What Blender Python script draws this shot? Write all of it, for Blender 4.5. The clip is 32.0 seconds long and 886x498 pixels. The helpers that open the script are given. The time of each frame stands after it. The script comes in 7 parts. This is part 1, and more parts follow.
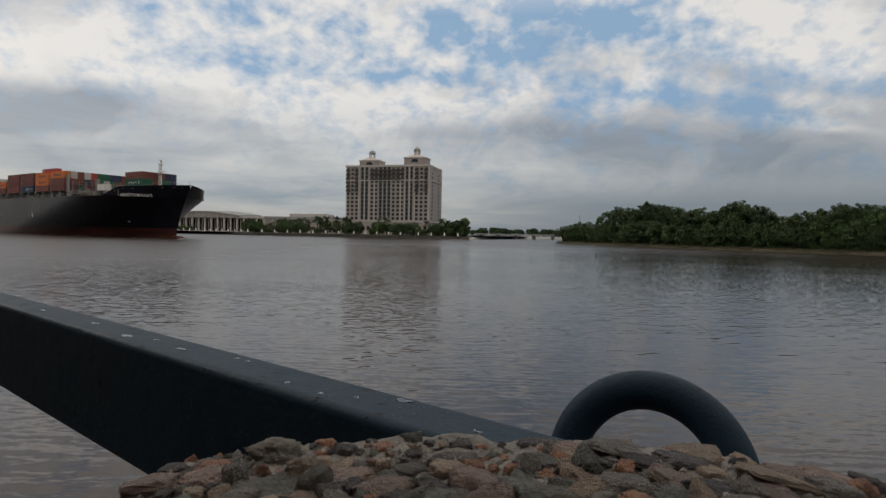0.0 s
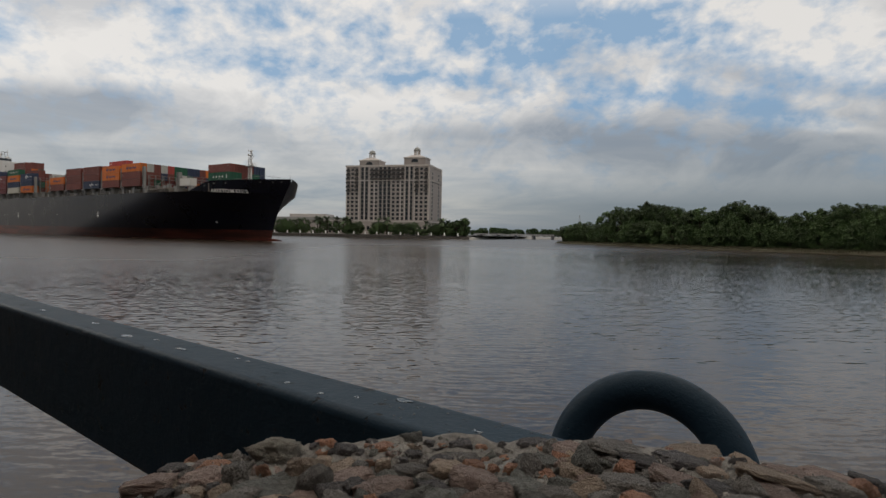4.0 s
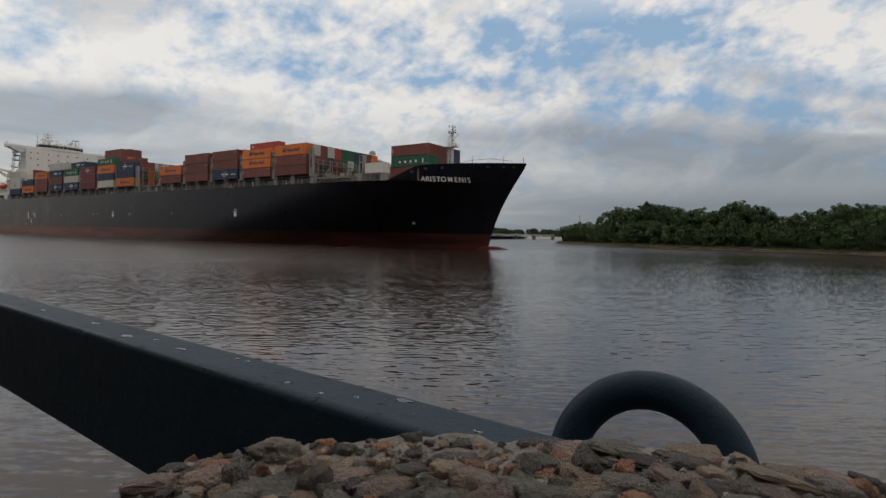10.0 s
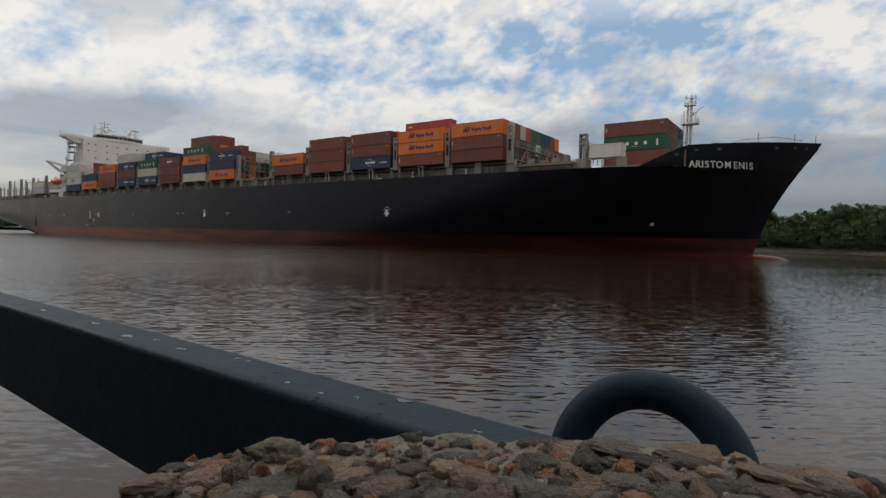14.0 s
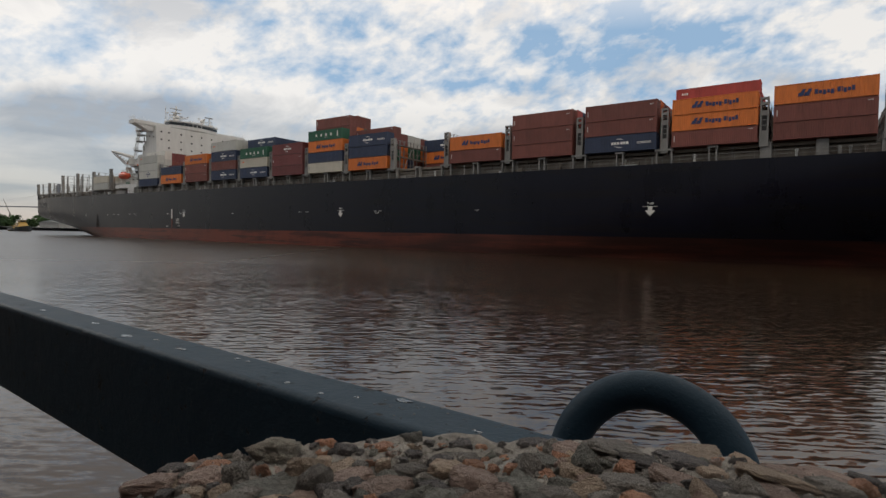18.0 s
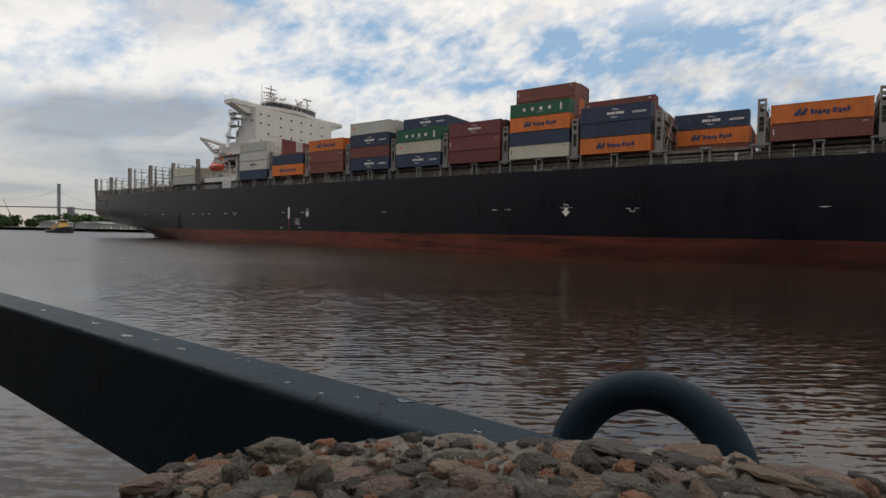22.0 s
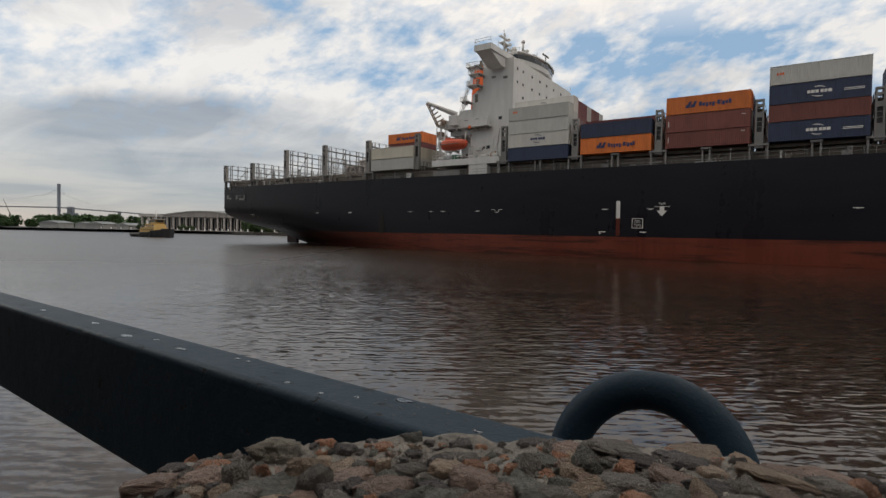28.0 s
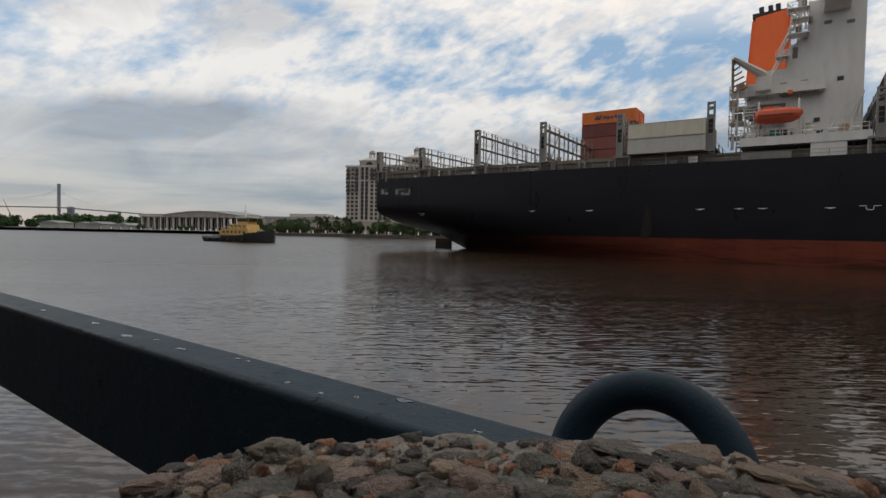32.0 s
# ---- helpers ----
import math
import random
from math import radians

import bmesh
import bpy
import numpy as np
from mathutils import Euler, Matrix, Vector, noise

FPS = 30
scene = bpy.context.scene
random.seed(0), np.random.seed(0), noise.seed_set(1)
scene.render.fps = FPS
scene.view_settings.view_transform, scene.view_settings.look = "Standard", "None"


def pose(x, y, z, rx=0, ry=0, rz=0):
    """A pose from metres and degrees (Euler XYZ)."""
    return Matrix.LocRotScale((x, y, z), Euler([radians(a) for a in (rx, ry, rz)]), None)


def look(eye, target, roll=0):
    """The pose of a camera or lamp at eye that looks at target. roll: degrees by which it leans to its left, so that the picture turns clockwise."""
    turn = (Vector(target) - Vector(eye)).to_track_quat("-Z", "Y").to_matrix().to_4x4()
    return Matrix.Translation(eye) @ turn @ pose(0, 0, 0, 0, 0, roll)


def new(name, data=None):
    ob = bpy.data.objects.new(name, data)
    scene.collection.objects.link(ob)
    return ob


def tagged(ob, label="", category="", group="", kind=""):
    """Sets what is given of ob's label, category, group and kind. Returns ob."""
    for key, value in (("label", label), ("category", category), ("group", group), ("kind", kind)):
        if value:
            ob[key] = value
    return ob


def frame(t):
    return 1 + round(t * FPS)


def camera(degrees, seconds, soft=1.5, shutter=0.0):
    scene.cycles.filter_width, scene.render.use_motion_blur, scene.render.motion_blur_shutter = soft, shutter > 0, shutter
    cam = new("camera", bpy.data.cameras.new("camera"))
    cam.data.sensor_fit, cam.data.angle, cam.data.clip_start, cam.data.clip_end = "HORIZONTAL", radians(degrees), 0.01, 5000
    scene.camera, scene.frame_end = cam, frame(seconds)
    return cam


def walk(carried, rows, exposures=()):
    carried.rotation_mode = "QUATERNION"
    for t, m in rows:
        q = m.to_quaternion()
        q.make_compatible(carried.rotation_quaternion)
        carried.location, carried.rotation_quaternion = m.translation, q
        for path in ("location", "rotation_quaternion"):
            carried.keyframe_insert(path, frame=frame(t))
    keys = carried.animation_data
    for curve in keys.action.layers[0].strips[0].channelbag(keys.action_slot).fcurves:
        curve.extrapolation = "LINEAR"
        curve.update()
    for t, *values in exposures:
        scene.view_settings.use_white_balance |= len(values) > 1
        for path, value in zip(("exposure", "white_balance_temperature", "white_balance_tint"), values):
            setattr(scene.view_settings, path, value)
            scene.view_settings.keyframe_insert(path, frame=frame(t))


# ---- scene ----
cam = camera(78.755, 32.0)
EYE_Z = 3.663
VIEW = pose(0, 0, EYE_Z, 90 - 1.6265, 0, 0) @ pose(0, 0, 0, 0, 0, 1.0825)
walk(cam, [(0, VIEW), (32, VIEW)], [(0, -0.02), (6, 0.0), (13, 0.08), (17, 0.18), (25, 0.2), (32, 0.12)])

# ---- light: hazy evening sky, thin broken cloud ----
world = bpy.data.worlds.new("sky")
scene.world = world
world.use_nodes = True
wn = world.node_tree.nodes
sky_tex = wn.new("ShaderNodeTexSky")
sky_tex.sky_type = "NISHITA"
sky_tex.sun_disc = False
sky_tex.sun_elevation = radians(24)
sky_tex.sun_rotation = radians(-60)
world.node_tree.links.new(sky_tex.outputs[0], wn["Background"].inputs[0])
wn["Background"].inputs[1].default_value = 0.06
sun_lamp = bpy.data.lights.new("sun", "SUN")
sun_lamp.energy, sun_lamp.angle, sun_lamp.color = 2.0, radians(20), (1.0, 0.93, 0.84)
sun = new("sun", sun_lamp)
sun.matrix_world = look((-120, 70, 90), (0, 0, 0))
scene.view_settings.exposure = 0.0


# ---- node helpers and materials ----
class Nodes:
    """Short way to write node trees."""

    def __init__(self, name):
        self.mat = bpy.data.materials.new(name)
        self.mat.use_nodes = True
        self.tree = self.mat.node_tree
        self.bsdf = self.tree.nodes["Principled BSDF"]
        self.out = self.tree.nodes["Material Output"]

    def node(self, kind, **props):
        n = self.tree.nodes.new("ShaderNode" + kind)
        for k, v in props.items():
            setattr(n, k, v)
        return n

    def link(self, a, b):
        self.tree.links.new(a, b)

    def put(self, socket, value):
        if hasattr(value, "is_output"):
            self.link(value, socket)
        else:
            socket.default_value = value

    def coords(self, scale=(1, 1, 1), kind="Object"):
        tc, mp = self.node("TexCoord"), self.node("Mapping")
        self.link(tc.outputs[kind], mp.inputs[0])
        mp.inputs["Scale"].default_value = scale
        return mp.outputs[0]

    def noise(self, vec, scale, detail=4, rough=0.55, distortion=0.0):
        n = self.node("TexNoise")
        self.link(vec, n.inputs["Vector"])
        n.inputs["Scale"].default_value, n.inputs["Detail"].default_value = scale, detail
        n.inputs["Roughness"].default_value, n.inputs["Distortion"].default_value = rough, distortion
        return n.outputs["Fac"]

    def ramp(self, fac, stops):
        r = self.node("ValToRGB")
        self.link(fac, r.inputs[0])
        while len(r.color_ramp.elements) < len(stops):
            r.color_ramp.elements.new(0.5)
        for e, (p, c) in zip(r.color_ramp.elements, stops):
            e.position, e.color = p, (*c, 1) if hasattr(c, "__len__") else (c, c, c, 1)
        return r.outputs[0]

    def mix(self, fac, a, b, blend="MIX"):
        m = self.node("MixRGB", blend_type=blend)
        for s, v in zip(m.inputs, (fac, a, b)):
            if hasattr(v, "is_output"):
                self.link(v, s)
            elif hasattr(v, "__len__"):
                s.default_value = (*v, 1)
            else:
                s.default_value = v if s == m.inputs[0] else (v, v, v, 1)
        return m.outputs[0]

    def math(self, op, a, b=0.0, c=0.0, clamp=False):
        m = self.node("Math", operation=op, use_clamp=clamp)
        for s, v in zip(m.inputs, (a, b, c)):
            self.put(s, v)
        return m.outputs[0]

    def bump(self, height, strength, distance=0.02, normal=None):
        b = self.node("Bump")
        self.link(height, b.inputs["Height"])
        b.inputs["Strength"].default_value, b.inputs["Distance"].default_value = strength, distance
        if normal is not None:
            self.link(normal, b.inputs["Normal"])
        return b.outputs[0]

    def finish(self, color=None, rough=None, metal=0.0, normal=None, ior=None):
        for name, v in (("Base Color", color), ("Roughness", rough), ("Metallic", metal), ("Normal", normal), ("IOR", ior)):
            if v is None:
                continue
            if name == "Base Color" and not hasattr(v, "is_output"):
                v = (*v, 1)
            self.put(self.bsdf.inputs[name], v)
        return self.mat


def paint(name, color, rough=0.45, wear=0.25, rust=0.0, grain=1.0, vary=0.12, coarse=0.35):
    """Weathered paint or plain worn surface: streaks, grime, a little rust, per-piece tone."""
    n = Nodes(name)
    v = n.coords((1, 1, 0.25))
    v2 = n.coords()
    streak = n.noise(v, 1.4 * grain, 5, 0.6)
    fine = n.noise(v2, 9 * grain, 4, 0.6)
    info = n.node("ObjectInfo")
    tone = n.math("MULTIPLY_ADD", info.outputs["Random"], 2 * vary, 1 - vary)
    dark = tuple(c * (1 - wear) for c in color)
    lite = tuple(min(1, c * (1 + wear * 0.5) + 0.01 * wear) for c in color)
    col = n.mix(n.ramp(streak, [(0.3, 0.0), (0.7, 1.0)]), dark, lite)
    col = n.mix(coarse, col, n.mix(fine, dark, lite))
    if rust:
        spot = n.noise(v2, 0.9 * grain, 8, 0.7)
        col = n.mix(n.ramp(spot, [(0.66 - 0.1 * rust, 0.0), (0.74, rust)]), col, (0.14, 0.055, 0.03))
    tint = n.node("VectorMath", operation="SCALE")
    n.link(col, tint.inputs[0])
    n.link(tone, tint.inputs["Scale"])
    r = n.math("MULTIPLY_ADD", fine, 0.25, rough - 0.1)
    return n.finish(tint.outputs[0], r, normal=n.bump(fine, 0.15, 0.01))


def glow_sky():
    """Cloud sheet: broken bright cloud over blue, greyer and hazier far out."""
    n = Nodes("sky_cloud")
    n.tree.nodes.remove(n.bsdf)
    unit = 1 / SKY_A
    vec = n.coords((unit, unit, unit))
    sep = n.node("SeparateXYZ")
    n.link(vec, sep.inputs[0])
    px, py = sep.outputs[0], sep.outputs[1]
    dist = n.math("SQRT", n.math("ADD", n.math("MULTIPLY", px, px), n.math("MULTIPLY", py, py)))
    flat = n.coords((unit, unit, 0))

    def spot(cx, cy, rx, ry, turn=0.0):
        c, s = math.cos(radians(turn)), math.sin(radians(turn))
        dx, dy = n.math("SUBTRACT", px, cx), n.math("SUBTRACT", py, cy)
        a = n.math("ADD", n.math("MULTIPLY", dx, c / rx), n.math("MULTIPLY", dy, s / rx))
        b = n.math("ADD", n.math("MULTIPLY", dx, -s / ry), n.math("MULTIPLY", dy, c / ry))
        d = n.math("ADD", n.math("MULTIPLY", a, a), n.math("MULTIPLY", b, b))
        return n.math("DIVIDE", 1.0, n.math("ADD", 1.0, n.math("MULTIPLY", d, d)))

    ring_r = n.math("MAXIMUM", dist, 0.001)
    bearing = n.math("ARCTAN2", px, py)
    height = n.math("ARCTAN2", sep.outputs[2], ring_r)
    comb = n.node("CombineXYZ")
    n.link(n.math("MULTIPLY", bearing, 2.9), comb.inputs[0])
    n.link(n.math("MULTIPLY", height, 4.2), comb.inputs[1])
    soft = comb.outputs[0]
    big = n.noise(soft, 1.1, 3, 0.5, 0.5)
    puffs = n.noise(soft, 3.6, 7, 0.55, 0.2)
    tufts = n.noise(soft, 12.0, 5, 0.55, 0.15)
    cover = n.math("ADD", n.math("MULTIPLY_ADD", puffs, 1.5, -0.125), n.math("MULTIPLY_ADD", tufts, 0.62, -0.305))
    cover = n.math("ADD", cover, n.math("MULTIPLY_ADD", big, 0.6, -0.37))
    for cx, cy, rx, ry, turn, w in SKY_HOLES:
        cover = n.math("ADD", cover, n.math("MULTIPLY", spot(cx, cy, rx, ry, turn), -w))
    cover = n.math("ADD", cover, n.math("MULTIPLY", n.math("SUBTRACT", dist, 3.2, clamp=False), 0.035))
    dens = n.ramp(cover, [(0.20, 0.08), (0.40, 0.52), (0.62, 1.0)])
    shade = n.noise(soft, 2.4, 7, 0.6, 0.6)
    grey = n.ramp(n.math("ADD", shade, n.math("MULTIPLY_ADD", big, 0.5, -0.25)), [(0.36, 0.0), (0.66, 1.0)])
    grey = n.math("MULTIPLY", grey, 0.55)
    for cx, cy, rx, ry, turn, w in SKY_DARK:
        grey = n.math("ADD", grey, n.math("MULTIPLY", spot(cx, cy, rx, ry, turn), w))
    for cx, cy, rx, ry, turn, w in SKY_LIT:
        grey = n.math("SUBTRACT", grey, n.math("MULTIPLY", spot(cx, cy, rx, ry, turn), w))
    grey = n.math("MULTIPLY", grey, 1.0, clamp=True)
    cloud = n.mix(grey, (0.90, 0.866, 0.822), (0.30, 0.335, 0.39))
    blue = n.mix(n.ramp(dist, [(0.0, 0.0), (1.0, 1.0)]), (0.15, 0.34, 0.64), (0.25, 0.42, 0.63))
    col = n.mix(dens, blue, cloud)
    far = n.math("DIVIDE", n.math("SUBTRACT", dist, 3.6), 6.0, clamp=True)
    band = n.node("CombineXYZ")
    n.link(n.math("MULTIPLY", bearing, 2.2), band.inputs[0])
    n.link(n.math("MULTIPLY", height, 15.0), band.inputs[1])
    haze = n.mix(n.ramp(n.noise(band.outputs[0], 1.5, 6, 0.55, 0.4), [(0.38, 0.0), (0.62, 1.0)]), (0.25, 0.305, 0.37), (0.60, 0.585, 0.56))
    left = n.math("MULTIPLY_ADD", px, -0.22, 0.0, clamp=True)
    haze = n.mix(n.math("MULTIPLY", left, 0.45), haze, (0.235, 0.295, 0.37))
    haze = n.mix(n.math("MULTIPLY", left, n.math("DIVIDE", n.math("SUBTRACT", dist, 10.5), 7.0, clamp=True)), haze, (0.36, 0.335, 0.345))
    haze = n.mix(n.math("MULTIPLY_ADD", px, 0.25, 0.25, clamp=True), haze, (0.205, 0.245, 0.285))
    col = n.mix(n.math("POWER", far, 0.7), col, haze)
    over = n.math("DIVIDE", n.math("SUBTRACT", 2.25, dist), 1.2, clamp=True)
    col = n.mix(over, col, (1.54, 1.36, 1.17))
    away = n.math("MULTIPLY_ADD", py, 0.12, 0.80, clamp=True)
    away = n.math("MAXIMUM", away, 0.62)
    dim = n.node("VectorMath", operation="SCALE")
    n.link(col, dim.inputs[0])
    n.link(away, dim.inputs["Scale"])
    col = dim.outputs[0]
    em = n.node("Emission")
    n.link(col, em.inputs[0])
    em.inputs[1].default_value = SKY_GLOW
    clear = n.node("BsdfTransparent")
    mx = n.node("MixShader")
    n.put(mx.inputs[0], 0.84)
    n.link(clear.outputs[0], mx.inputs[1])
    n.link(em.outputs[0], mx.inputs[2])
    n.link(mx.outputs[0], n.out.inputs[0])
    n.mat.cycles.emission_sampling = "NONE"
    return n.mat


SKY_A, SKY_GLOW = 300.0, 0.98
# soft places in the cloud sheet: centre and half-axes in sheet units, turn, weight
SKY_HOLES = [(0.27, 2.45, 0.35, 0.45, 0, 0.26), (0.75, 2.25, 0.30, 0.28, 25, 0.16), (-0.05, 3.1, 0.5, 0.16, 0, 0.18), (-1.2, 2.75, 0.3, 0.16, 0, 0.16),
             (1.9, 3.5, 1.1, 0.20, 22, 0.24), (-0.6, 3.0, 0.3, 0.12, 10, 0.12)]
SKY_DARK = [(-3.0, 3.9, 1.1, 0.6, -25, 1.0), (-3.6, 5.6, 1.6, 0.5, 0, 0.4), (2.6, 5.2, 2.4, 1.0, 10, 0.5), (3.2, 4.3, 2.0, 0.9, 0, 0.35), (0.8, 4.4, 1.2, 0.5, 0, 0.35), (1.7, 2.9, 0.9, 0.14, 22, 0.40)]
SKY_LIT = [(-0.5, 2.6, 0.7, 0.5, 0, 0.6), (-1.9, 2.9, 0.8, 0.5, 0, 0.6), (-3.4, 2.8, 0.6, 0.4, 0, 0.5), (2.6, 3.85, 0.5, 0.14, 20, 0.9), (1.4, 2.3, 0.8, 0.25, 28, 0.6), (-0.7, 3.9, 1.0, 0.5, 0, 0.5)]

M = {}
M["sky"] = glow_sky()


def water_material():
    """Muddy water whose small wave slopes come straight from noise, so that they hold at every distance."""
    n = Nodes("river_water")
    v = n.coords()

    def slopes(stretch, scale, detail, rough, amount):
        tex = n.node("TexNoise")
        n.link(n.coords(stretch), tex.inputs["Vector"])
        for key, value in (("Scale", scale), ("Detail", detail), ("Roughness", rough), ("Distortion", 0.35)):
            tex.inputs[key].default_value = value
        mid, mul = n.node("VectorMath", operation="SUBTRACT"), n.node("VectorMath", operation="MULTIPLY")
        n.link(tex.outputs["Color"], mid.inputs[0])
        mid.inputs[1].default_value = (0.5, 0.5, 0.5)
        n.link(mid.outputs[0], mul.inputs[0])
        mul.inputs[1].default_value = (amount * 0.9, amount, 0)
        return mul.outputs[0]

    def add(a, b):
        m = n.node("VectorMath", operation="ADD")
        n.link(a, m.inputs[0])
        n.put(m.inputs[1], b)
        return m.outputs[0]

    def train(length, skew, amount):
        """A broken train of small crests, as a slope towards the camera's side."""
        where = n.node("SeparateXYZ")
        n.link(v, where.inputs[0])
        bent = n.math("MULTIPLY_ADD", n.noise(n.coords((0.55, 0.9, 1)), 0.55 / length, 3, 0.55), 16.0, 0.0)
        run = n.math("MULTIPLY_ADD", where.outputs[1], 2 * math.pi / length, n.math("MULTIPLY_ADD", where.outputs[0], skew * 2 * math.pi / length, bent))
        live = n.ramp(n.noise(n.coords((0.5, 1.0, 1)), 0.5 / length, 3, 0.6), [(0.35, 0.15), (0.62, 1.0)])
        both = n.node("CombineXYZ")
        n.link(n.math("MULTIPLY", n.math("SINE", run), n.math("MULTIPLY", live, amount)), both.inputs[1])
        return both.outputs[0]

    ripple = add(slopes((0.34, 1.05, 1), 5.0, 4, 0.64, WAVE[0]), slopes((0.30, 1.1, 1), 13.0, 2, 0.6, WAVE[1]))
    ripple = add(ripple, add(train(0.29, 0.06, WAVE[2]), train(0.60, -0.10, WAVE[3])))
    gust = n.ramp(n.noise(n.coords((0.5, 1.2, 1)), 0.05, 4, 0.6, 0.6), [(0.36, 0.45), (0.60, 1.0)])
    sep = n.node("SeparateXYZ")
    n.link(v, sep.inputs[0])
    open_reach = n.math("MULTIPLY_ADD", sep.outputs[0], -1 / 50.0, 0.35, clamp=True)
    gust = n.math("MULTIPLY", gust, n.math("MULTIPLY_ADD", open_reach, 0.75, 0.60))
    gust = n.math("MULTIPLY", gust, n.math("MULTIPLY_ADD", n.math("MULTIPLY_ADD", sep.outputs[1], 1 / 45.0, -0.35, clamp=True), 0.22, 0.98))
    breeze = n.math("MULTIPLY", open_reach, n.math("MULTIPLY_ADD", sep.outputs[1], 1 / 50.0, -0.3, clamp=True))
    far_out = n.math("MULTIPLY_ADD", sep.outputs[1], 1 / 80.0, -1.1, clamp=True)
    gloss = n.math("MULTIPLY_ADD", n.math("MAXIMUM", breeze, far_out), 0.22, 0.06)
    scaled = n.node("VectorMath", operation="SCALE")
    n.link(ripple, scaled.inputs[0])
    n.link(gust, scaled.inputs["Scale"])
    unit = n.node("VectorMath", operation="NORMALIZE")
    n.link(add(scaled.outputs[0], (0.0, -0.010, 1.0)), unit.inputs[0])
    col = n.mix(n.noise(v, 0.05, 4), (0.023, 0.0155, 0.0100), (0.034, 0.0230, 0.0158))
    return n.finish(col, gloss, normal=unit.outputs[0], ior=1.36)


WAVE = (0.42, 0.28, 0.080, 0.048)
M["water"] = water_material()
def hull_material(name, base, worn, stain, rough, level, grime=None, faded=None):
    """Weathered ship plating: plate seams, run-off streaks, scuffs."""
    n = Nodes(name)
    runs = n.noise(n.coords((1.1, 1.1, 0.05)), 1.0, 6, 0.65)
    scuff = n.noise(n.coords((0.06, 0.06, 0.9)), 1.0, 6, 0.65)
    cloud = n.noise(n.coords(), 0.12, 6, 0.6)
    fine = n.noise(n.coords(), 2.5, 5, 0.65)
    bricks = n.node("TexBrick", offset=0.5)
    mp = n.node("Mapping")
    tc = n.node("TexCoord")
    n.link(tc.outputs["Object"], mp.inputs[0])
    mp.inputs["Rotation"].default_value = (radians(90), 0, 0)
    n.link(mp.outputs[0], bricks.inputs["Vector"])
    for k, v in (("Scale", 1.0), ("Brick Width", 11.0), ("Row Height", 2.6), ("Mortar Size", 0.035), ("Mortar Smooth", 0.3)):
        bricks.inputs[k].default_value = v
    seam = bricks.outputs["Fac"]
    for k, c in (("Color1", (0, 0, 0, 1)), ("Color2", (1, 1, 1, 1)), ("Mortar", (0.5, 0.5, 0.5, 1))):
        bricks.inputs[k].default_value = c
    bands = n.noise(n.coords((0.30, 0.30, 0.015)), 1.0, 5, 0.6)
    col = n.mix(n.ramp(cloud, [(0.35, 0.0), (0.7, 1.0)]), base, worn)
    col = n.mix(n.math("MULTIPLY", bricks.outputs["Color"], 0.45), col, worn)
    col = n.mix(n.ramp(bands, [(0.46, 0.0), (0.62, 0.8)]), col, worn)
    col = n.mix(n.ramp(runs, [(0.50, 0.0), (0.78, level)]), col, worn)
    col = n.mix(n.ramp(scuff, [(0.58, 0.0), (0.76, level)]), col, stain)
    col = n.mix(n.ramp(fine, [(0.62, 0.0), (0.8, 0.5 * level)]), col, stain)
    patch = n.noise(n.coords((0.05, 0.05, 0.7)), 1.0, 7, 0.7, 0.4)
    col = n.mix(n.ramp(patch, [(0.50, 0.0), (0.60, 0.75 * level)]), col, stain)
    where = n.node("SeparateXYZ")
    n.link(tc.outputs["Object"], where.inputs[0])
    # colour grows lighter towards the stern, in uneven patches
    if faded:
        aft = n.math("MULTIPLY_ADD", where.outputs[0], -1 / 90.0, 0.25, clamp=True)
        col = n.mix(n.math("MULTIPLY", aft, n.ramp(n.noise(n.coords((0.10, 0.10, 0.5)), 1.0, 5, 0.6), [(0.3, 0.45), (0.6, 1.0)])), col, faded)
    if grime:
        for middle, reach in grime:
            away = n.math("POWER", n.math("DIVIDE", n.math("SUBTRACT", where.outputs[0], middle), reach), 4.0)
            smear = n.math("DIVIDE", n.ramp(n.noise(n.coords((0.05, 0.05, 0.6)), 1.0, 5, 0.65), [(0.30, 0.45), (0.55, 1.0)]), n.math("ADD", away, 1.0))
            col = n.mix(smear, col, (0.030, 0.0125, 0.010))
    r = n.math("ADD", n.math("MULTIPLY_ADD", cloud, 0.2, rough - 0.1), n.math("MULTIPLY_ADD", bands, 0.16, -0.08))
    h = n.math("ADD", n.math("MULTIPLY", seam, -0.3), n.math("MULTIPLY", cloud, 0.8))
    m = n.finish(col, r, normal=n.bump(h, 0.25, 0.05))
    n.bsdf.inputs["Specular IOR Level"].default_value = 0.26
    return m


M["hull"] = hull_material("hull_navy", (0.0020, 0.0026, 0.0070), (0.0058, 0.0070, 0.0150), (0.0090, 0.0082, 0.0084), 0.30, 0.8, None, (0.0120, 0.0122, 0.0165))
# two spans darken the red: the grimy forward part, then the stern
M["boot"] = hull_material("boot_red", (0.100, 0.0215, 0.0130), (0.165, 0.042, 0.025), (0.020, 0.0105, 0.009), 0.36, 1.0, ((84.0, 74.0), (-182.0, 34.0)))
M["rust"] = paint("rust_stain", (0.010, 0.006, 0.005), 0.8, 0.4, 0.1)
M["deck"] = paint("deck_steel", (0.16, 0.13, 0.11), 0.6, 0.35, 0.4)
M["ship_white"] = paint("ship_white", (0.60, 0.61, 0.605), 0.45, 0.16, 0.12, 0.5, 0.0)
M["ship_grey"] = paint("ship_grey", (0.225, 0.225, 0.22), 0.5, 0.35, 0.45, 1.0)
M["coaming"] = paint("coaming_steel", (0.165, 0.145, 0.118), 0.6, 0.45, 0.6, 0.8)
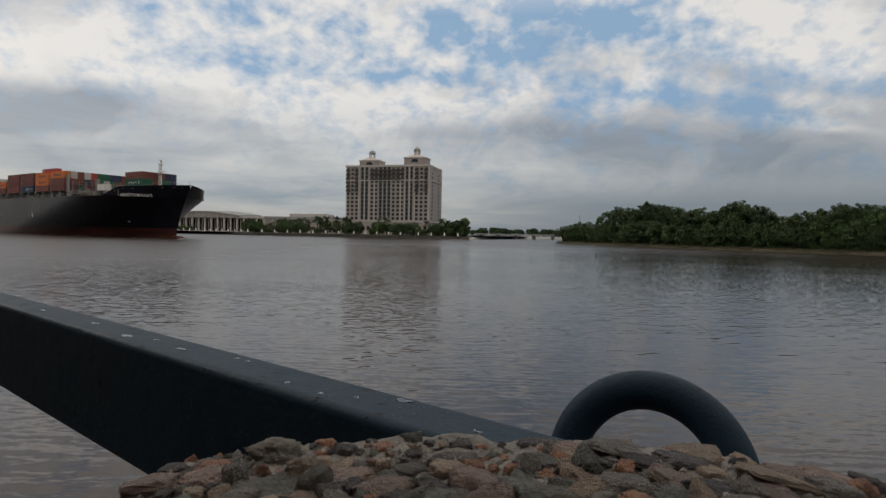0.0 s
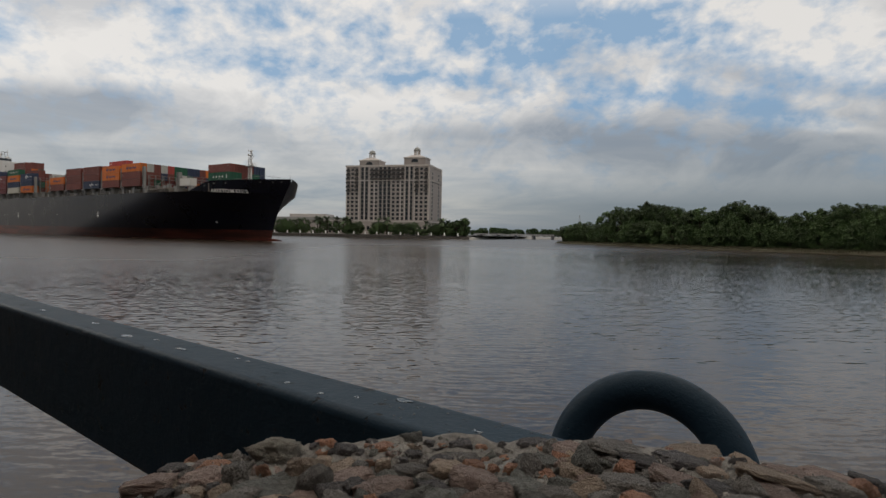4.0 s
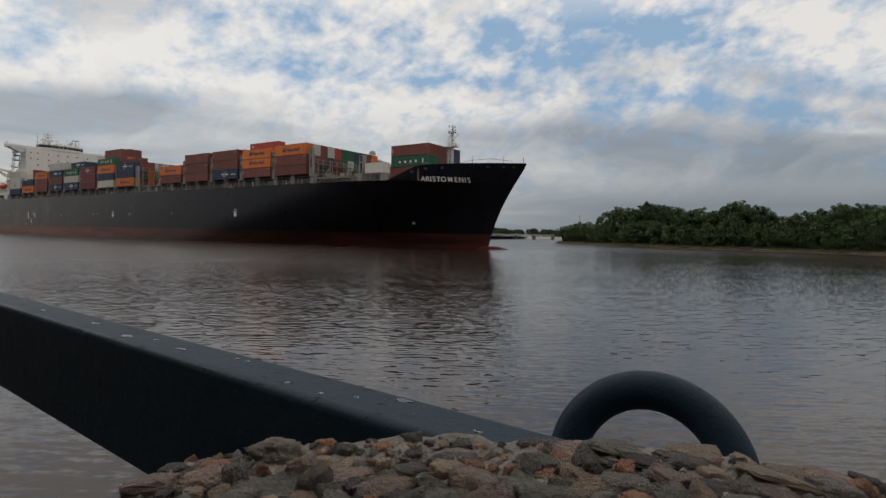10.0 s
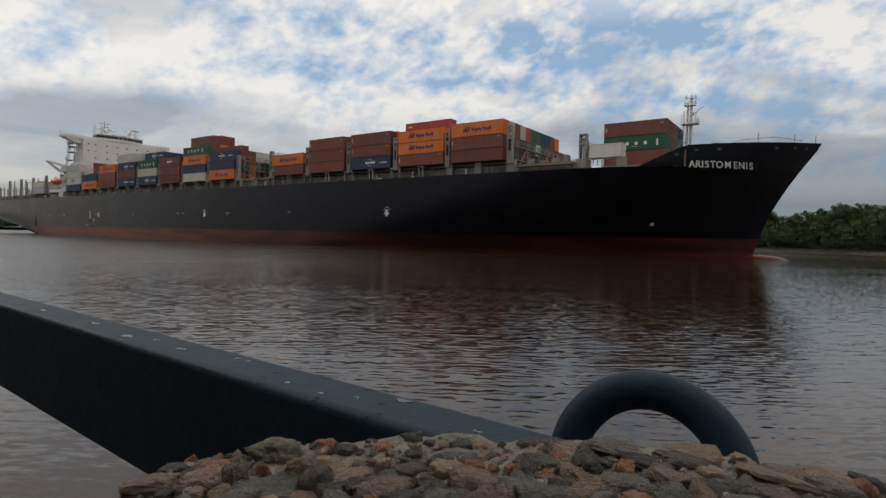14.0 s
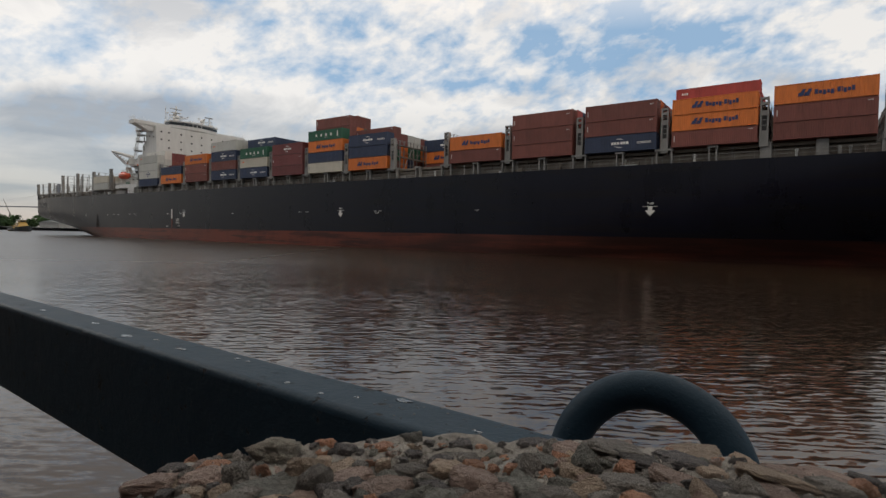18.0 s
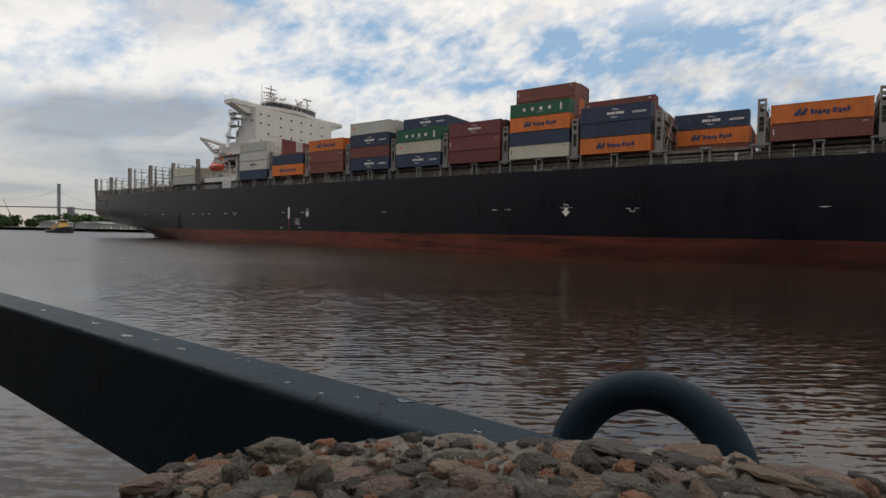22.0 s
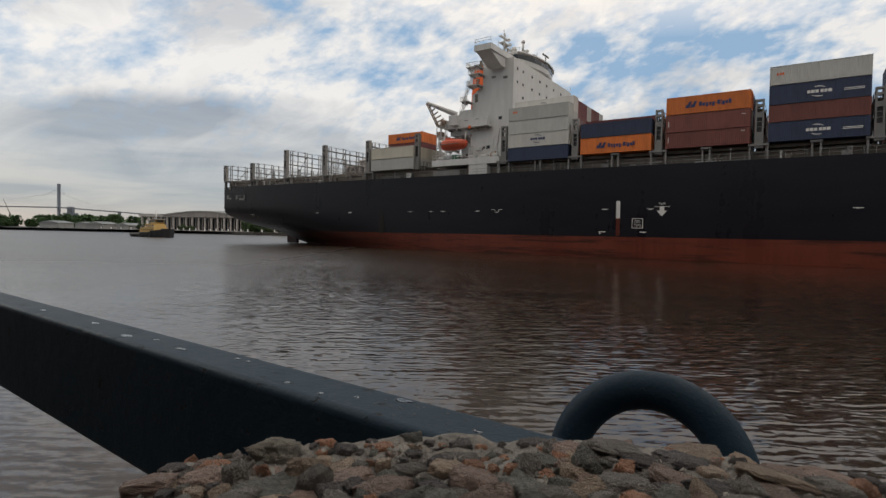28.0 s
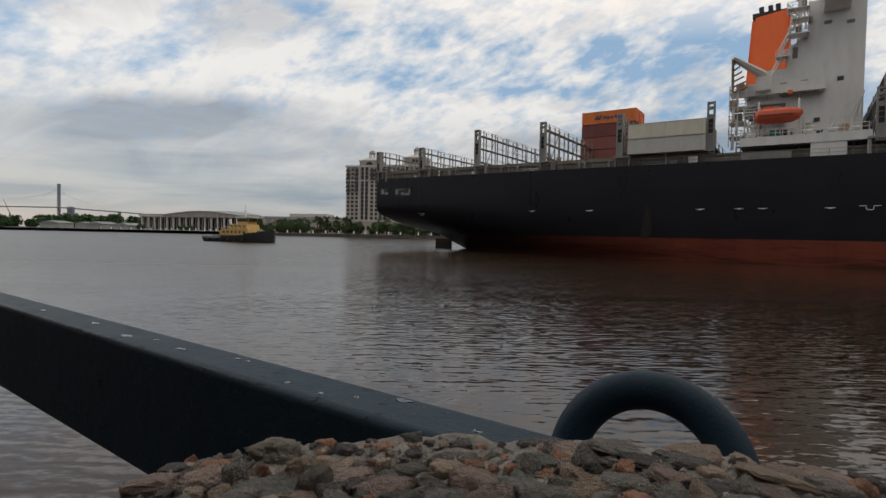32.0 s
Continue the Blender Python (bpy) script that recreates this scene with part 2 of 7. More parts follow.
# window glass, and also the boxes that paint shade behind the lifeboat
M["dark_glass_and_shade"] = paint("dark_glass_and_shade", (0.02, 0.025, 0.03), 0.15, 0.1)
M["funnel"] = paint("funnel_orange", (0.80, 0.145, 0.03), 0.45, 0.12)
M["boat"] = paint("lifeboat_orange", (0.50, 0.075, 0.03), 0.4, 0.15)
M["jib"] = paint("jib_cream", (0.40, 0.30, 0.22), 0.5, 0.4, 0.8, 2.0)
# for soot, rubber, and plates that paint the shade inside openings
M["black"] = paint("soot_and_shade_black", (0.015, 0.015, 0.016), 0.5, 0.3)
M["mark"] = paint("mark_white", (0.72, 0.72, 0.70), 0.5, 0.15)
M["blue_mark"] = paint("mark_blue", (0.02, 0.035, 0.12), 0.5, 0.15)
M["green_gear"] = paint("gear_green", (0.02, 0.14, 0.08), 0.5, 0.2)
BOX = {"brown": (0.175, 0.050, 0.038), "maroon": (0.15, 0.035, 0.035), "orange": (0.62, 0.165, 0.025), "navy": (0.020, 0.036, 0.085),
       "green": (0.012, 0.10, 0.055), "cream": (0.50, 0.48, 0.41), "grey": (0.46, 0.47, 0.45), "red": (0.42, 0.06, 0.05), "white": (0.6, 0.6, 0.57)}
for key, c in BOX.items():
    M[key] = paint("box_" + key, c, 0.5, 0.34 if max(c) < 0.45 or key == "orange" else 0.16, 0.25 if key not in ("white", "grey") else 0.12, 0.8, 0.13)


# ---- mesh helpers ----
def part(name, bm, material, parent=None, label="", smooth=False):
    """One mesh object from a bmesh, under its thing or part."""
    me = bpy.data.meshes.new(name)
    bm.to_mesh(me)
    bm.free()
    me.materials.append(material)
    if smooth:
        me.polygons.foreach_set("use_smooth", [True] * len(me.polygons))
    ob = new(name, me)
    ob.parent = parent
    return tagged(ob, label)


def shared(name, me, parent=None, m=None, label=""):
    ob = new(name, me)
    ob.parent = parent
    if m is not None:
        ob.matrix_basis = m
    return tagged(ob, label)


def box(bm, x0, x1, y0, y1, z0, z1, m=None):
    vs = [bm.verts.new((x, y, z)) for x in (x0, x1) for y in (y0, y1) for z in (z0, z1)]
    for f in ((0, 1, 3, 2), (4, 6, 7, 5), (0, 4, 5, 1), (2, 3, 7, 6), (0, 2, 6, 4), (1, 5, 7, 3)):
        bm.faces.new([vs[i] for i in f])
    if m is not None:
        for v in vs:
            v.co = m @ v.co
    return vs


def rod(bm, a, b, r0, r1=None, n=6):
    """A straight tube from a to b."""
    a, b = Vector(a), Vector(b)
    r1 = r0 if r1 is None else r1
    q = (b - a).to_track_quat("Z", "Y")
    rings = []
    for p, r in ((a, r0), (b, r1)):
        rings.append([bm.verts.new(p + q @ Vector((r * math.cos(2 * math.pi * i / n), r * math.sin(2 * math.pi * i / n), 0))) for i in range(n)])
    for i in range(n):
        bm.faces.new((rings[0][i], rings[0][(i + 1) % n], rings[1][(i + 1) % n], rings[1][i]))
    bm.faces.new(rings[0][::-1])
    bm.faces.new(rings[1])


def tube(bm, pts, r, n=6):
    for a, b in zip(pts, pts[1:]):
        rod(bm, a, b, r, r, n)


def prism(bm, outline, y0, y1):
    """Outline in x, z, drawn through from y0 to y1."""
    a = [bm.verts.new((x, y0, z)) for x, z in outline]
    b = [bm.verts.new((x, y1, z)) for x, z in outline]
    k = len(outline)
    bm.faces.new(a)
    bm.faces.new(b[::-1])
    for i in range(k):
        bm.faces.new((a[i], b[i], b[(i + 1) % k], a[(i + 1) % k]))


def made(*boxes):
    bm = bmesh.new()
    for b in boxes:
        box(bm, *b)
    return bm


def thing(name, label, category, m=None, group="", kind=""):
    ob = new(name)
    if m is not None:
        ob.matrix_basis = m
    return tagged(ob, label, category, group, kind)


# ---- sky sheet and river ----
bm = bmesh.new()
R_SKY, rings = 4650.0, []
for i in range(15):
    r = R_SKY * (i / 14) ** 0.8
    z = SKY_A * (1 - (r / 4710) ** 2) - 21
    rings.append([bm.verts.new((r * math.cos(2 * math.pi * k / 48), r * math.sin(2 * math.pi * k / 48), z)) for k in range(48 if i else 1)])
for k in range(48):
    bm.faces.new((rings[0][0], rings[1][k], rings[1][(k + 1) % 48]))
    for i in range(1, 14):
        bm.faces.new((rings[i][k], rings[i + 1][k], rings[i + 1][(k + 1) % 48], rings[i][(k + 1) % 48]))
backdrop = part("backdrop", bm, M["sky"], None, "broken white and grey cloud over a pale blue evening sky", True)
tagged(backdrop, category="sky", kind="structure")

bm = bmesh.new()
bmesh.ops.create_grid(bm, x_segments=8, y_segments=8, size=4800)
water = tagged(part("water", bm, M["water"], None, "muddy brown river water with small wind ripples"), category="water", kind="structure")

# ---- the container ship ----
HALF = 22.8
SHIP_ROWS = [(0, -228.78, 294.17, -32.336), (3, -191.98, 271.09, -32.566), (6, -155.55, 247.41, -33.163), (9, -119.43, 223.37, -33.855), (13, -71.61, 191.07, -34.591), (17, -24.01, 158.73, -34.872), (21, 23.56, 126.51, -34.645), (25, 71.28, 94.41, -34.083), (29, 119.34, 62.26, -33.585), (32, 155.74, 37.95, -33.618)]
ship = thing("container_ship", "large dark navy container ship with red underbody, half loaded", "ship")


def stem_at(z):
    return 143.2 + 0.49 * z - 1.3 * math.sin(math.pi * min(1.0, max(0.0, z / 19.5)))


def end_at(z):
    d = max(0.0, 8.6 - z)
    return -191.2 + (0.43 * d * d if d < 4.9 else 10.3 + 0.3 * (d - 4.9))


def breadth(u, z):
    """Half breadth of the hull at station u and height z."""
    k = min(1.0, max(0.0, z / 16))
    u0, p = 44 + 61 * k, 1.75 + 1.75 * k ** 1.3 - 0.07 * max(0.0, z - 16)
    hb = HALF
    if u > u0:
        hb = HALF * (1 - min(1.0, (u - u0) / (stem_at(z) - u0)) ** p)
    q = min(1.0, max(0.0, z / 9.0))
    if u < -110:
        t = min(1.0, (-110 - u) / (-110 - end_at(z)))
        hb -= HALF * (0.95 * (1 - q) ** 1.3 + 0.035) * t ** (2.2 + 3 * q)
    return max(hb, 0.12)


def top_at(u):
    if u < 127.5:
        return 15.9
    return 15.9 + 3.5 * min(1.0, (u - 127.5) / 7.0) + max(0.0, u - 134.5) * 0.075


STEPS = [0.5 - 0.5 * math.cos(math.pi * i / 60) for i in range(61)]


def shell(bm, levels, cap_stern=True):
    grid = {}
    for side in (-1, 1):
        for j, lev in enumerate(levels):
            for i, s in enumerate(STEPS):
                z = lev
                u = end_at(z) + (stem_at(z) - end_at(z)) * s
                grid[side, j, i] = bm.verts.new((u, side * breadth(u, z), z))
        for j in range(len(levels) - 1):
            for i in range(60):
                q = [grid[side, j, i], grid[side, j, i + 1], grid[side, j + 1, i + 1], grid[side, j + 1, i]]
                bm.faces.new(q if side < 0 else q[::-1])
    for j in range(len(levels) - 1):
        if cap_stern:
            bm.faces.new((grid[1, j, 0], grid[-1, j, 0], grid[-1, j + 1, 0], grid[1, j + 1, 0]))
        bm.faces.new((grid[-1, j, 60], grid[1, j, 60], grid[1, j + 1, 60], grid[-1, j + 1, 60]))
    return grid


bm = bmesh.new()
LEV = [3.7, 5, 6.3, 7.6, 8.6, 10, 12, 14, 15.9]
shell(bm, LEV)
part("hull", bm, M["hull"], ship, "black-navy painted steel hull plating", True)
bm = bmesh.new()
shell(bm, [-2.5, -1, 0, 1.2, 2.4, 3.7])
part("underbody", bm, M["boot"], ship, "dull red anti-fouling band", True)
# raised bow
bm = bmesh.new()
us = [127.5 + 25.6 * (1 - (1 - i / 30) ** 1.6) for i in range(31)]
grid = {}
for side in (-1, 1):
    for j in range(5):
        for i, u in enumerate(us):
            z = 15.9 + (top_at(u) - 15.9) * j / 4
            x = u + max(0.0, (u - 143) / 10.1) * (stem_at(z) - 153.1)
            grid[side, j, i] = bm.verts.new((x, side * breadth(x, z), z))
    for j in range(4):
        for i in range(30):
            q = [grid[side, j, i], grid[side, j, i + 1], grid[side, j + 1, i + 1], grid[side, j + 1, i]]
            bm.faces.new(q if side < 0 else q[::-1])
bmesh.ops.remove_doubles(bm, verts=bm.verts, dist=0.001)
part("bow_bulwark", bm, M["hull"], ship, "flared raised bow plating", True)
# decks
bm = bmesh.new()
rows_d = []
for i, s in enumerate(STEPS):
    u = end_at(15.8) + (stem_at(15.8) - end_at(15.8)) * s
    b = breadth(u, 15.8)
    rows_d.append((bm.verts.new((u, -b, 15.82)), bm.verts.new((u, b, 15.82))))
for a, b in zip(rows_d, rows_d[1:]):
    bm.faces.new((a[0], b[0], b[1], a[1]))
part("main_deck", bm, M["deck"], ship)
bm = bmesh.new()
rows_d = []
for i in range(14):
    u = 134.5 + 18.0 * i / 13
    b = breadth(u, top_at(u) - 0.9) * 0.98
    rows_d.append((bm.verts.new((u, -b, top_at(u) - 1.0)), bm.verts.new((u, b, top_at(u) - 1.0))))
for a, b in zip(rows_d, rows_d[1:]):
    bm.faces.new((a[0], b[0], b[1], a[1]))
box(bm, 134.3, 134.6, -18, 18, 15.85, 18.6)
part("forecastle_deck", bm, M["deck"], ship)
# bulb just under the stem
bm = bmesh.new()
bmesh.ops.create_uvsphere(bm, u_segments=20, v_segments=12, radius=1, matrix=Matrix.Translation((144.5, 0, -1.95)) @ Matrix.Diagonal((6.8, 2.6, 2.75, 1)))
part("bulb", bm, M["boot"], ship, "red bulbous bow breaking the surface", True)
bm = made((-189.1, -184.6, -0.5, 0.5, -2.5, 2.4))
part("rudder", bm, M["boot"], ship)


def outside(u, z, out=0.05):
    """A spot on the starboard plating with the plating's slope."""
    b = breadth(u, z)
    du = Vector((0.5, -(breadth(u + 0.5, z) - b), 0)).normalized()
    dz = Vector((0, -(breadth(u, z + 0.5) - b), 0.5)).normalized()
    nrm = du.cross(dz).normalized()
    m = Matrix((du, nrm.cross(du).normalized() * 1.0, nrm)).transposed().to_4x4()
    m.translation = Vector((u, -b, z)) + nrm * out
    return m


def lettering(name, text, size, m, material, parent, label=""):
    cu = bpy.data.curves.new(name, "FONT")
    cu.body, cu.size, cu.extrude, cu.align_x, cu.align_y = text, size, 0.02, "CENTER", "CENTER"
    cu.materials.append(material)
    ob = new(name, cu)
    ob.parent, ob.matrix_basis = parent, m
    return tagged(ob, label)


# name on the bow, letter by letter along the flare, upright seen from abeam
name_text = "ARISTOMENIS"
advance = {"I": 0.31, "M": 1.02, "O": 0.84, "T": 0.66, "E": 0.64, "N": 0.78, "A": 0.72, "R": 0.68, "S": 0.67}
total = sum(advance[c] for c in name_text)
run = 0.0
for ch in name_text:
    u_letter = 135.0 + 9.0 * (run + advance[ch] / 2) / total
    m_letter = outside(u_letter, 16.2, 0.1)
    ob = lettering("bow_letter", ch, 1.62, m_letter, M["mark"], ship, "white capital letter")
    rise = Vector((0, -(breadth(u_letter, 16.7) - breadth(u_letter, 16.2)), 0.5))
    ob.data.shear = rise.dot(m_letter.col[0].to_3d()) / rise.dot(m_letter.col[1].to_3d())
    ob.data.offset = 0.022
    run += advance[ch]


def flat_mark(name, pieces, u, z, material, label=""):
    """Painted mark: boxes in the plating's plane."""
    bm = bmesh.new()
    for x0, x1, y0, y1 in pieces:
        box(bm, x0, x1, y0, y1, 0, 0.02)
    ob = part(name, bm, material, ship, label)
    ob.matrix_basis = outside(u, z)
    return ob


for u in (72.7, 0.0, -70.0):
    bm = bmesh.new()
    outline = [(-0.36, 0.74), (0.36, 0.74), (0.36, 0.10), (0.84, 0.10), (0, -0.85), (-0.84, 0.10), (-0.36, 0.10)]
    a = [bm.verts.new((x, y, 0.02)) for x, y in outline]
    bm.faces.new(a)
    ob = part("tug_arrow", bm, M["mark"], ship, "white painted arrow pointing down")
    ob.matrix_basis = outside(u, 8.1)
    flat_mark("arrow_bar", [(-1.25, 1.25, -0.03, 0.04)], u, 8.86, M["mark"])
    lettering("tug_word", "TUG", 0.55, outside(u, 9.35), M["mark"], ship)
flat_mark("draught_stripe", [(-0.34, 0.34, 0, 3.0)], -77.2, 6.9, M["mark"], "white upper half of the load stripe")
flat_mark("draught_stripe", [(-0.34, 0.34, 0, 3.0)], -77.2, 3.9, M["boot"], "red lower half of the load stripe")
flat_mark("no_tug_frame", [(-0.92, 0.92, 0.74, 0.84), (-0.92, 0.92, -0.84, -0.74), (-0.92, -0.82, -0.74, 0.74), (0.82, 0.92, -0.74, 0.74)], -73.9, 6.05, M["mark"])
lettering("tug_word", "NO", 0.58, outside(-73.9, 6.36), M["mark"], ship)
lettering("tug_word", "TUG", 0.58, outside(-73.9, 5.74), M["mark"], ship)
for u, z in ((-178.0, 8.0), (-151.7, 8.3), (-140.5, 8.3), (-122.5, 8.35), (-117.0, 8.4), (-113.8, 8.4), (-105.5, 8.4), (-79.5, 8.5), (-71.9, 8.5), (-44.0, 8.4), (-15.0, 8.6), (39.0, 8.6), (-12.0, 8.6)):
    flat_mark("mooring_mark", [(-0.65, 0.65, -0.02, 0.05), (-0.25, 0.3, -0.11, -0.02)], u, z, M["mark"])
for u in (12.0, -101.0):
    flat_mark("mooring_mark", [(-1.2, -0.4, 0.2, 0.28), (0.4, 1.2, 0.2, 0.28), (-0.45, -0.36, -0.25, 0.12), (0.36, 0.45, -0.25, 0.12), (-0.36, 0.36, -0.34, -0.26)], u, 8.4, M["mark"])
flat_mark("draught_numerals", [(-1.6, -0.4, -0.15, 0.0), (-1.5, -1.3, -0.5, -0.15)], -78.9, 4.6, M["mark"])
flat_mark("draught_numerals", [(-0.5, 0.5, -0.1, 0.02)], -73.0, 4.6, M["mark"])
bm = bmesh.new()
bmesh.ops.create_circle(bm, cap_ends=True, segments=16, radius=0.42)
ob = part("thruster_mark", bm, M["mark"], ship)
ob.matrix_basis = outside(127.5, 6.2)
# stern mooring openings: black plates paint the shaded inside, grey ones gear and see-through daylight
for u, z, w, h in ((-188.6, 13.1, 1.15, 0.85), (-183.2, 12.8, 2.4, 0.95)):
    flat_mark("mooring_opening", [(-w, w, -h, h)], u, z, M["black"], "black plate painting the shaded mooring opening in the stern")
    flat_mark("opening_rim", [(-w - 0.1, w + 0.1, h, h + 0.1), (-w - 0.1, w + 0.1, -h - 0.1, -h), (-w - 0.1, -w, -h, h), (w, w + 0.1, -h, h)], u, z, M["hull"], "raised rim round the mooring opening").location.y -= 0.05
for u, z, w, h in ((-189.2, 13.0, 0.42, 0.55), (-188.0, 12.6, 0.5, 0.25), (-184.9, 12.9, 0.35, 0.55), (-184.0, 13.3, 1.3, 0.07), (-183.2, 12.4, 0.45, 0.30), (-182.0, 12.3, 0.6, 0.22), (-181.3, 12.9, 0.2, 0.5)):
    flat_mark("mooring_gear", [(-w, w, -h, h)], u, z, M["ship_grey"]).location.y -= 0.04
flat_mark("stern_scuff", [(-1.0, 0.9, 0.0, 0.05), (-0.6, 0.4, -0.5, -0.44)], -178.2, 8.0, M["mark"])
# rust patch where the anchor-side drain runs
flat_mark("drain_stain", [(-0.9, 0.5, -4.3, -2.4), (-0.7, 0.75, -2.4, -1.2), (-0.55, 0.4, -1.2, 0.1), (-0.3, 0.3, 0.1, 0.8), (-0.2, 0.9, -3.6, -2.6)], -130.6, 7.9, M["rust"], "dark brown rust stain below a drain")
# fairlead openings along the bow: black patches paint their shade, small grey ones the glints
for u in (133.2, 136.0, 139.2, 147.0, 149.6, 151.2):
    flat_mark("fairlead", [(-0.45, 0.45, -0.28, 0.28)], u, top_at(u) - 0.9, M["black"])
    flat_mark("fairlead_roller", [(-0.10, 0.14, -0.16, 0.06)], u, top_at(u) - 0.9, M["ship_grey"]).location.y -= 0.03

# ---- hold coamings, stools, rails ----
BAYS = {"a": 89.9, "b": 75.7, "c": 61.1, "d": 46.5, "e": 31.9, "f": 17.0, "g": 2.35, "h": -12.0, "i": -26.4, "j": -40.8, "k": -55.2, "l": -69.8, "m": -84.3, "n": -98.9}
AFT = {"p": -134.2, "q": -148.3, "r": -162.6, "s": -176.6, "t": -190.4}
BASE = 18.35


def coaming(u0, u1, z1):
    bm = bmesh.new()
    box(bm, u0, u1, -20.2, 20.2, 15.85, z1 - 0.55)
    box(bm, u0 - 0.1, u1 + 0.1, -21.1, 21.1, z1 - 0.5, z1 - 0.02)
    for k in range(int((u1 - u0) / 1.6)):
        x = u0 + 0.6 + 1.6 * k
        for y in (-20.5, 20.2):
            box(bm, x, x + 0.12, y, y + 0.3, 15.85, z1 - 0.5)
    return bm


for u in list(BAYS.values()) + list(AFT.values()):
    part("hatch_cover", coaming(u + 0.1, u + 12.1, BASE - 0.1 if u > -110 else 17.75), M["coaming"], ship, "grey-brown steel hatch coaming")


def portal(w, z1):
    bm = bmesh.new()
    for x in (-w / 2, w / 2 - 0.24):
        box(bm, x, x + 0.24, -0.40, 0.40, 15.85, z1 - 0.3)
    box(bm, -w / 2 - 0.12, w / 2 + 0.12, -0.6, 0.6, z1 - 0.3, z1)
    return bm


wide = part("stool", portal(2.6, BASE - 0.02), M["ship_grey"], ship).data
slim = part("stool", portal(1.3, BASE - 0.02), M["ship_grey"], ship).data
for o in list(ship.children):
    if o.name.startswith("stool"):
        bpy.data.objects.remove(o)
for k, u in BAYS.items():
    if k == "a":
        continue
    for y in (-21.9, 21.9):
        shared("stool", wide, ship, pose(u - 1.2, y, 0))
        shared("stool", slim, ship, pose(u + 6.1, y, 0))
for u, z in ((89.0, 0), (96.0, 0), (103.4, 0)):
    for y in (-21.4, 21.4):
        part("stanchion", made((u - 0.75, u + 0.75, y - 0.5, y + 0.5, 15.85, BASE + 0.02)), M["ship_grey"], ship)
for u in list(AFT.values()):
    for y in (-21.9, 21.9):
        shared("stool", wide, ship, pose(max(u - 1.0, -189.4), y, -0.6))
for y in (-20.55, 20.25):
    part("side_girder", made((-188.5, 103.6, y, y + 0.3, 15.85, 17.45), (-188.5, 103.6, y - 0.35, y + 0.65, 17.2, 17.4)), M["coaming"], ship, "rust-stained longitudinal girder below the cargo")
part("hatch_cover", coaming(104.6, 115.6, 17.5), M["coaming"], ship, "grey-brown steel hatch coaming")
for u, w, h in ((106.0, 1.0, 1.2), (108.6, 0.7, 0.8), (111.0, 1.6, 1.0), (113.4, 0.8, 1.5)):
    part("deck_locker", made((u, u + w, -19.5, -18.4, 17.48, 17.48 + h)), M["ship_grey"], ship)
# rail along the deck edge
bm = bmesh.new()
for k in range(118):
    u = -188 + 2.65 * k
    if u > 124:
        break
    y = -breadth(u, 15.9) + 0.15
    rod(bm, (u, y, 15.85), (u, y, 16.95), 0.035, n=4)
    y2 = -breadth(u + 2.65, 15.9) + 0.15
    for z in (16.4, 16.95):
        rod(bm, (u, y, z), (u + 2.65, y2, z), 0.03, n=4)
tagged(part("deck_rail", bm, M["ship_grey"], ship), kind="stuff")


post_store = {}
walk_me, rail_me = bpy.data.meshes.new("walkway"), bpy.data.meshes.new("handrail")
for me, b in ((walk_me, made((-0.5, 0.5, -20.9, 20.9, -0.12, 0))), (rail_me, made((0, 0.05, -20.9, 20.9, 1.0, 1.06)))):
    b.to_mesh(me), b.free(), me.materials.append(M["ship_grey"])


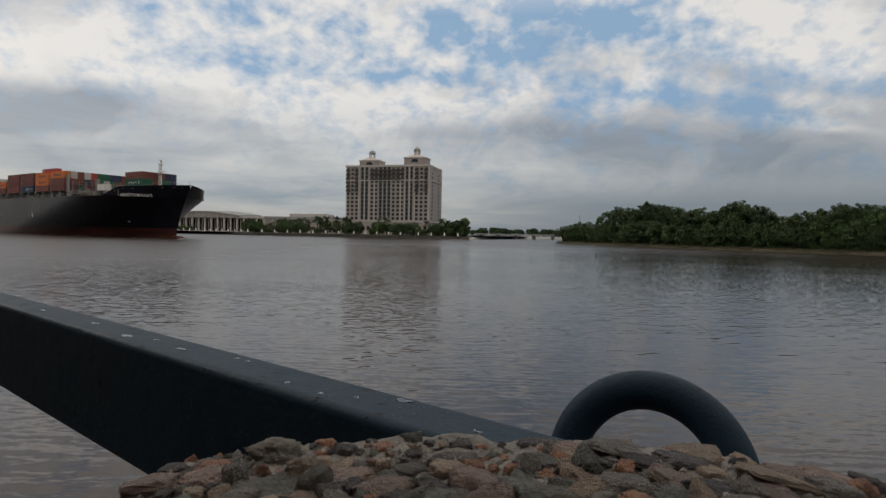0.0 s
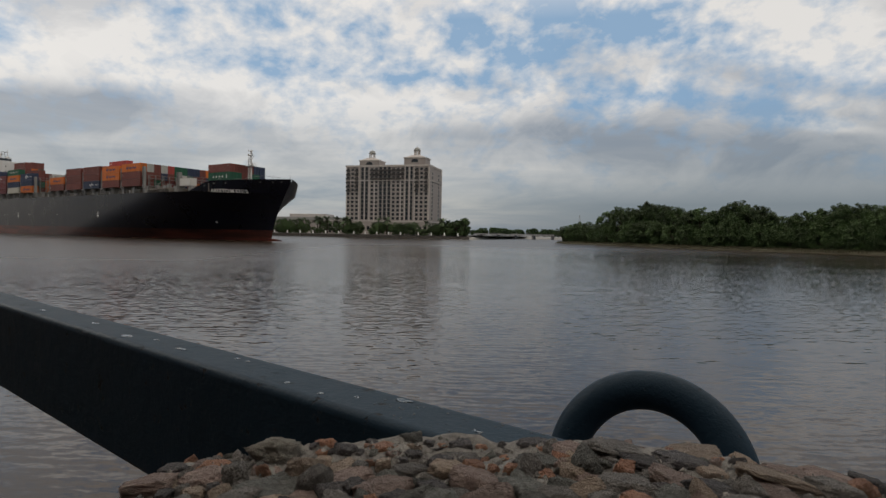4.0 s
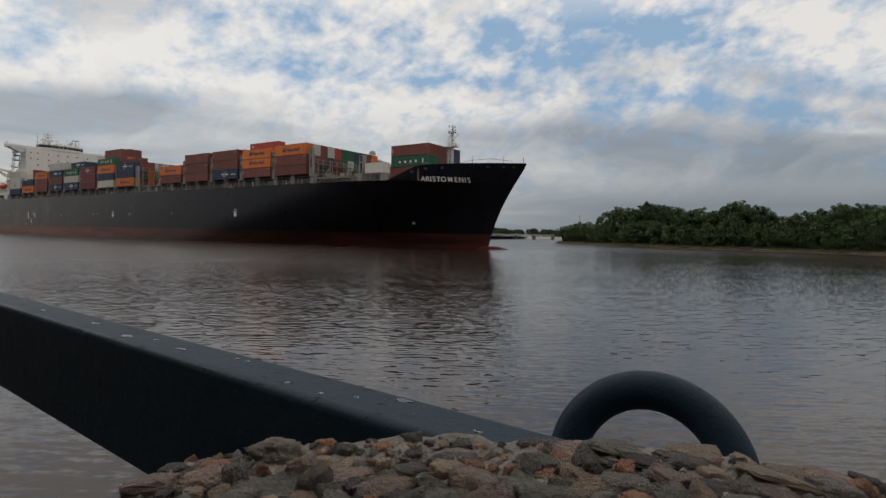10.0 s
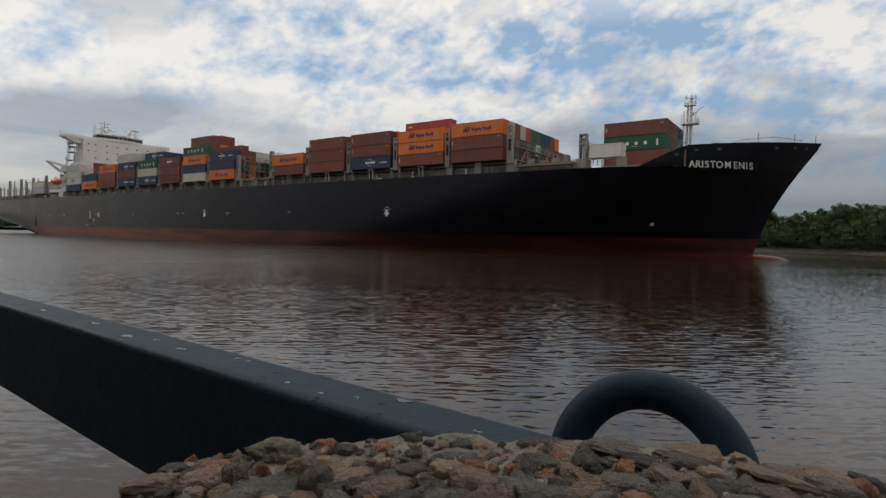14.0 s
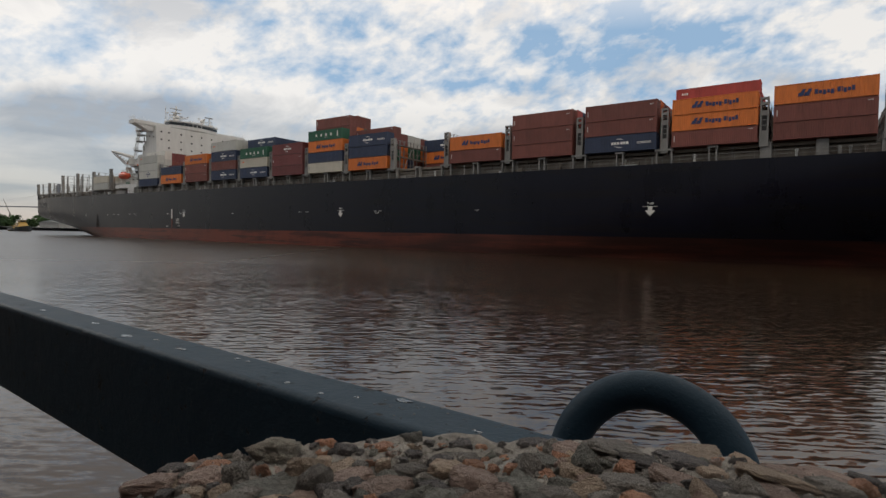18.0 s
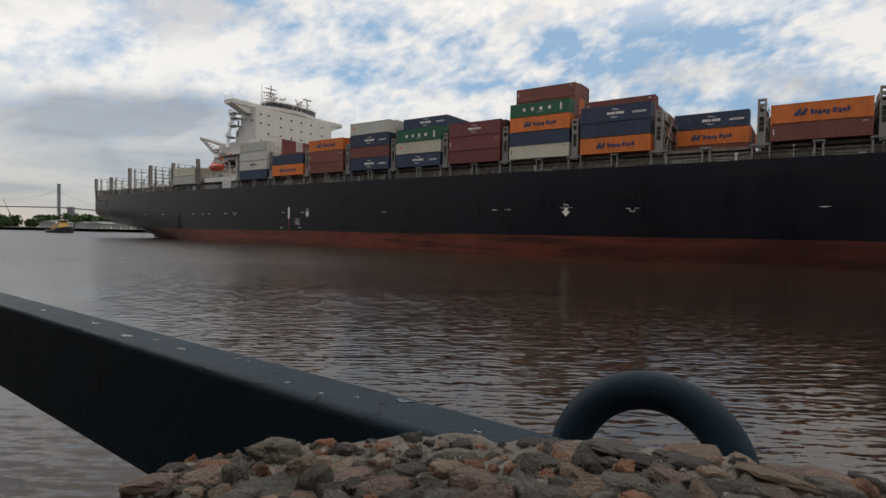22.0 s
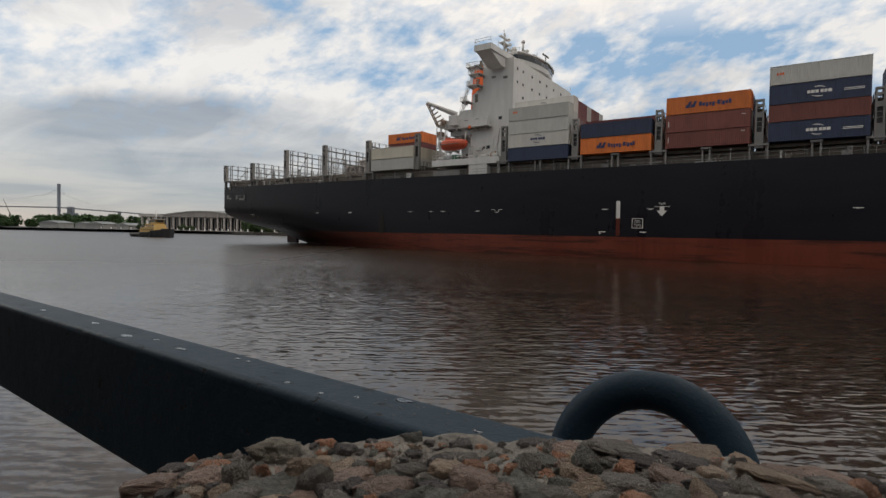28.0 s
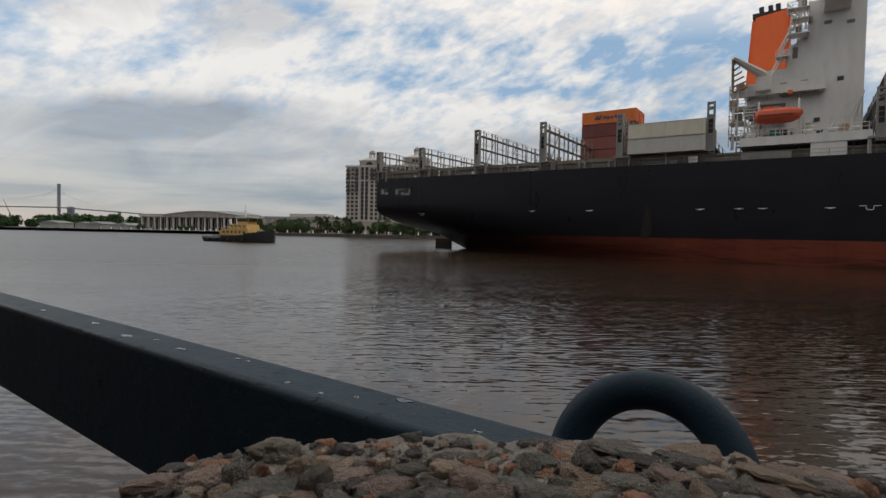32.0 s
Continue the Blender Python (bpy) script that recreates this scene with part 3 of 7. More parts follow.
def lashing_bridge(u, z1, cross=30.0):
    """Open steel bridge across the deck between two bays."""
    root = new("lashing_bridge")
    root.parent, root.matrix_basis = ship, pose(u, 0, 0)
    tagged(root, "grey steel lashing bridge with side towers")
    for s in (-1, 1):
        y0, y1 = sorted((s * 22.35, s * 21.55))
        bm = bmesh.new()
        for x in (-0.58, 0.34):
            box(bm, x, x + 0.24, y0, y1, 17.7, z1)
        for za, zb in ((17.7, z1 - 5.0), (z1 - 2.75, z1 - 2.0), (z1 - 1.15, z1 - 0.75), (z1 - 0.3, z1)):
            box(bm, -0.34, 0.34, y0 + 0.06, y1 - 0.06, za, zb)
        for za in (z1 - 4.2, z1 - 3.4):
            box(bm, -0.34, 0.34, y0 + 0.3, y0 + 0.4, za, za + 0.08)
        tower = part("tower", bm, M["ship_grey"], root)
        # a black plate paints the shade inside the slot
        part("slot_plate", made((-0.34, 0.34, (y0 + y1) / 2 - 0.03, (y0 + y1) / 2 + 0.03, z1 - 5.0, z1 - 2.75)), M["black"], tower, "black plate standing for the shade in the tower slot")
    if cross:
        levels = [z for z in (18.6, 21.3, 23.9) if z < min(z1 - 0.6, cross)]
        for z in levels:
            wk = shared("walkway", walk_me, root, pose(0, 0, z))
            for x in (-0.48, 0.44):
                shared("handrail", rail_me, wk, pose(x, 0, 0))
        top = levels[-1]
        key = (round(top, 1),)
        if key not in post_store:
            pair = []
            for x0, x1, z2 in ((-0.5, -0.34, top + 1.15), (0.34, 0.5, top + 1.0)):
                me = bpy.data.meshes.new("upright")
                b = made((x0, x1, -0.1, 0.1, 15.85, z2))
                b.to_mesh(me), b.free(), me.materials.append(M["ship_grey"])
                pair.append(me)
            b = bmesh.new()
            rod(b, (0.35, 0, 16), (0.35, 5, top), 0.1, n=4)
            me = bpy.data.meshes.new("brace")
            b.to_mesh(me), b.free(), me.materials.append(M["ship_grey"])
            post_store[key] = pair + [me]
        front_me, back_me, brace_me = post_store[key]
        for k in range(17):
            shared("upright", front_me, root, pose(0, -20.2 + 2.53 * k, 0.2 * (k % 3) - 0.2))
            if k % 2 == 0:
                shared("upright", back_me, root, pose(0, -20.2 + 2.53 * k, 0))
        for k in (0, 4, 9, 13):
            shared("brace", brace_me, root, pose(0, -20.2 + 2.53 * k, 0))
    return root


for k, u in BAYS.items():
    lashing_bridge(u - 1.2, 25.1)
lashing_bridge(103.4, 25.1, 22.0)
for u, z in ((-121.4, 25.5), (-135.7, 25.1), (-150.1, 25.1), (-164.4, 24.9), (-178.4, 22.3), (-190.5, 22.2)):
    lashing_bridge(u, z, 20.0 if u > -125 else 30.0)
fore_tower = part("tower", made((115.6, 115.9, -17.5, -16.3, 18.2, 23.0), (116.7, 117.0, -17.5, -16.3, 18.2, 23.0), (115.9, 116.7, -17.4, -16.4, 20.9, 21.3), (115.9, 116.7, -17.4, -16.4, 21.9, 22.2), (115.9, 116.7, -17.4, -16.4, 22.7, 23.0), (115.8, 116.8, -16.3, 16.0, 20.9, 21.1)), M["ship_grey"], ship, "grey lashing tower before the forecastle")
for k in range(12):
    part("upright", made((115.9, 116.05, -16.0 + 2.7 * k, -15.85 + 2.7 * k, 18.2, 22.1 + 0.3 * (k % 2))), M["ship_grey"], fore_tower)
part("handrail", made((115.9, 115.96, -16.3, 16.0, 22.0, 22.06)), M["ship_grey"], fore_tower)
part("breakwater", made((130.6, 131.0, -18, 18, 15.85, 17.6)), M["ship_grey"], ship)
part("stanchion", made((122.8, 124.4, -17.6, -16.4, 15.85, 18.2)), M["ship_grey"], ship)
part("stanchion", made((115.3, 117.4, -18.4, -16.2, 15.85, 18.2)), M["ship_grey"], ship)
# pipes, vents and lockers along the side passage
rf = random.Random(23)
for u in list(BAYS.values()) + list(AFT.values()):
    for k in range(7):
        x, y = u + rf.uniform(0.4, 12.0), -21.5 + rf.uniform(-0.3, 0.6)
        bm = bmesh.new()
        pick = rf.randrange(4)
        if pick == 0:
            rod(bm, (x, y, 15.85), (x, y, 15.85 + rf.uniform(0.9, 1.6)), 0.16, n=8)
            rod(bm, (x, y, 16.9), (x + 0.05, y, 17.2), 0.28, 0.2, 8)
        elif pick == 1:
            box(bm, x, x + rf.uniform(0.5, 1.4), y, y + 0.5, 15.85, 15.85 + rf.uniform(0.5, 1.3))
        elif pick == 2:
            rod(bm, (x, y, 16.1), (x + rf.uniform(2, 4), y, 16.1), 0.09, n=6)
            rod(bm, (x, y, 16.5), (x + rf.uniform(2, 4), y, 16.5), 0.06, n=6)
        else:
            rod(bm, (x, y, 15.85), (x, y, 17.9), 0.06, n=5)
            box(bm, x - 0.15, x + 0.15, y - 0.1, y + 0.1, 17.7, 18.0)
        part("deck_fitting", bm, rf.choice((M["coaming"], M["ship_grey"], M["deck"], M["ship_white"])), ship)

# ---- foremast ----
mast = new("foremast")
mast.parent, mast.matrix_basis = ship, pose(131.4, 0.4, 0)
tagged(mast, "white foremast with platform and lamps")
bm = bmesh.new()
rod(bm, (0.55, 0, 15.9), (0.45, 0, 31.4), 0.34, 0.24, 10)
for dy in (-0.55, 0.55):
    rod(bm, (-0.35, dy, 15.9), (-0.2, dy * 0.7, 30.6), 0.15, 0.12, 6)
part("pole", bm, M["ship_white"], mast)
for k in range(10):
    z = 17.0 + 1.42 * k
    bm = bmesh.new()
    for dy in (-0.5, 0.5):
        rod(bm, (0.5, 0, z), (-0.3, dy, z + 0.75), 0.06, n=5)
        rod(bm, (-0.3, dy, z + 0.75), (0.5, 0, z + 1.42), 0.06, n=5)
    part("lattice_brace", bm, M["ship_white"], mast)
bm = bmesh.new()
for dy in (-0.25, 0.25):
    rod(bm, (-1.0, dy, 15.9), (-0.85, dy, 29.2), 0.05, n=5)
for k in range(24):
    rod(bm, (-0.98, -0.25, 16.6 + 0.53 * k), (-0.98, 0.25, 16.6 + 0.53 * k), 0.03, n=4)
for k in range(7):
    tube(bm, [(-0.95, -0.3, 18.5 + 1.6 * k), (-1.45, 0, 18.5 + 1.6 * k), (-0.95, 0.3, 18.5 + 1.6 * k)], 0.035, 4)
part("ladder", bm, M["ship_white"], mast)
platform = part("platform", made((-1.3, 1.9, -1.1, 1.1, 26.3, 26.48)), M["ship_white"], mast)
bm = bmesh.new()
for x, y in ((-1.2, -1.0), (0.3, -1.0), (1.8, -1.0), (1.8, 1.0), (0.3, 1.0), (-1.2, 1.0)):
    rod(bm, (x, y, 26.4), (x, y, 27.5), 0.04, n=4)
for z in (26.95, 27.5):
    tube(bm, [(-1.2, -1.0, z), (1.8, -1.0, z), (1.8, 1.0, z), (-1.2, 1.0, z)], 0.035, 4)
part("platform_rail", bm, M["ship_white"], platform)
bm = bmesh.new()
tube(bm, [(0.4, -0.4, 28.0), (1.4, -0.5, 28.6), (2.5, -0.5, 29.5), (2.9, -0.5, 29.4)], 0.07, 5)
rod(bm, (1.2, -0.4, 26.5), (1.5, -0.5, 28.6), 0.06, n=5)
part("lamp_arm", bm, M["ship_white"], mast)
part("top_platform", made((-0.8, 1.3, -0.6, 0.6, 30.0, 30.14)), M["ship_white"], mast)
for x, z, r in ((-0.7, 30.1, 0.26), (1.2, 30.3, 0.26), (-0.55, 31.5, 0.2), (0.5, 31.4, 0.28), (1.2, 31.3, 0.2), (1.6, 26.6, 0.3), (0.9, 28.0, 0.22)):
    bm = bmesh.new()
    rod(bm, (x, -0.2, z), (x, -0.2, z + 0.6), r, r * 0.75, 8)
    rod(bm, (0.4, 0, z + 0.1), (x, -0.2, z + 0.1), 0.06, n=4)
    part("lamp", bm, M["ship_white"], mast)
part("winch", made((136, 139, -8, -4, 18.2, 20.2), (136.5, 138.5, 2, 6, 18.2, 20)), M["ship_grey"], ship, "grey mooring winch")
bm = bmesh.new()
tube(bm, [(131.8, -13.9, 19.4), (133.3, -13.2, 20.7), (134.8, -12.7, 19.6)], 0.08, 5)
for u in (144.5, 149.5):
    rod(bm, (u, -breadth(u, 20) + 0.3, 20), (u, -breadth(u, 20) + 0.3, 21.9), 0.05, n=4)
rod(bm, (152.5, 0, 20.5), (152.5, 0, 22.2), 0.06, n=4)
tube(bm, [(138.5, -9.5, 20.0), (142.0, -7.9, 21.2), (146.6, -5.2, 21.7), (150.6, -2.2, 21.2)], 0.05, 4)
tube(bm, [(136.5, -11.0, 19.6), (137.5, -10.4, 20.6), (139.4, -9.3, 20.6)], 0.06, 4)
part("bow_rail", bm, M["ship_grey"], ship)

# ---- deckhouse ----
house = new("deckhouse")
house.parent, house.matrix_basis = ship, pose(0, 0, 0)
tagged(house, "tall white deckhouse with bridge wings")
W = M["ship_white"]
bm = bmesh.new()
prism(bm, [(-111.6, 18.0), (-101.7, 18.0), (-101.7, 40.9), (-109.0, 41.0), (-109.0, 36.0), (-111.6, 34.0)], -15.4, 15.4)
part("tower_block", bm, W, house)
bm = bmesh.new()
box(bm, -108.1, -103.8, -22.2, 22.2, 15.85, 18.0)
box(bm, -101.5, -101.1, -22.2, -21.8, 15.85, 18.0)
box(bm, -101.5, -101.1, 21.8, 22.2, 15.85, 18.0)
box(bm, -117.3, -101.0, -22.3, 22.3, 18.0, 19.3)
part("base_deck", bm, W, house)
part("side_screen", made((-117.0, -110.4, -22.1, -21.9, 15.9, 17.05)), M["ship_grey"], house, "grey side screen below the boat deck")
# dark steel colour in place of white, to deepen the shade in the passage
part("passage_wall", made((-117.1, -108.2, -16.0, 16.0, 15.85, 17.98), (-103.7, -101.6, -16.0, 16.0, 15.85, 17.98)), M["coaming"], house)
for u in (-109.6, -103.1, -102.3):
    part("passage_post", made((u, u + 0.25, -20.2, -19.9, 15.85, 18.0)), M["ship_grey"], house)
bm = bmesh.new()
prism(bm, [(-117.0, 25.6), (-111.5, 25.6), (-111.5, 31.0), (-114.5, 31.0), (-117.0, 26.4)], -15.6, 15.6)
box(bm, -116.6, -111.5, -11.5, 11.5, 18.2, 25.6)
part("engine_casing", bm, W, house)
bm = bmesh.new()
box(bm, -117.4, -106.6, -17.3, -16.4, 27.0, 28.7)
box(bm, -117.4, -106.4, -17.4, -14.0, 26.8, 27.0)
part("balcony", bm, W, house)
for u in (-116.6, -114.2, -112.0, -109.8, -107.4):
    bm = bmesh.new()
    prism(bm, [(u, 26.8), (u + 0.12, 26.8), (u + 0.12, 26.35), (u, 26.35)], -17.2, -15.4)
    part("balcony_bracket", bm, M["ship_grey"], house)
part("balcony_pipe", made((-112.4, -107.2, -16.8, -16.5, 26.4, 26.7)), M["coaming"], house)
for u, z in ((-115.6, 28.0), (-112.4, 28.2), (-109.6, 28.3)):
    part("vent_slot", made((u, u + 0.9, -17.33, -17.29, z, z + 0.16)), M["ship_grey"], house)
bm = bmesh.new()
for z in (29.2, 29.7):
    rod(bm, (-113.0, -16.9, z), (-106.8, -16.9, z), 0.045, n=4)
for k in range(8):
    rod(bm, (-113.0 + 0.88 * k, -16.9, 28.6), (-113.0 + 0.88 * k, -16.9, 29.7), 0.045, n=4)
part("balcony_rail", bm, W, house)
for z, u0, u1 in ((32.3, -113.1, -111.3), (35.5, -111.6, -108.7), (37.8, -111.2, -108.4), (39.4, -111.8, -108.8), (22.0, -117.0, -114.5), (24.0, -117.3, -115.0)):
    deck = part("platform", made((u0, u1, -18.0, -15.5, z, z + 0.16)), W, house)
    bm = made((u0, u1, -18.05, -17.99, z + 0.95, z + 1.03), (u0, u1, -18.05, -18.0, z + 0.5, z + 0.56), (u0, u0 + 0.06, -18.0, -15.6, z + 0.95, z + 1.03))
    for k in range(5):
        u = u0 + (u1 - u0 - 0.07) * k / 4
        box(bm, u, u + 0.07, -18.03, -17.97, z, z + 1.0)
    part("platform_rail", bm, W, deck)
    part("platform_bracket", made((u0 + 0.3, u0 + 0.42, -17.8, -15.5, z - 0.35, z), (u1 - 0.42, u1 - 0.3, -17.8, -15.5, z - 0.35, z)), M["ship_grey"], deck)
for u0, z0, u1, z1 in ((-113.5, 29.6, -112.0, 32.4), (-112.7, 32.5, -111.3, 35.6), (-111.5, 35.7, -110.2, 37.9), (-110.6, 38.0, -111.7, 39.5)):
    bm = bmesh.new()
    for y in (-17.6, -16.9):
        rod(bm, (u0, y, z0), (u1, y, z1), 0.09, n=4)
        rod(bm, (u0, y, z0 + 1.0), (u1, y, z1 + 1.0), 0.05, n=4)
        for f in (0.0, 0.5, 1.0):
            rod(bm, (u0 + (u1 - u0) * f, y, z0 + (z1 - z0) * f), (u0 + (u1 - u0) * f, y, z0 + (z1 - z0) * f + 1.0), 0.045, n=4)
    for k in range(9):
        f = (k + 0.5) / 9
        u, z = u0 + (u1 - u0) * f, z0 + (z1 - z0) * f
        box(bm, u - 0.1, u + 0.1, -17.6, -16.9, z - 0.02, z + 0.02)
    part("outside_stair", bm, W, house)
for u, z in ((-110.6, 35.75), (-109.9, 39.6), (-110.9, 32.45)):
    part("side_door", made((u, u + 0.7, -15.46, -15.38, z, z + 1.75)), M["coaming"], house)
# bridge deck and wings
bm = bmesh.new()
front_curve = [(-103.6, -9.6), (-102.6, -7.4), (-101.9, -4.8), (-101.4, -1.8), (-101.4, 1.8), (-101.9, 4.8), (-102.6, 7.4), (-103.6, 9.6)]


def drum(bm, outline, z0, z1, grow=0.0):
    ring0 = [bm.verts.new((x, y, z0)) for x, y in outline]
    ring1 = [bm.verts.new((x + grow, y, z1)) for x, y in outline]
    k = len(outline)
    for i in range(k):
        bm.faces.new((ring0[i], ring0[(i + 1) % k], ring1[(i + 1) % k], ring1[i]))
    bm.faces.new(ring0[::-1]), bm.faces.new(ring1)


back = [(-107.4, 9.6), (-107.4, -9.6)]
drum(bm, [(x - 0.8, y) for x, y in front_curve] + back, 40.2, 41.4, 0.8)
drum(bm, front_curve + back, 41.4, 43.7)
drum(bm, [(x + 0.4, y * 1.03) for x, y in front_curve] + back, 43.7, 43.95)
part("wheelhouse", bm, W, house)
for s in (-1, 1):
    bm = bmesh.new()
    y = [s * v for v in (9.4, 22.3)]
    box(bm, -107.3, -103.4, min(y), max(y), 40.9, 42.1)
    prism_pts = [(s * 13.9, 40.95), (s * 21.9, 40.95), (s * 17.2, 38.9), (s * 13.9, 38.9)]
    vs = [[bm.verts.new((x, a, b)) for a, b in prism_pts] for x in (-107.0, -103.7)]
    bm.faces.new(vs[0]), bm.faces.new(vs[1][::-1])
    for i in range(4):
        bm.faces.new((vs[0][i], vs[1][i], vs[1][(i + 1) % 4], vs[0][(i + 1) % 4]))
    part("bridge_wing", bm, W, house)
    bm = bmesh.new()
    for x in (-107.2, -105.3, -103.5):
        for yy in (s * 22.2, s * 19.0):
            rod(bm, (x, yy, 42.3), (x, yy, 43.3), 0.05, n=4)
    for z in (42.8, 43.3):
        rod(bm, (-107.2, s * 22.2, z), (-103.5, s * 22.2, z), 0.045, n=4)
        rod(bm, (-107.2, s * 22.2, z), (-107.2, s * 14, z), 0.045, n=4)
    part("wing_rail", bm, W, house)
glass = made((-0.06, 0.06, -0.7, 0.7, -0.5, 0.5))
glass_me = bpy.data.meshes.new("bridge_window")
glass.to_mesh(glass_me), glass.free(), glass_me.materials.append(M["dark_glass_and_shade"])
for (x0, y0), (x1, y1) in zip(front_curve, front_curve[1:]):
    for f in (0.27, 0.75):
        turn = math.degrees(math.atan2(y1 - y0, x1 - x0)) - 90
        shared("bridge_window", glass_me, house, pose(x0 + (x1 - x0) * f, y0 + (y1 - y0) * f, 42.95, 0, 0, turn))
for k in range(2):
    shared("bridge_window", glass_me, house, pose(-106.0 + 1.7 * k, -9.6, 42.95, 0, 0, 90))
pane = made((-0.04, 0.04, -0.4, 0.4, -0.45, 0.45))
pane_me = bpy.data.meshes.new("window")
pane.to_mesh(pane_me), pane.free(), pane_me.materials.append(M["dark_glass_and_shade"])
for i, z in enumerate((38.9, 36.1, 33.3, 30.5, 27.7)):
    for y in (-13.6, -10.8, -6.2, -2.0, 2.0, 6.2, 11.0):
        if (i + int(y)) % 4 != 1:
            shared("window", pane_me, house, pose(-101.67, y, z)).scale = (1, 0.72, 0.62)
for u, z in ((-104.6, 28.5), (-108.6, 22.4), (-107.4, 22.5)):
    shared("window", pane_me, house, pose(u, -15.42, z, 0, 0, 90)).scale = (1, 1.0, 0.72)
for u, z in ((-106.4, 37.4), (-103.6, 37.0)):
    part("vent_hood", made((u - 0.5, u + 0.5, -15.6, -15.38, z, z + 0.14), (u - 0.5, u + 0.5, -15.43, -15.38, z - 0.35, z)), M["ship_grey"], house)
# radar mast and gear on the roof
bm = bmesh.new()
rod(bm, (-110.2, -3.5, 34.8), (-110.2, -3.5, 51.0), 0.5, 0.22, 8)
rod(bm, (-109.2, -3.5, 40.6), (-110.0, -3.5, 46.5), 0.2, 0.15, 6)
box(bm, -110.9, -109.4, -5.1, -1.9, 46.4, 46.6)
box(bm, -110.8, -109.5, -5.3, -1.7, 48.4, 48.55)
box(bm, -110.6, -109.8, -5.6, -1.4, 49.8, 49.95)
rod(bm, (-107.5, -9, 44.0), (-107.5, -9, 49.6), 0.16, 0.08, 6)
rod(bm, (-107.5, 9, 44.0), (-107.5, 9, 49.6), 0.16, 0.08, 6)
part("radar_mast", bm, W, house)
part("radar", made((-109.4, -109.1, -5.5, -1.5, 47.0, 47.35), (-109.4, -109.0, -3.7, -3.3, 46.5, 47.0)), M["ship_grey"], house)
part("radar", made((-104.2, -103.9, 4.8, 8.2, 47.4, 47.75), (-104.15, -103.95, 6.4, 6.6, 44.8, 47.4)), M["ship_grey"], house)
for x, y, r in ((-107.2, -4.5, 0.7), (-107.0, 5.5, 0.9), (-103.2, -8.0, 0.45)):
    bm = bmesh.new()
    bmesh.ops.create_uvsphere(bm, u_segments=14, v_segments=9, radius=r, matrix=Matrix.Translation((x, y, 46.4)))
    rod(bm, (x, y, 43.9), (x, y, 46.0), 0.25, n=6)
    part("antenna_dome", bm, W, house, smooth=True)
bm = bmesh.new()
for k in range(15):
    y = -9.6 + 1.37 * k
    rod(bm, (-103.4, y, 43.9), (-103.4, y, 44.95), 0.04, n=4)
for z in (44.45, 44.95):
    for x in (-103.4, -107.3):
        rod(bm, (x, -9.6, z), (x, 9.6, z), 0.035, n=4)
    rod(bm, (-107.3, -9.6, z), (-103.4, -9.6, z), 0.035, n=4)
part("roof_rail", bm, W, house)
bm = bmesh.new()
for k in range(18):
    u = -117.2 + 0.93 * k
    rod(bm, (u, -22.2, 19.25), (u, -22.2, 20.4), 0.05, n=4)
for z in (19.8, 20.4):
    rod(bm, (-117.2, -22.2, z), (-101.3, -22.2, z), 0.05, n=4)
part("house_rail", bm, W, house)
rq = random.Random(8)
for k in range(14):
    x, y, hgt = rq.uniform(-107.0, -103.6), -9.0 + 1.35 * k, rq.uniform(0.9, 3.2)
    bm = bmesh.new()
    rod(bm, (x, y, 43.9), (x, y, 43.9 + hgt), 0.07, 0.05, 5)
    box(bm, x - 0.25, x + 0.25, y - 0.3, y + 0.3, 43.8 + hgt, 44.2 + hgt)
    part("roof_aerial", bm, W, house)
for y in (-6.5, 2.5, 7.5):
    part("roof_locker", made((-106.8, -105.2, y, y + 1.6, 43.9, 45.2)), W, house)
# decks, ladders and boxes behind the boat
for z in (20.6, 23.4):
    part("gallery", made((-117.2, -112.0, -18.8, -15.6, z, z + 0.14), (-117.2, -112.0, -18.85, -18.8, z + 0.95, z + 1.02)), W, house)
bm = bmesh.new()
for k in range(9):
    u = -117.0 + 0.62 * k
    rod(bm, (u, -18.8, 18.2), (u, -18.8, 24.4), 0.045, n=4)
part("gallery_posts", bm, W, house)
bm = bmesh.new()
for dy in (-0.45, 0.45):
    rod(bm, (-114.6, -17.4 + dy, 29.9), (-118.5, -22.6 + dy, 31.7), 0.62, 0.30, 6)
box(bm, -0.35, 0.35, -0.5, 0.5, -1.2, 1.2, Matrix.Translation((-114.8, -17.9, 29.2)))
part("crane_jib", bm, M["ship_white"], house, "small cream crane jib")
bm = bmesh.new()
tip, heel, mast = Vector((-118.5, -22.6, 31.5)), Vector((-118.9, -17.9, 27.6)), Vector((-117.0, -17.7, 28.4))
for dy in (-0.4, 0.4):
    side = Vector((0, dy, 0))
    rod(bm, tip + side, heel + side, 0.16, 0.16, 6)
for k in range(1, 7):
    f = k / 6
    rod(bm, tip.lerp(heel, f), tip.lerp(mast, f) + Vector((0.3, 0, 0.5 * (1 - f))), 0.15, n=5)
part("jib_brace", bm, M["jib"], house, "rust-stained jib frame with cross rungs")
part("crane_cab", made((-115.6, -113.6, -18.6, -16.4, 27.3, 29.4)), M["ship_white"], house)
bm = bmesh.new()
tube(bm, [(-103.2, -19.5, 18.2), (-103.0, -19.5, 21.5), (-102.0, -20.6, 25.2)], 0.12, 6)
tube(bm, [(-103.1, -19.5, 20.6), (-104.6, -19.5, 18.4)], 0.08, 5)
part("stores_davit", bm, M["ship_white"], house)
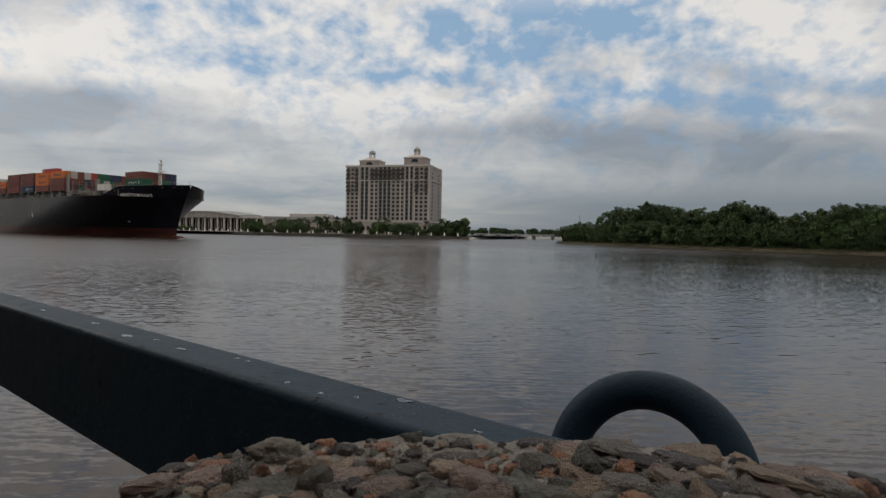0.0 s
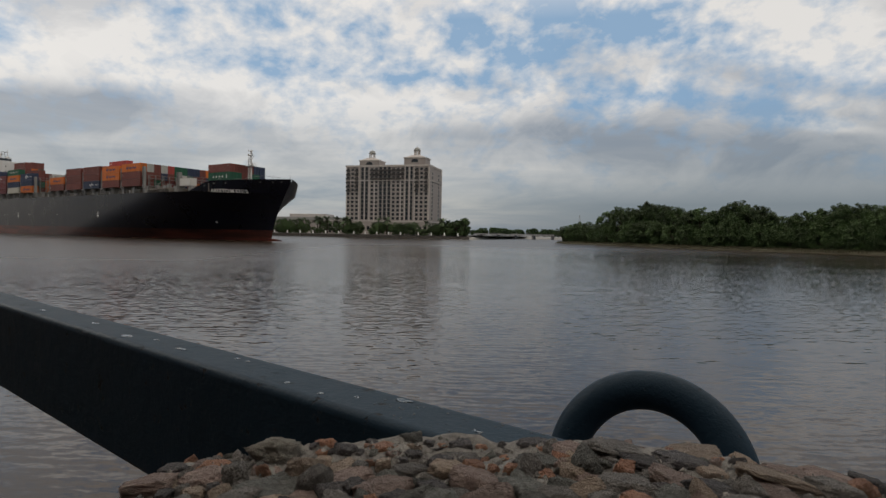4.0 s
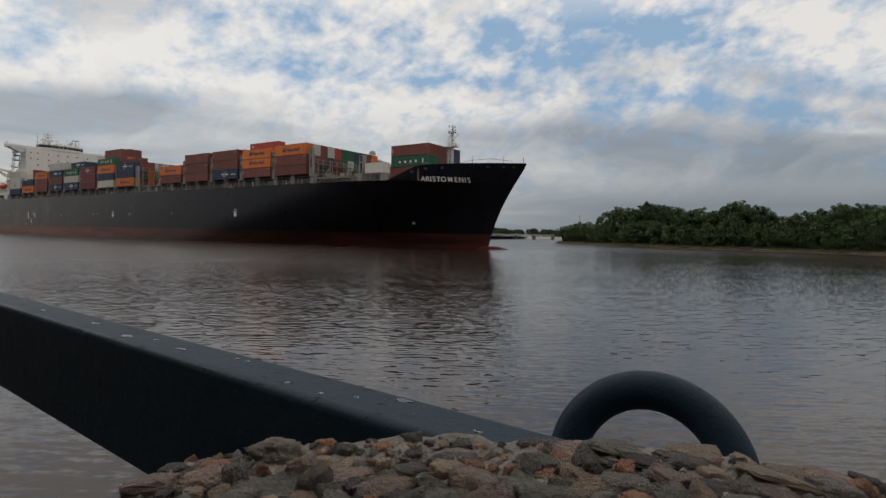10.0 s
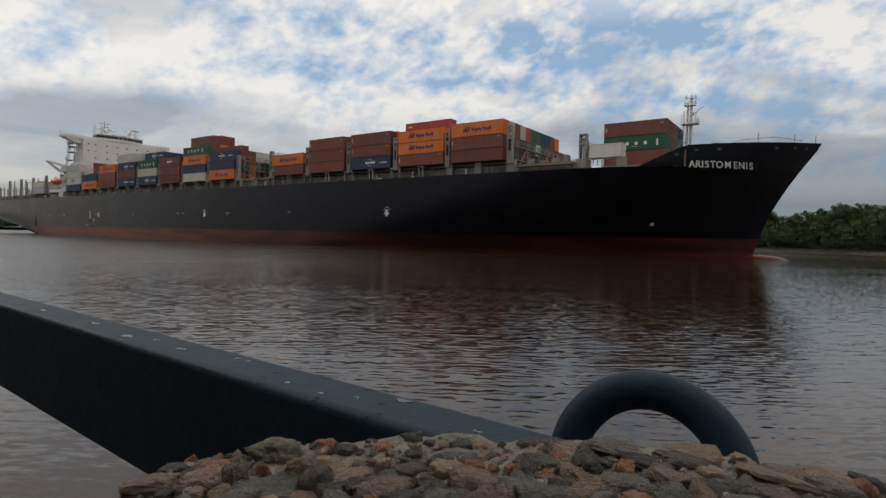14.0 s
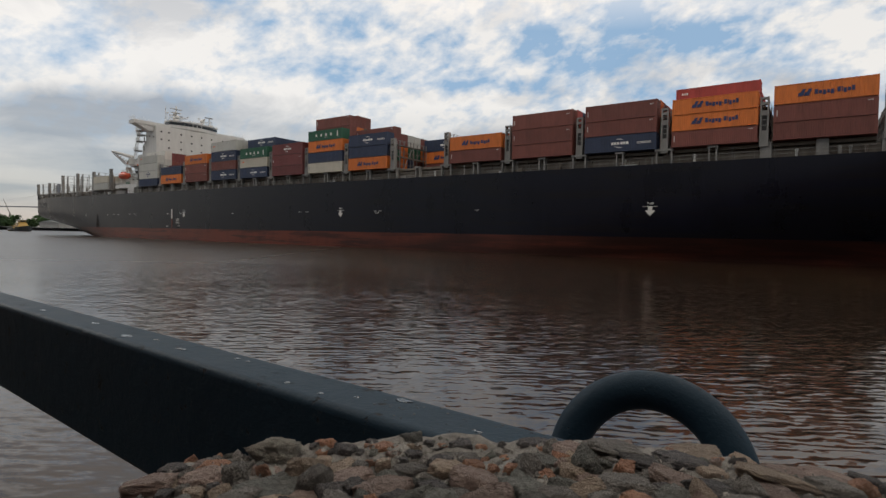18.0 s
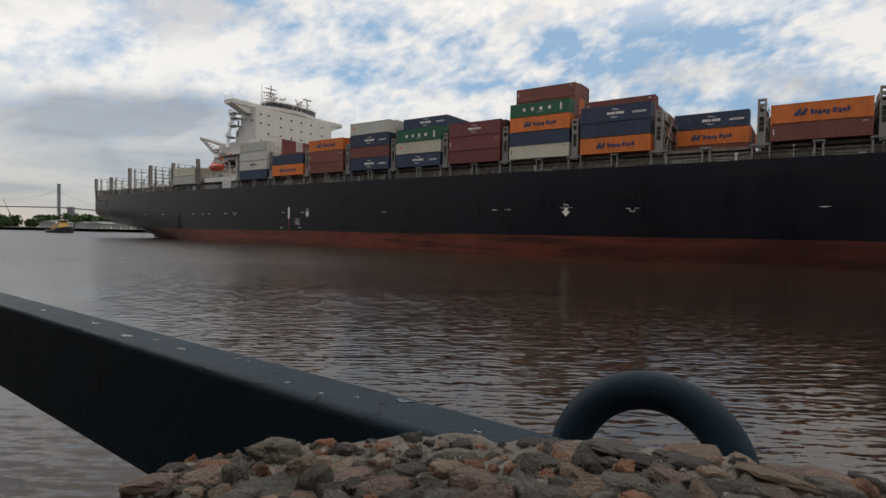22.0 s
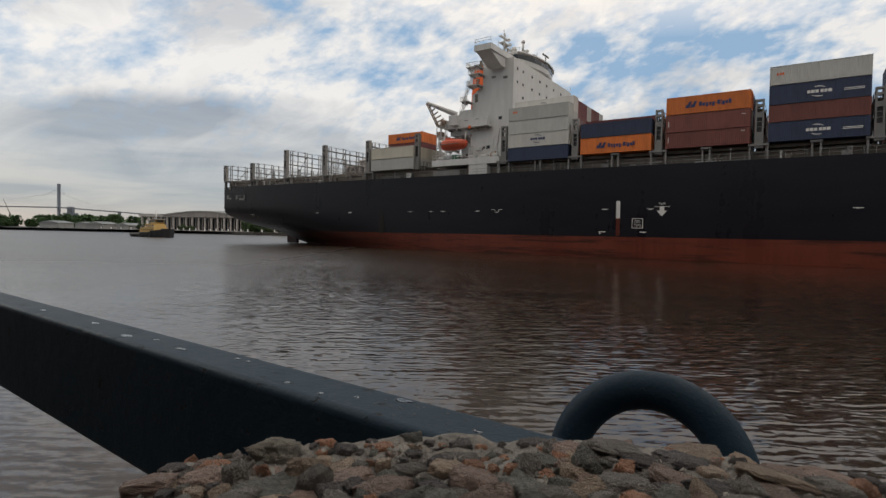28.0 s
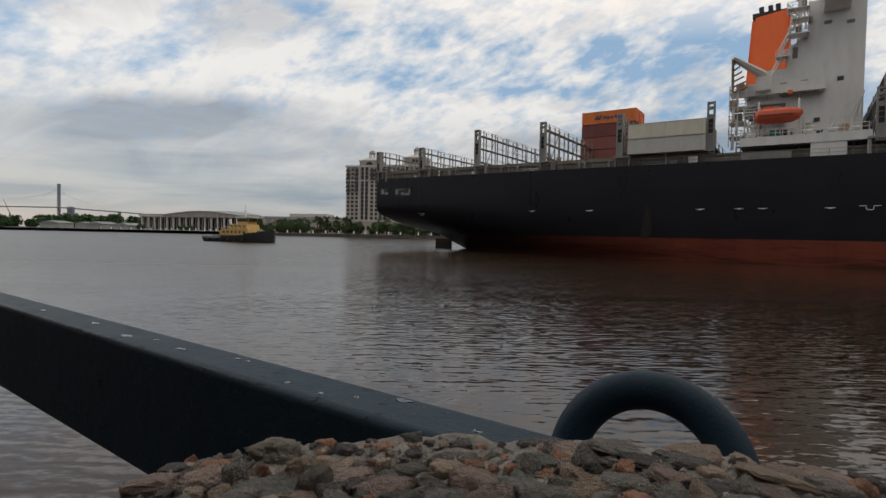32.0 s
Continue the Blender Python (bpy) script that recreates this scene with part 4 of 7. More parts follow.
for z in (20.3, 22.7, 25.1, 27.5):
    gal = part("aft_gallery", made((-119.4, -116.9, -17.8, -13.5, z, z + 0.15)), W, house, "cream aft gallery with rails")
    for zz in (z + 0.5, z + 1.0):
        part("gallery_rail", made((-119.4, -116.9, -17.85, -17.78, zz, zz + 0.07), (-119.45, -119.38, -17.8, -13.5, zz, zz + 0.07)), M["jib"], gal)
for u, y in ((-119.3, -17.7), (-118.1, -17.7), (-117.0, -17.7), (-119.3, -13.6)):
    part("gallery_post", made((u - 0.07, u + 0.07, y - 0.07, y + 0.07, 18.75, 28.5)), W, house)
for u0, u1, z0, z1 in ((-119.3, -118.2, 25.3, 26.4), (-118.6, -117.4, 24.6, 25.2), (-118.4, -117.2, 27.7, 28.9)):
    part("gallery_gear", made((u0, u1, -17.7, -16.2, z0, z1)), M["jib"], house, "rusty winch gear on the gallery")
part("gallery_winch", made((-118.9, -117.5, -17.4, -16.0, 22.85, 24.2)), M["coaming"], house)
for k in range(4):
    z = 20.4 + 2.4 * k
    part("ladder", made((-118.9 + 0.5 * (k % 2), -118.5 + 0.5 * (k % 2), -17.7, -17.6, z - 2.2, z + 0.4)), W, house)
# dark boxes stand for the shaded openings behind and under the boat
for u0, u1, z0, z1, mat in ((-117.2, -114.9, 19.4, 21.2, "dark_glass_and_shade"), (-114.4, -113.2, 19.2, 20.9, "black"), (-110.9, -110.0, 19.0, 21.0, "dark_glass_and_shade"), (-107.6, -106.6, 18.8, 20.8, "dark_glass_and_shade"), (-117.0, -115.0, 23.8, 25.2, "black"), (-112.9, -111.2, 19.35, 21.3, "black"), (-109.4, -108.4, 19.35, 21.2, "black")):
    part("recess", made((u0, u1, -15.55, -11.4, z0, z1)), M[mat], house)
for u in (-116.4, -109.0, -106.0, -103.4):
    bm = bmesh.new()
    rod(bm, (u, -20.8, 19.3), (u, -20.8, 21.9), 0.09, n=6)
    rod(bm, (u, -20.8, 21.8), (u + 0.9, -20.8, 21.1), 0.06, n=5)
    rod(bm, (u, -20.8, 19.9), (u + 1.2, -20.8, 19.9), 0.3, n=8)
    part("deck_davit", bm, W, house)
for u in (-115.2, -112.6, -110.2, -109.0):
    part("deck_post", made((u, u + 0.16, -19.0, -18.84, 19.3, 22.4)), W, house)
part("boat_deck_beam", made((-115.4, -108.8, -19.05, -18.8, 22.3, 22.5)), W, house)
bm = bmesh.new()
rod(bm, (-104.1, -19.0, 19.3), (-104.2, -19.0, 23.5), 0.22, 0.15, 7)
rod(bm, (-104.2, -19.0, 23.4), (-102.2, -19.4, 24.9), 0.07, n=5)
rod(bm, (-103.9, -19.0, 21.2), (-102.3, -19.4, 24.6), 0.10, n=5)
rod(bm, (-102.2, -19.2, 19.3), (-102.15, -19.4, 25.0), 0.12, n=6)
part("hose_crane", bm, W, house)
bm = made((-104.7, -103.6, -19.6, -18.4, 19.4, 20.1), (-104.4, -103.5, -19.4, -18.6, 20.5, 20.9))
rod(bm, (-104.8, -19.0, 20.3), (-103.4, -19.0, 20.3), 0.35, n=9)
part("hose_winch", bm, M["jib"], house, "rust-stained hose winch")
part("locker", made((-113.4, -112.2, -20.5, -19.3, 19.3, 20.5)), M["green_gear"], house, "green steel locker")
for u0, z0, w, h in ((-110.4, 19.3, 1.2, 1.5), (-108.2, 19.3, 0.8, 1.0), (-106.4, 19.3, 1.4, 0.9), (-104.8, 19.3, 0.7, 1.8), (-109.2, 21.6, 1.0, 0.8)):
    part("deck_locker", made((u0, u0 + w, -17.8, -16.6, z0, z0 + h)), W, house)
bm = bmesh.new()
for k in range(7):
    rod(bm, (-110.5 + k, -18.5, 18.7), (-110.5 + k, -18.5, 20.6), 0.05, n=4)
for z in (19.3, 20.6):
    rod(bm, (-110.5, -18.5, z), (-104.5, -18.5, z), 0.045, n=4)
for a, b in (((-110.4, -18.4, 18.3), (-107.5, -18.4, 20.5)), ((-107.0, -18.4, 18.3), (-104.8, -18.4, 22.0)), ((-116.6, -18.6, 18.3), (-114.0, -18.6, 20.6)), ((-116.6, -18.6, 20.7), (-114.0, -18.6, 23.4))):
    rod(bm, a, b, 0.1, n=4)
part("stair_rails", bm, W, house)
part("life_ring", made((-111.3, -110.6, -17.5, -17.42, 26.5, 27.1)), M["funnel"], house)
# lifeboat
boat = new("lifeboat")
boat.parent, boat.matrix_basis = ship, pose(-112.3, -21.2, 22.55)
tagged(boat, "orange enclosed lifeboat in davits")
bm = bmesh.new()
sects = [(-3.05, 0.75, -0.75, 0.55), (-2.7, 1.05, -1.0, 0.95), (-1.6, 1.3, -1.15, 1.1), (0.6, 1.35, -1.15, 1.05), (1.9, 1.15, -1.0, 0.95), (2.7, 0.7, -0.65, 0.8), (3.15, 0.15, 0.0, 0.5)]
loops = []
for x, b, z0, z1 in sects:
    loops.append([bm.verts.new((x, y * b, z)) for y, z in ((-0.35, z0), (-0.9, z0 * 0.45), (-1.0, 0.0), (-0.92, z1 * 0.55), (-0.6, z1 * 0.95), (0.6, z1 * 0.95), (0.92, z1 * 0.55), (1.0, 0.0), (0.9, z0 * 0.45), (0.35, z0))])
for a, b in zip(loops, loops[1:]):
    for i in range(10):
        bm.faces.new((a[i], a[(i + 1) % 10], b[(i + 1) % 10], b[i]))
bm.faces.new(loops[0][::-1]), bm.faces.new(loops[-1])
bmesh.ops.recalc_face_normals(bm, faces=bm.faces)
part("boat_hull", bm, M["boat"], boat)
part("boat_canopy", made((-1.9, -0.6, -0.7, 0.7, 0.9, 1.4)), M["boat"], boat)
part("fender_strip", made((-2.6, 2.0, -1.42, -1.3, -0.08, 0.06)), M["coaming"], boat)
for x in (-2.6, 2.6):
    bm = bmesh.new()
    tube(bm, [(x, 2.6, -3.9), (x, 2.4, 1.5), (x, 0.2, 2.3), (x, 0.0, 0.8)], 0.13, 6)
    part("davit", bm, M["ship_white"], boat)
# funnel
fun = new("funnel")
fun.parent = ship
tagged(fun, "orange funnel with black exhaust pipes")
bm = bmesh.new()
prism(bm, [(-118.3, 29.0), (-111.6, 29.0), (-111.6, 44.2), (-117.4, 43.4)], -5.8, 5.8)
bmesh.ops.bevel(bm, geom=[e for e in bm.edges], offset=0.5, segments=2, affect="EDGES")
part("casing", bm, M["funnel"], fun)
for x, y, h in ((-116.0, -2.2, 46.3), (-114.6, -1.4, 46.6), (-113.4, -2.2, 46.4), (-115.2, 1.4, 46.0), (-113.6, 1.6, 46.0)):
    bm = bmesh.new()
    rod(bm, (x, y, 43), (x - 0.25, y, h), 0.42, 0.42, 10)
    part("exhaust_pipe", bm, M["black"], fun)
part("funnel_top", made((-117.4, -111.9, -5.2, 5.2, 43.5, 44.3)), M["black"], fun)
bm = bmesh.new()
for z in (31, 34, 37, 40):
    box(bm, -111.6, -110.6, -7.4, -5.4, z, z + 0.12)
    rod(bm, (-111.2, -7.3, z), (-111.2, -7.3, z + 1.0), 0.05, n=4)
    rod(bm, (-110.7, -7.3, z + 0.1), (-111.5, -5.9, z + 3.0), 0.09, n=4)
part("ladder", bm, W, fun)

# ---- containers ----
TALL, LOW = 2.896, 2.591
cargo = []
mesh_store = {}


def corrugated(length, h):
    """Corrugated shell: ribs on the long sides and the ends, shallow ribs on the roof."""
    bm = bmesh.new()
    w2, l2, d = 1.2, length / 2 - 0.06, 0.036

    def wall(ax, pos, half, flip):
        pts, step, x = [], 0.07, -half + 0.12
        pts.append((-half, 0))
        while x + 4 * step < half:
            pts += [(x, 0), (x + step, -d), (x + 2 * step, -d), (x + 3 * step, 0)]
            x += 4 * step
        pts.append((half, 0))
        rows = []
        for z in (0.14, h - 0.06):
            rows.append([bm.verts.new((p, flip * (pos + o), z) if ax == "x" else (flip * (pos + o), p, z)) for p, o in pts])
        for i in range(len(pts) - 1):
            q = (rows[0][i], rows[0][i + 1], rows[1][i + 1], rows[1][i])
            bm.faces.new(q if (flip < 0) == (ax == "x") else q[::-1])

    for f in (-1, 1):
        wall("x", w2, l2, f)
    wall("y", l2, w2, -1)
    box(bm, -l2, l2, -w2, w2, h - 0.07, h - 0.02)
    box(bm, -l2, l2, -w2, w2, 0.1, 0.16)
    return bm


def frame_bars(length, h):
    bm = bmesh.new()
    l2, w2 = length / 2, 1.219
    for x in (-l2, l2 - 0.16):
        for y in (-w2, w2 - 0.14):
            box(bm, x, x + 0.16, y, y + 0.14, 0.0, h)
    for y in (-w2, w2 - 0.07):
        box(bm, -l2 + 0.16, l2 - 0.16, y, y + 0.07, 0.09, 0.22)
        box(bm, -l2 + 0.16, l2 - 0.16, y, y + 0.07, h - 0.13, h - 0.03)
    for x in (-l2, l2 - 0.1):
        box(bm, x, x + 0.1, -w2 + 0.14, w2 - 0.14, h - 0.14, h)
        box(bm, x, x + 0.1, -w2 + 0.14, w2 - 0.14, 0.03, 0.2)
    return bm


def door_leaf(length, h):
    bm = bmesh.new()
    x = length / 2 - 0.09
    for y0, y1 in ((-1.07, -0.01), (0.01, 1.07)):
        box(bm, x, x + 0.05, y0, y1, 0.2, h - 0.14)
        for k in range(4):
            z = 0.45 + (h - 0.8) * k / 3.4
            box(bm, x + 0.05, x + 0.07, y0 + 0.06, y1 - 0.06, z, z + 0.3)
        for yy in (y0 + 0.3, y1 - 0.3):
            rod(bm, (x + 0.09, yy, 0.1), (x + 0.09, yy, h - 0.1), 0.025, n=5)
    return bm


def store(key, name, bm, material):
    if key not in mesh_store:
        me = bpy.data.meshes.new(name)
        b = bm()
        b.to_mesh(me)
        b.free()
        me.materials.append(material)
        mesh_store[key] = me
    return mesh_store[key]


def bar(x0, x1, z0, z1):
    return lambda: made((x0, x1, -1.235, -1.215, z0, z1))


def slant(pts):
    def build():
        bm = bmesh.new()
        prism(bm, pts, -1.235, -1.215)
        return bm
    return build


def arc(s, zc):
    pts = []
    for sign in (1, -1):
        run = []
        for k in range(10):
            a = radians(42 + 7.5 * k)
            t = sign * (0.02 + 0.05 * math.sin(math.pi * k / 9))
            run.append((s * (1.25 * math.cos(a) - 0.15), zc + s * 0.66 * math.sin(a) + t))
        pts += run if sign > 0 else run[::-1]
    return slant(pts)


def marking_pieces(kind):
    """Brand drawings as plain shapes: a badge, a swoosh, rows of bars."""
    out = []
    if kind == "badge":
        for k in range(2):
            out.append(("badge", slant([(-3.2 + 0.75 * k, 0.98), (-2.55 + 0.75 * k, 0.98), (-2.2 + 0.75 * k, 1.95), (-2.62 + 0.75 * k, 1.95), (-2.82 + 0.75 * k, 1.5), (-3.05 + 0.75 * k, 1.5)])))
    elif kind == "word":
        x = -1.15
        for w, lo, hi in ((0.42, 1.1, 1.78), (0.36, 1.1, 1.58), (0.38, 0.92, 1.58), (0.36, 1.1, 1.58), (0.38, 0.92, 1.58), (0.18, 1.28, 1.38), (0.40, 1.1, 1.78), (0.12, 1.1, 1.78), (0.36, 0.92, 1.58), (0.38, 1.1, 1.58), (0.36, 1.1, 1.78)):
            out.append(("letter_bar", bar(x, x + w, lo, hi)))
            x += w + 0.09
    elif kind == "swoosh":
        x = -1.35
        for k, w in enumerate((0.38, 0.46, 0.40, 0.38, 0.38, 0.46)):
            out.append(("letter_bar", bar(x, x + w, 1.25, 1.68)))
            x += w + (0.2 if k == 2 else 0.07)
        out += [("swoosh", arc(1, 1.52)), ("swoosh", arc(-1, 1.40))]
    elif kind == "four":
        for k in range(4):
            out.append(("letter_bar", bar(-3.4 + 1.75 * k, -2.85 + 1.75 * k, 1.05, 1.66)))
        out += [("letter_bar", bar(4.2, 4.55, 0.7, 2.0)), ("code_label", bar(-0.5, 0.9, 0.72, 0.78))]
    elif kind == "side":
        out += [("code_label", bar(3.0, 5.3, 1.42, 1.52)), ("code_label", bar(3.0, 5.3, 1.22, 1.32))]
    elif kind == "small":
        for k in range(3):
            out.append(("letter_bar", bar(-5.2 + 0.34 * k, -4.95 + 0.34 * k, 1.5, 1.85)))
    elif kind == "codes":
        out += [("code_label", bar(4.9, 5.5, 2.1, 2.18)), ("code_label", bar(-5.72, -5.6, 1.0, 1.9))]
    return out


LABEL = {"brown": "rust-brown corrugated steel shipping container", "maroon": "dark maroon corrugated steel shipping container", "orange": "bright orange corrugated steel shipping container",
         "navy": "navy blue corrugated steel shipping container", "green": "dark green corrugated steel shipping container", "cream": "cream corrugated steel shipping container",
         "grey": "light grey corrugated steel shipping container", "red": "faded red corrugated steel shipping container", "white": "off-white corrugated steel shipping container"}
MARKS = {"orange": [("badge", "blue_mark"), ("word", "blue_mark")], "navy": [("swoosh", "mark"), ("side", "mark")], "green": [("four", "mark")], "brownlogo": [("swoosh", "mark")],
         "whitelogo": [("swoosh", "blue_mark")], "red": [("small", "mark")], "greymark": [("small", "funnel")], "brown": [("codes", "mark")], "cream": [("codes", "blue_mark")]}


def container(color, x, y, z, h=TALL, length=12.192, mark=None, plain=False):
    """A container with its aft end at station x, centre line y, base z, in the ship's space."""
    ob = thing("shipping_container", LABEL[color] + (" with brand marking" if mark else "") + " on the ship", "container", group="deck containers")
    sz = (round(length, 1), h)
    shared("shell", store(("shell", color) + sz, "shell", lambda: corrugated(length, h), M[color]), ob)
    shared("corner_frame", store(("frame", color) + sz, "corner_frame", lambda: frame_bars(length, h), M[color]), ob)
    shared("door", store(("door", color) + sz, "door", lambda: door_leaf(length, h), M[color]), ob)
    for kind, mat in MARKS.get(mark or "", []):
        for k, (nm, build) in enumerate(marking_pieces(kind)):
            shared(nm, store((kind, mat, k), nm, build, M[mat]), ob)
    cargo.append((ob, pose(x + length / 2, y, z)))
    return z + h


def row_y(r):
    return -22.78 + 1.25 + 2.53 * r


def stack(x, r, tiers, z=BASE):
    for t in tiers:
        color, _, mark = t.partition(":")
        low = color.endswith("-")
        color = color.rstrip("-")
        z = container(color, x, row_y(r), z, LOW if low else TALL, mark=mark or None)
    return z


rc = random.Random(11)


def filler(x, rows, n, top=()):
    for r in rows:
        stack(x, r, [rc.choice(("brown", "brown", "maroon", "navy", "green", "grey", "orange", "red")) for _ in range(n)] + list(top))


B = BAYS
stack(B["a"], 0, ["brown-", "brown-:brown", "orange:orange"])
front = [("brown", "brown", "grey"), ("green", "brown", "brown"), ("brown", "navy", "grey"), ("maroon", "brown", "red"), ("brown", "green", "green"), ("navy", "grey", "green"), ("brown", "green", "navy"),
         ("orange", "brown", "navy"), ("brown", "maroon", "brown"), ("green", "navy", "orange"), ("brown", "brown", "navy"), ("grey", "navy", "brown"), ("brown", "brown", "navy")]
for r, t in enumerate(front):
    stack(B["a"], r + 1, (t[0] + "-", t[1] + "-", t[2]) if r < 10 else (t[0] + "-", t[1] + "-"))
stack(B["b"], 0, ["brown-:brown", "orange-:orange", "orange-:orange"])
stack(B["b"], 1, ["brown-", "brown-", "brown-", "red-:red"], 18.0)
filler(B["b"], range(2, 5), 3)
stack(B["c"], 0, ["navy:navy", "brown-:brown", "brown:brown"])
stack(B["c"], 1, ["brown", "green", "orange"])
filler(B["c"], range(2, 6), 3)
stack(B["d"], 0, ["brown-", "brown:brown", "brown:brown"])
filler(B["d"], range(1, 5), 3)
stack(B["e"], 0, ["brown-:brown", "orange:orange"])
filler(B["e"], range(1, 7), 2)
stack(15.7, 5, ["brown-", "orange:orange", "navy:navy"], 18.0)
filler(15.7, range(6, 11), 2)
stack(B["g"], 0, ["orange:orange", "navy-:", "navy:navy"])
stack(B["g"], 1, ["brown-", "green-", "maroon-", "brown-:brown"], 18.0)
filler(B["g"], range(2, 10), 3)
stack(B["h"], 0, ["cream-:cream", "navy-", "orange:orange", "green-:green"])
stack(B["h"], 1, ["brown", "brown", "brown", "brown", "brown-:brown"])
filler(B["h"], range(2, 4), 4, ["brown"])
stack(B["i"], 0, ["maroon-", "maroon:brown", "maroon:brownlogo"])
filler(B["i"], range(1, 5), 3)
stack(B["j"], 0, ["navy:navy", "cream-:greymark", "green:green"])
stack(B["j"], 1, ["navy", "brown", "green", "navy-:navy"])
filler(B["j"], range(2, 5), 3, ["navy-"])
stack(B["k"], 0, ["navy:navy", "brown-", "navy:navy", "grey:greymark"])
filler(B["k"], range(1, 4), 3, ["grey"])
stack(B["l"], 0, ["brown-:brown", "brown:brown", "orange:orange"])
stack(B["l"], 1, ["brown", "grey", "orange"])
filler(B["l"], range(2, 4), 3)
stack(B["m"], 0, ["orange:orange", "navy-"])
stack(B["m"], 1, ["navy", "maroon"], 18.95)
filler(B["m"], range(2, 5), 2)
stack(B["n"], 0, ["navy-", "white-:whitelogo", "grey-", "grey-:greymark"], 17.95)
stack(B["n"], 1, ["brown", "grey", "grey", "white:whitelogo"], 18.4)
for r in range(2, 8):
    stack(B["n"], r, ["brown", "brown", "brown", rc.choice(("maroon", "brown", "grey"))], 17.95)
for r in range(0, 5):
    stack(AFT["p"], r, ["grey-", "cream-"], 17.78)
for r in range(11, 14):
    stack(-152.2, r, ["brown", "brown", "brown:brown", "maroon", "orange:orange"], 17.78)
# forward bay, narrower
for k in range(6):
    z = 18.1
    for c, mk in (("brown", None), ("green", "green" if k == 0 else None), ("brown", "brown" if k == 0 else None)):
        z = container(c if k < 2 else rc.choice(("navy", "brown", "green")), 116.6, -4.9 + 2.53 * k, z, mark=mk)
container("white", 117.7, -16.4, 18.22, LOW, 6.058)
part("stanchion", made((116.6, 128.8, -7.0, 12.0, 15.85, 18.06)), M["ship_grey"], ship)

# ---- far shores, hotel, trees ----
M["wall_pale"] = paint("stucco_pale", (0.31, 0.282, 0.265), 0.8, 0.12, 0, 0.1, 0.0)
M["wall_trim"] = paint("stucco_trim", (0.46, 0.425, 0.40), 0.8, 0.1, 0, 0.2, 0.0)
M["roof_grey"] = paint("roof_metal", (0.26, 0.265, 0.25), 0.6, 0.15, 0, 0.1, 0.0)
M["concrete"] = paint("concrete", (0.33, 0.32, 0.30), 0.85, 0.25, 0, 0.5)
M["bridge"] = paint("bridge_concrete", (0.30, 0.30, 0.31), 0.85, 0.1, 0, 0.05)
M["bank"] = paint("marsh_grass", (0.05, 0.048, 0.028), 0.95, 0.4, 0, 0.4)
M["grass"] = paint("reed", (0.085, 0.08, 0.045), 0.9, 0.4, 0, 0.3)
M["wharf"] = paint("wharf_timber", (0.085, 0.078, 0.07), 0.9, 0.4, 0, 0.5)
M["mud"] = paint("mud", (0.06, 0.045, 0.035), 0.8, 0.4, 0, 0.4)
M["bark"] = paint("bark", (0.06, 0.045, 0.035), 0.9, 0.4)
M["leaf"] = paint("leaf_green", (0.052, 0.096, 0.026), 0.6, 0.6, 0, 0.35, 0.38)
M["leaf_dark"] = paint("leaf_dark", (0.05, 0.08, 0.03), 0.6, 0.45, 0, 0.6, 0.25)
M["wrought"] = paint("wrought_iron", (0.055, 0.05, 0.048), 0.6, 0.3)
M["pile"] = paint("piling", (0.82, 0.82, 0.80), 0.6, 0.1)
M["yellow"] = paint("tug_yellow", (0.56, 0.36, 0.10), 0.45, 0.15)
M["tug_black"] = paint("tug_black", (0.016, 0.016, 0.018), 0.5, 0.3)


def land(name, shore, depth, z0, label, material, seed):
    """Bank along a shoreline polyline, rising from the water and running back."""
    rng = random.Random(seed)
    bm = bmesh.new()
    fine = []
    for a, b in zip(shore, shore[1:]):
        for k in range(16):
            fine.append(Vector(a).lerp(Vector(b), k / 16))
    fine.append(Vector(shore[-1]))
    rows = []
    for i, p in enumerate(fine):
        q = fine[min(i + 1, len(fine) - 1)] - fine[max(i - 1, 0)]
        nrm = Vector((-q.y, q.x)).normalized()
        j = rng.uniform(-0.8, 0.8)
        prof = [(-1.0, -0.6), (0.2, 0.25), (1.2, 0.8 * z0), (5, z0), (depth * 0.3, z0 * 1.05), (depth, z0 * 1.1)]
        rows.append([bm.verts.new((p.x + nrm.x * (d + j), p.y + nrm.y * (d + j), z + 0.08 * rng.uniform(-1, 1))) for d, z in prof])
    for a, b in zip(rows, rows[1:]):
        for i in range(5):
            bm.faces.new((a[i], b[i], b[i + 1], a[i + 1]))
    return tagged(part(name, bm, material, None, label, True), category="ground", kind="structure")


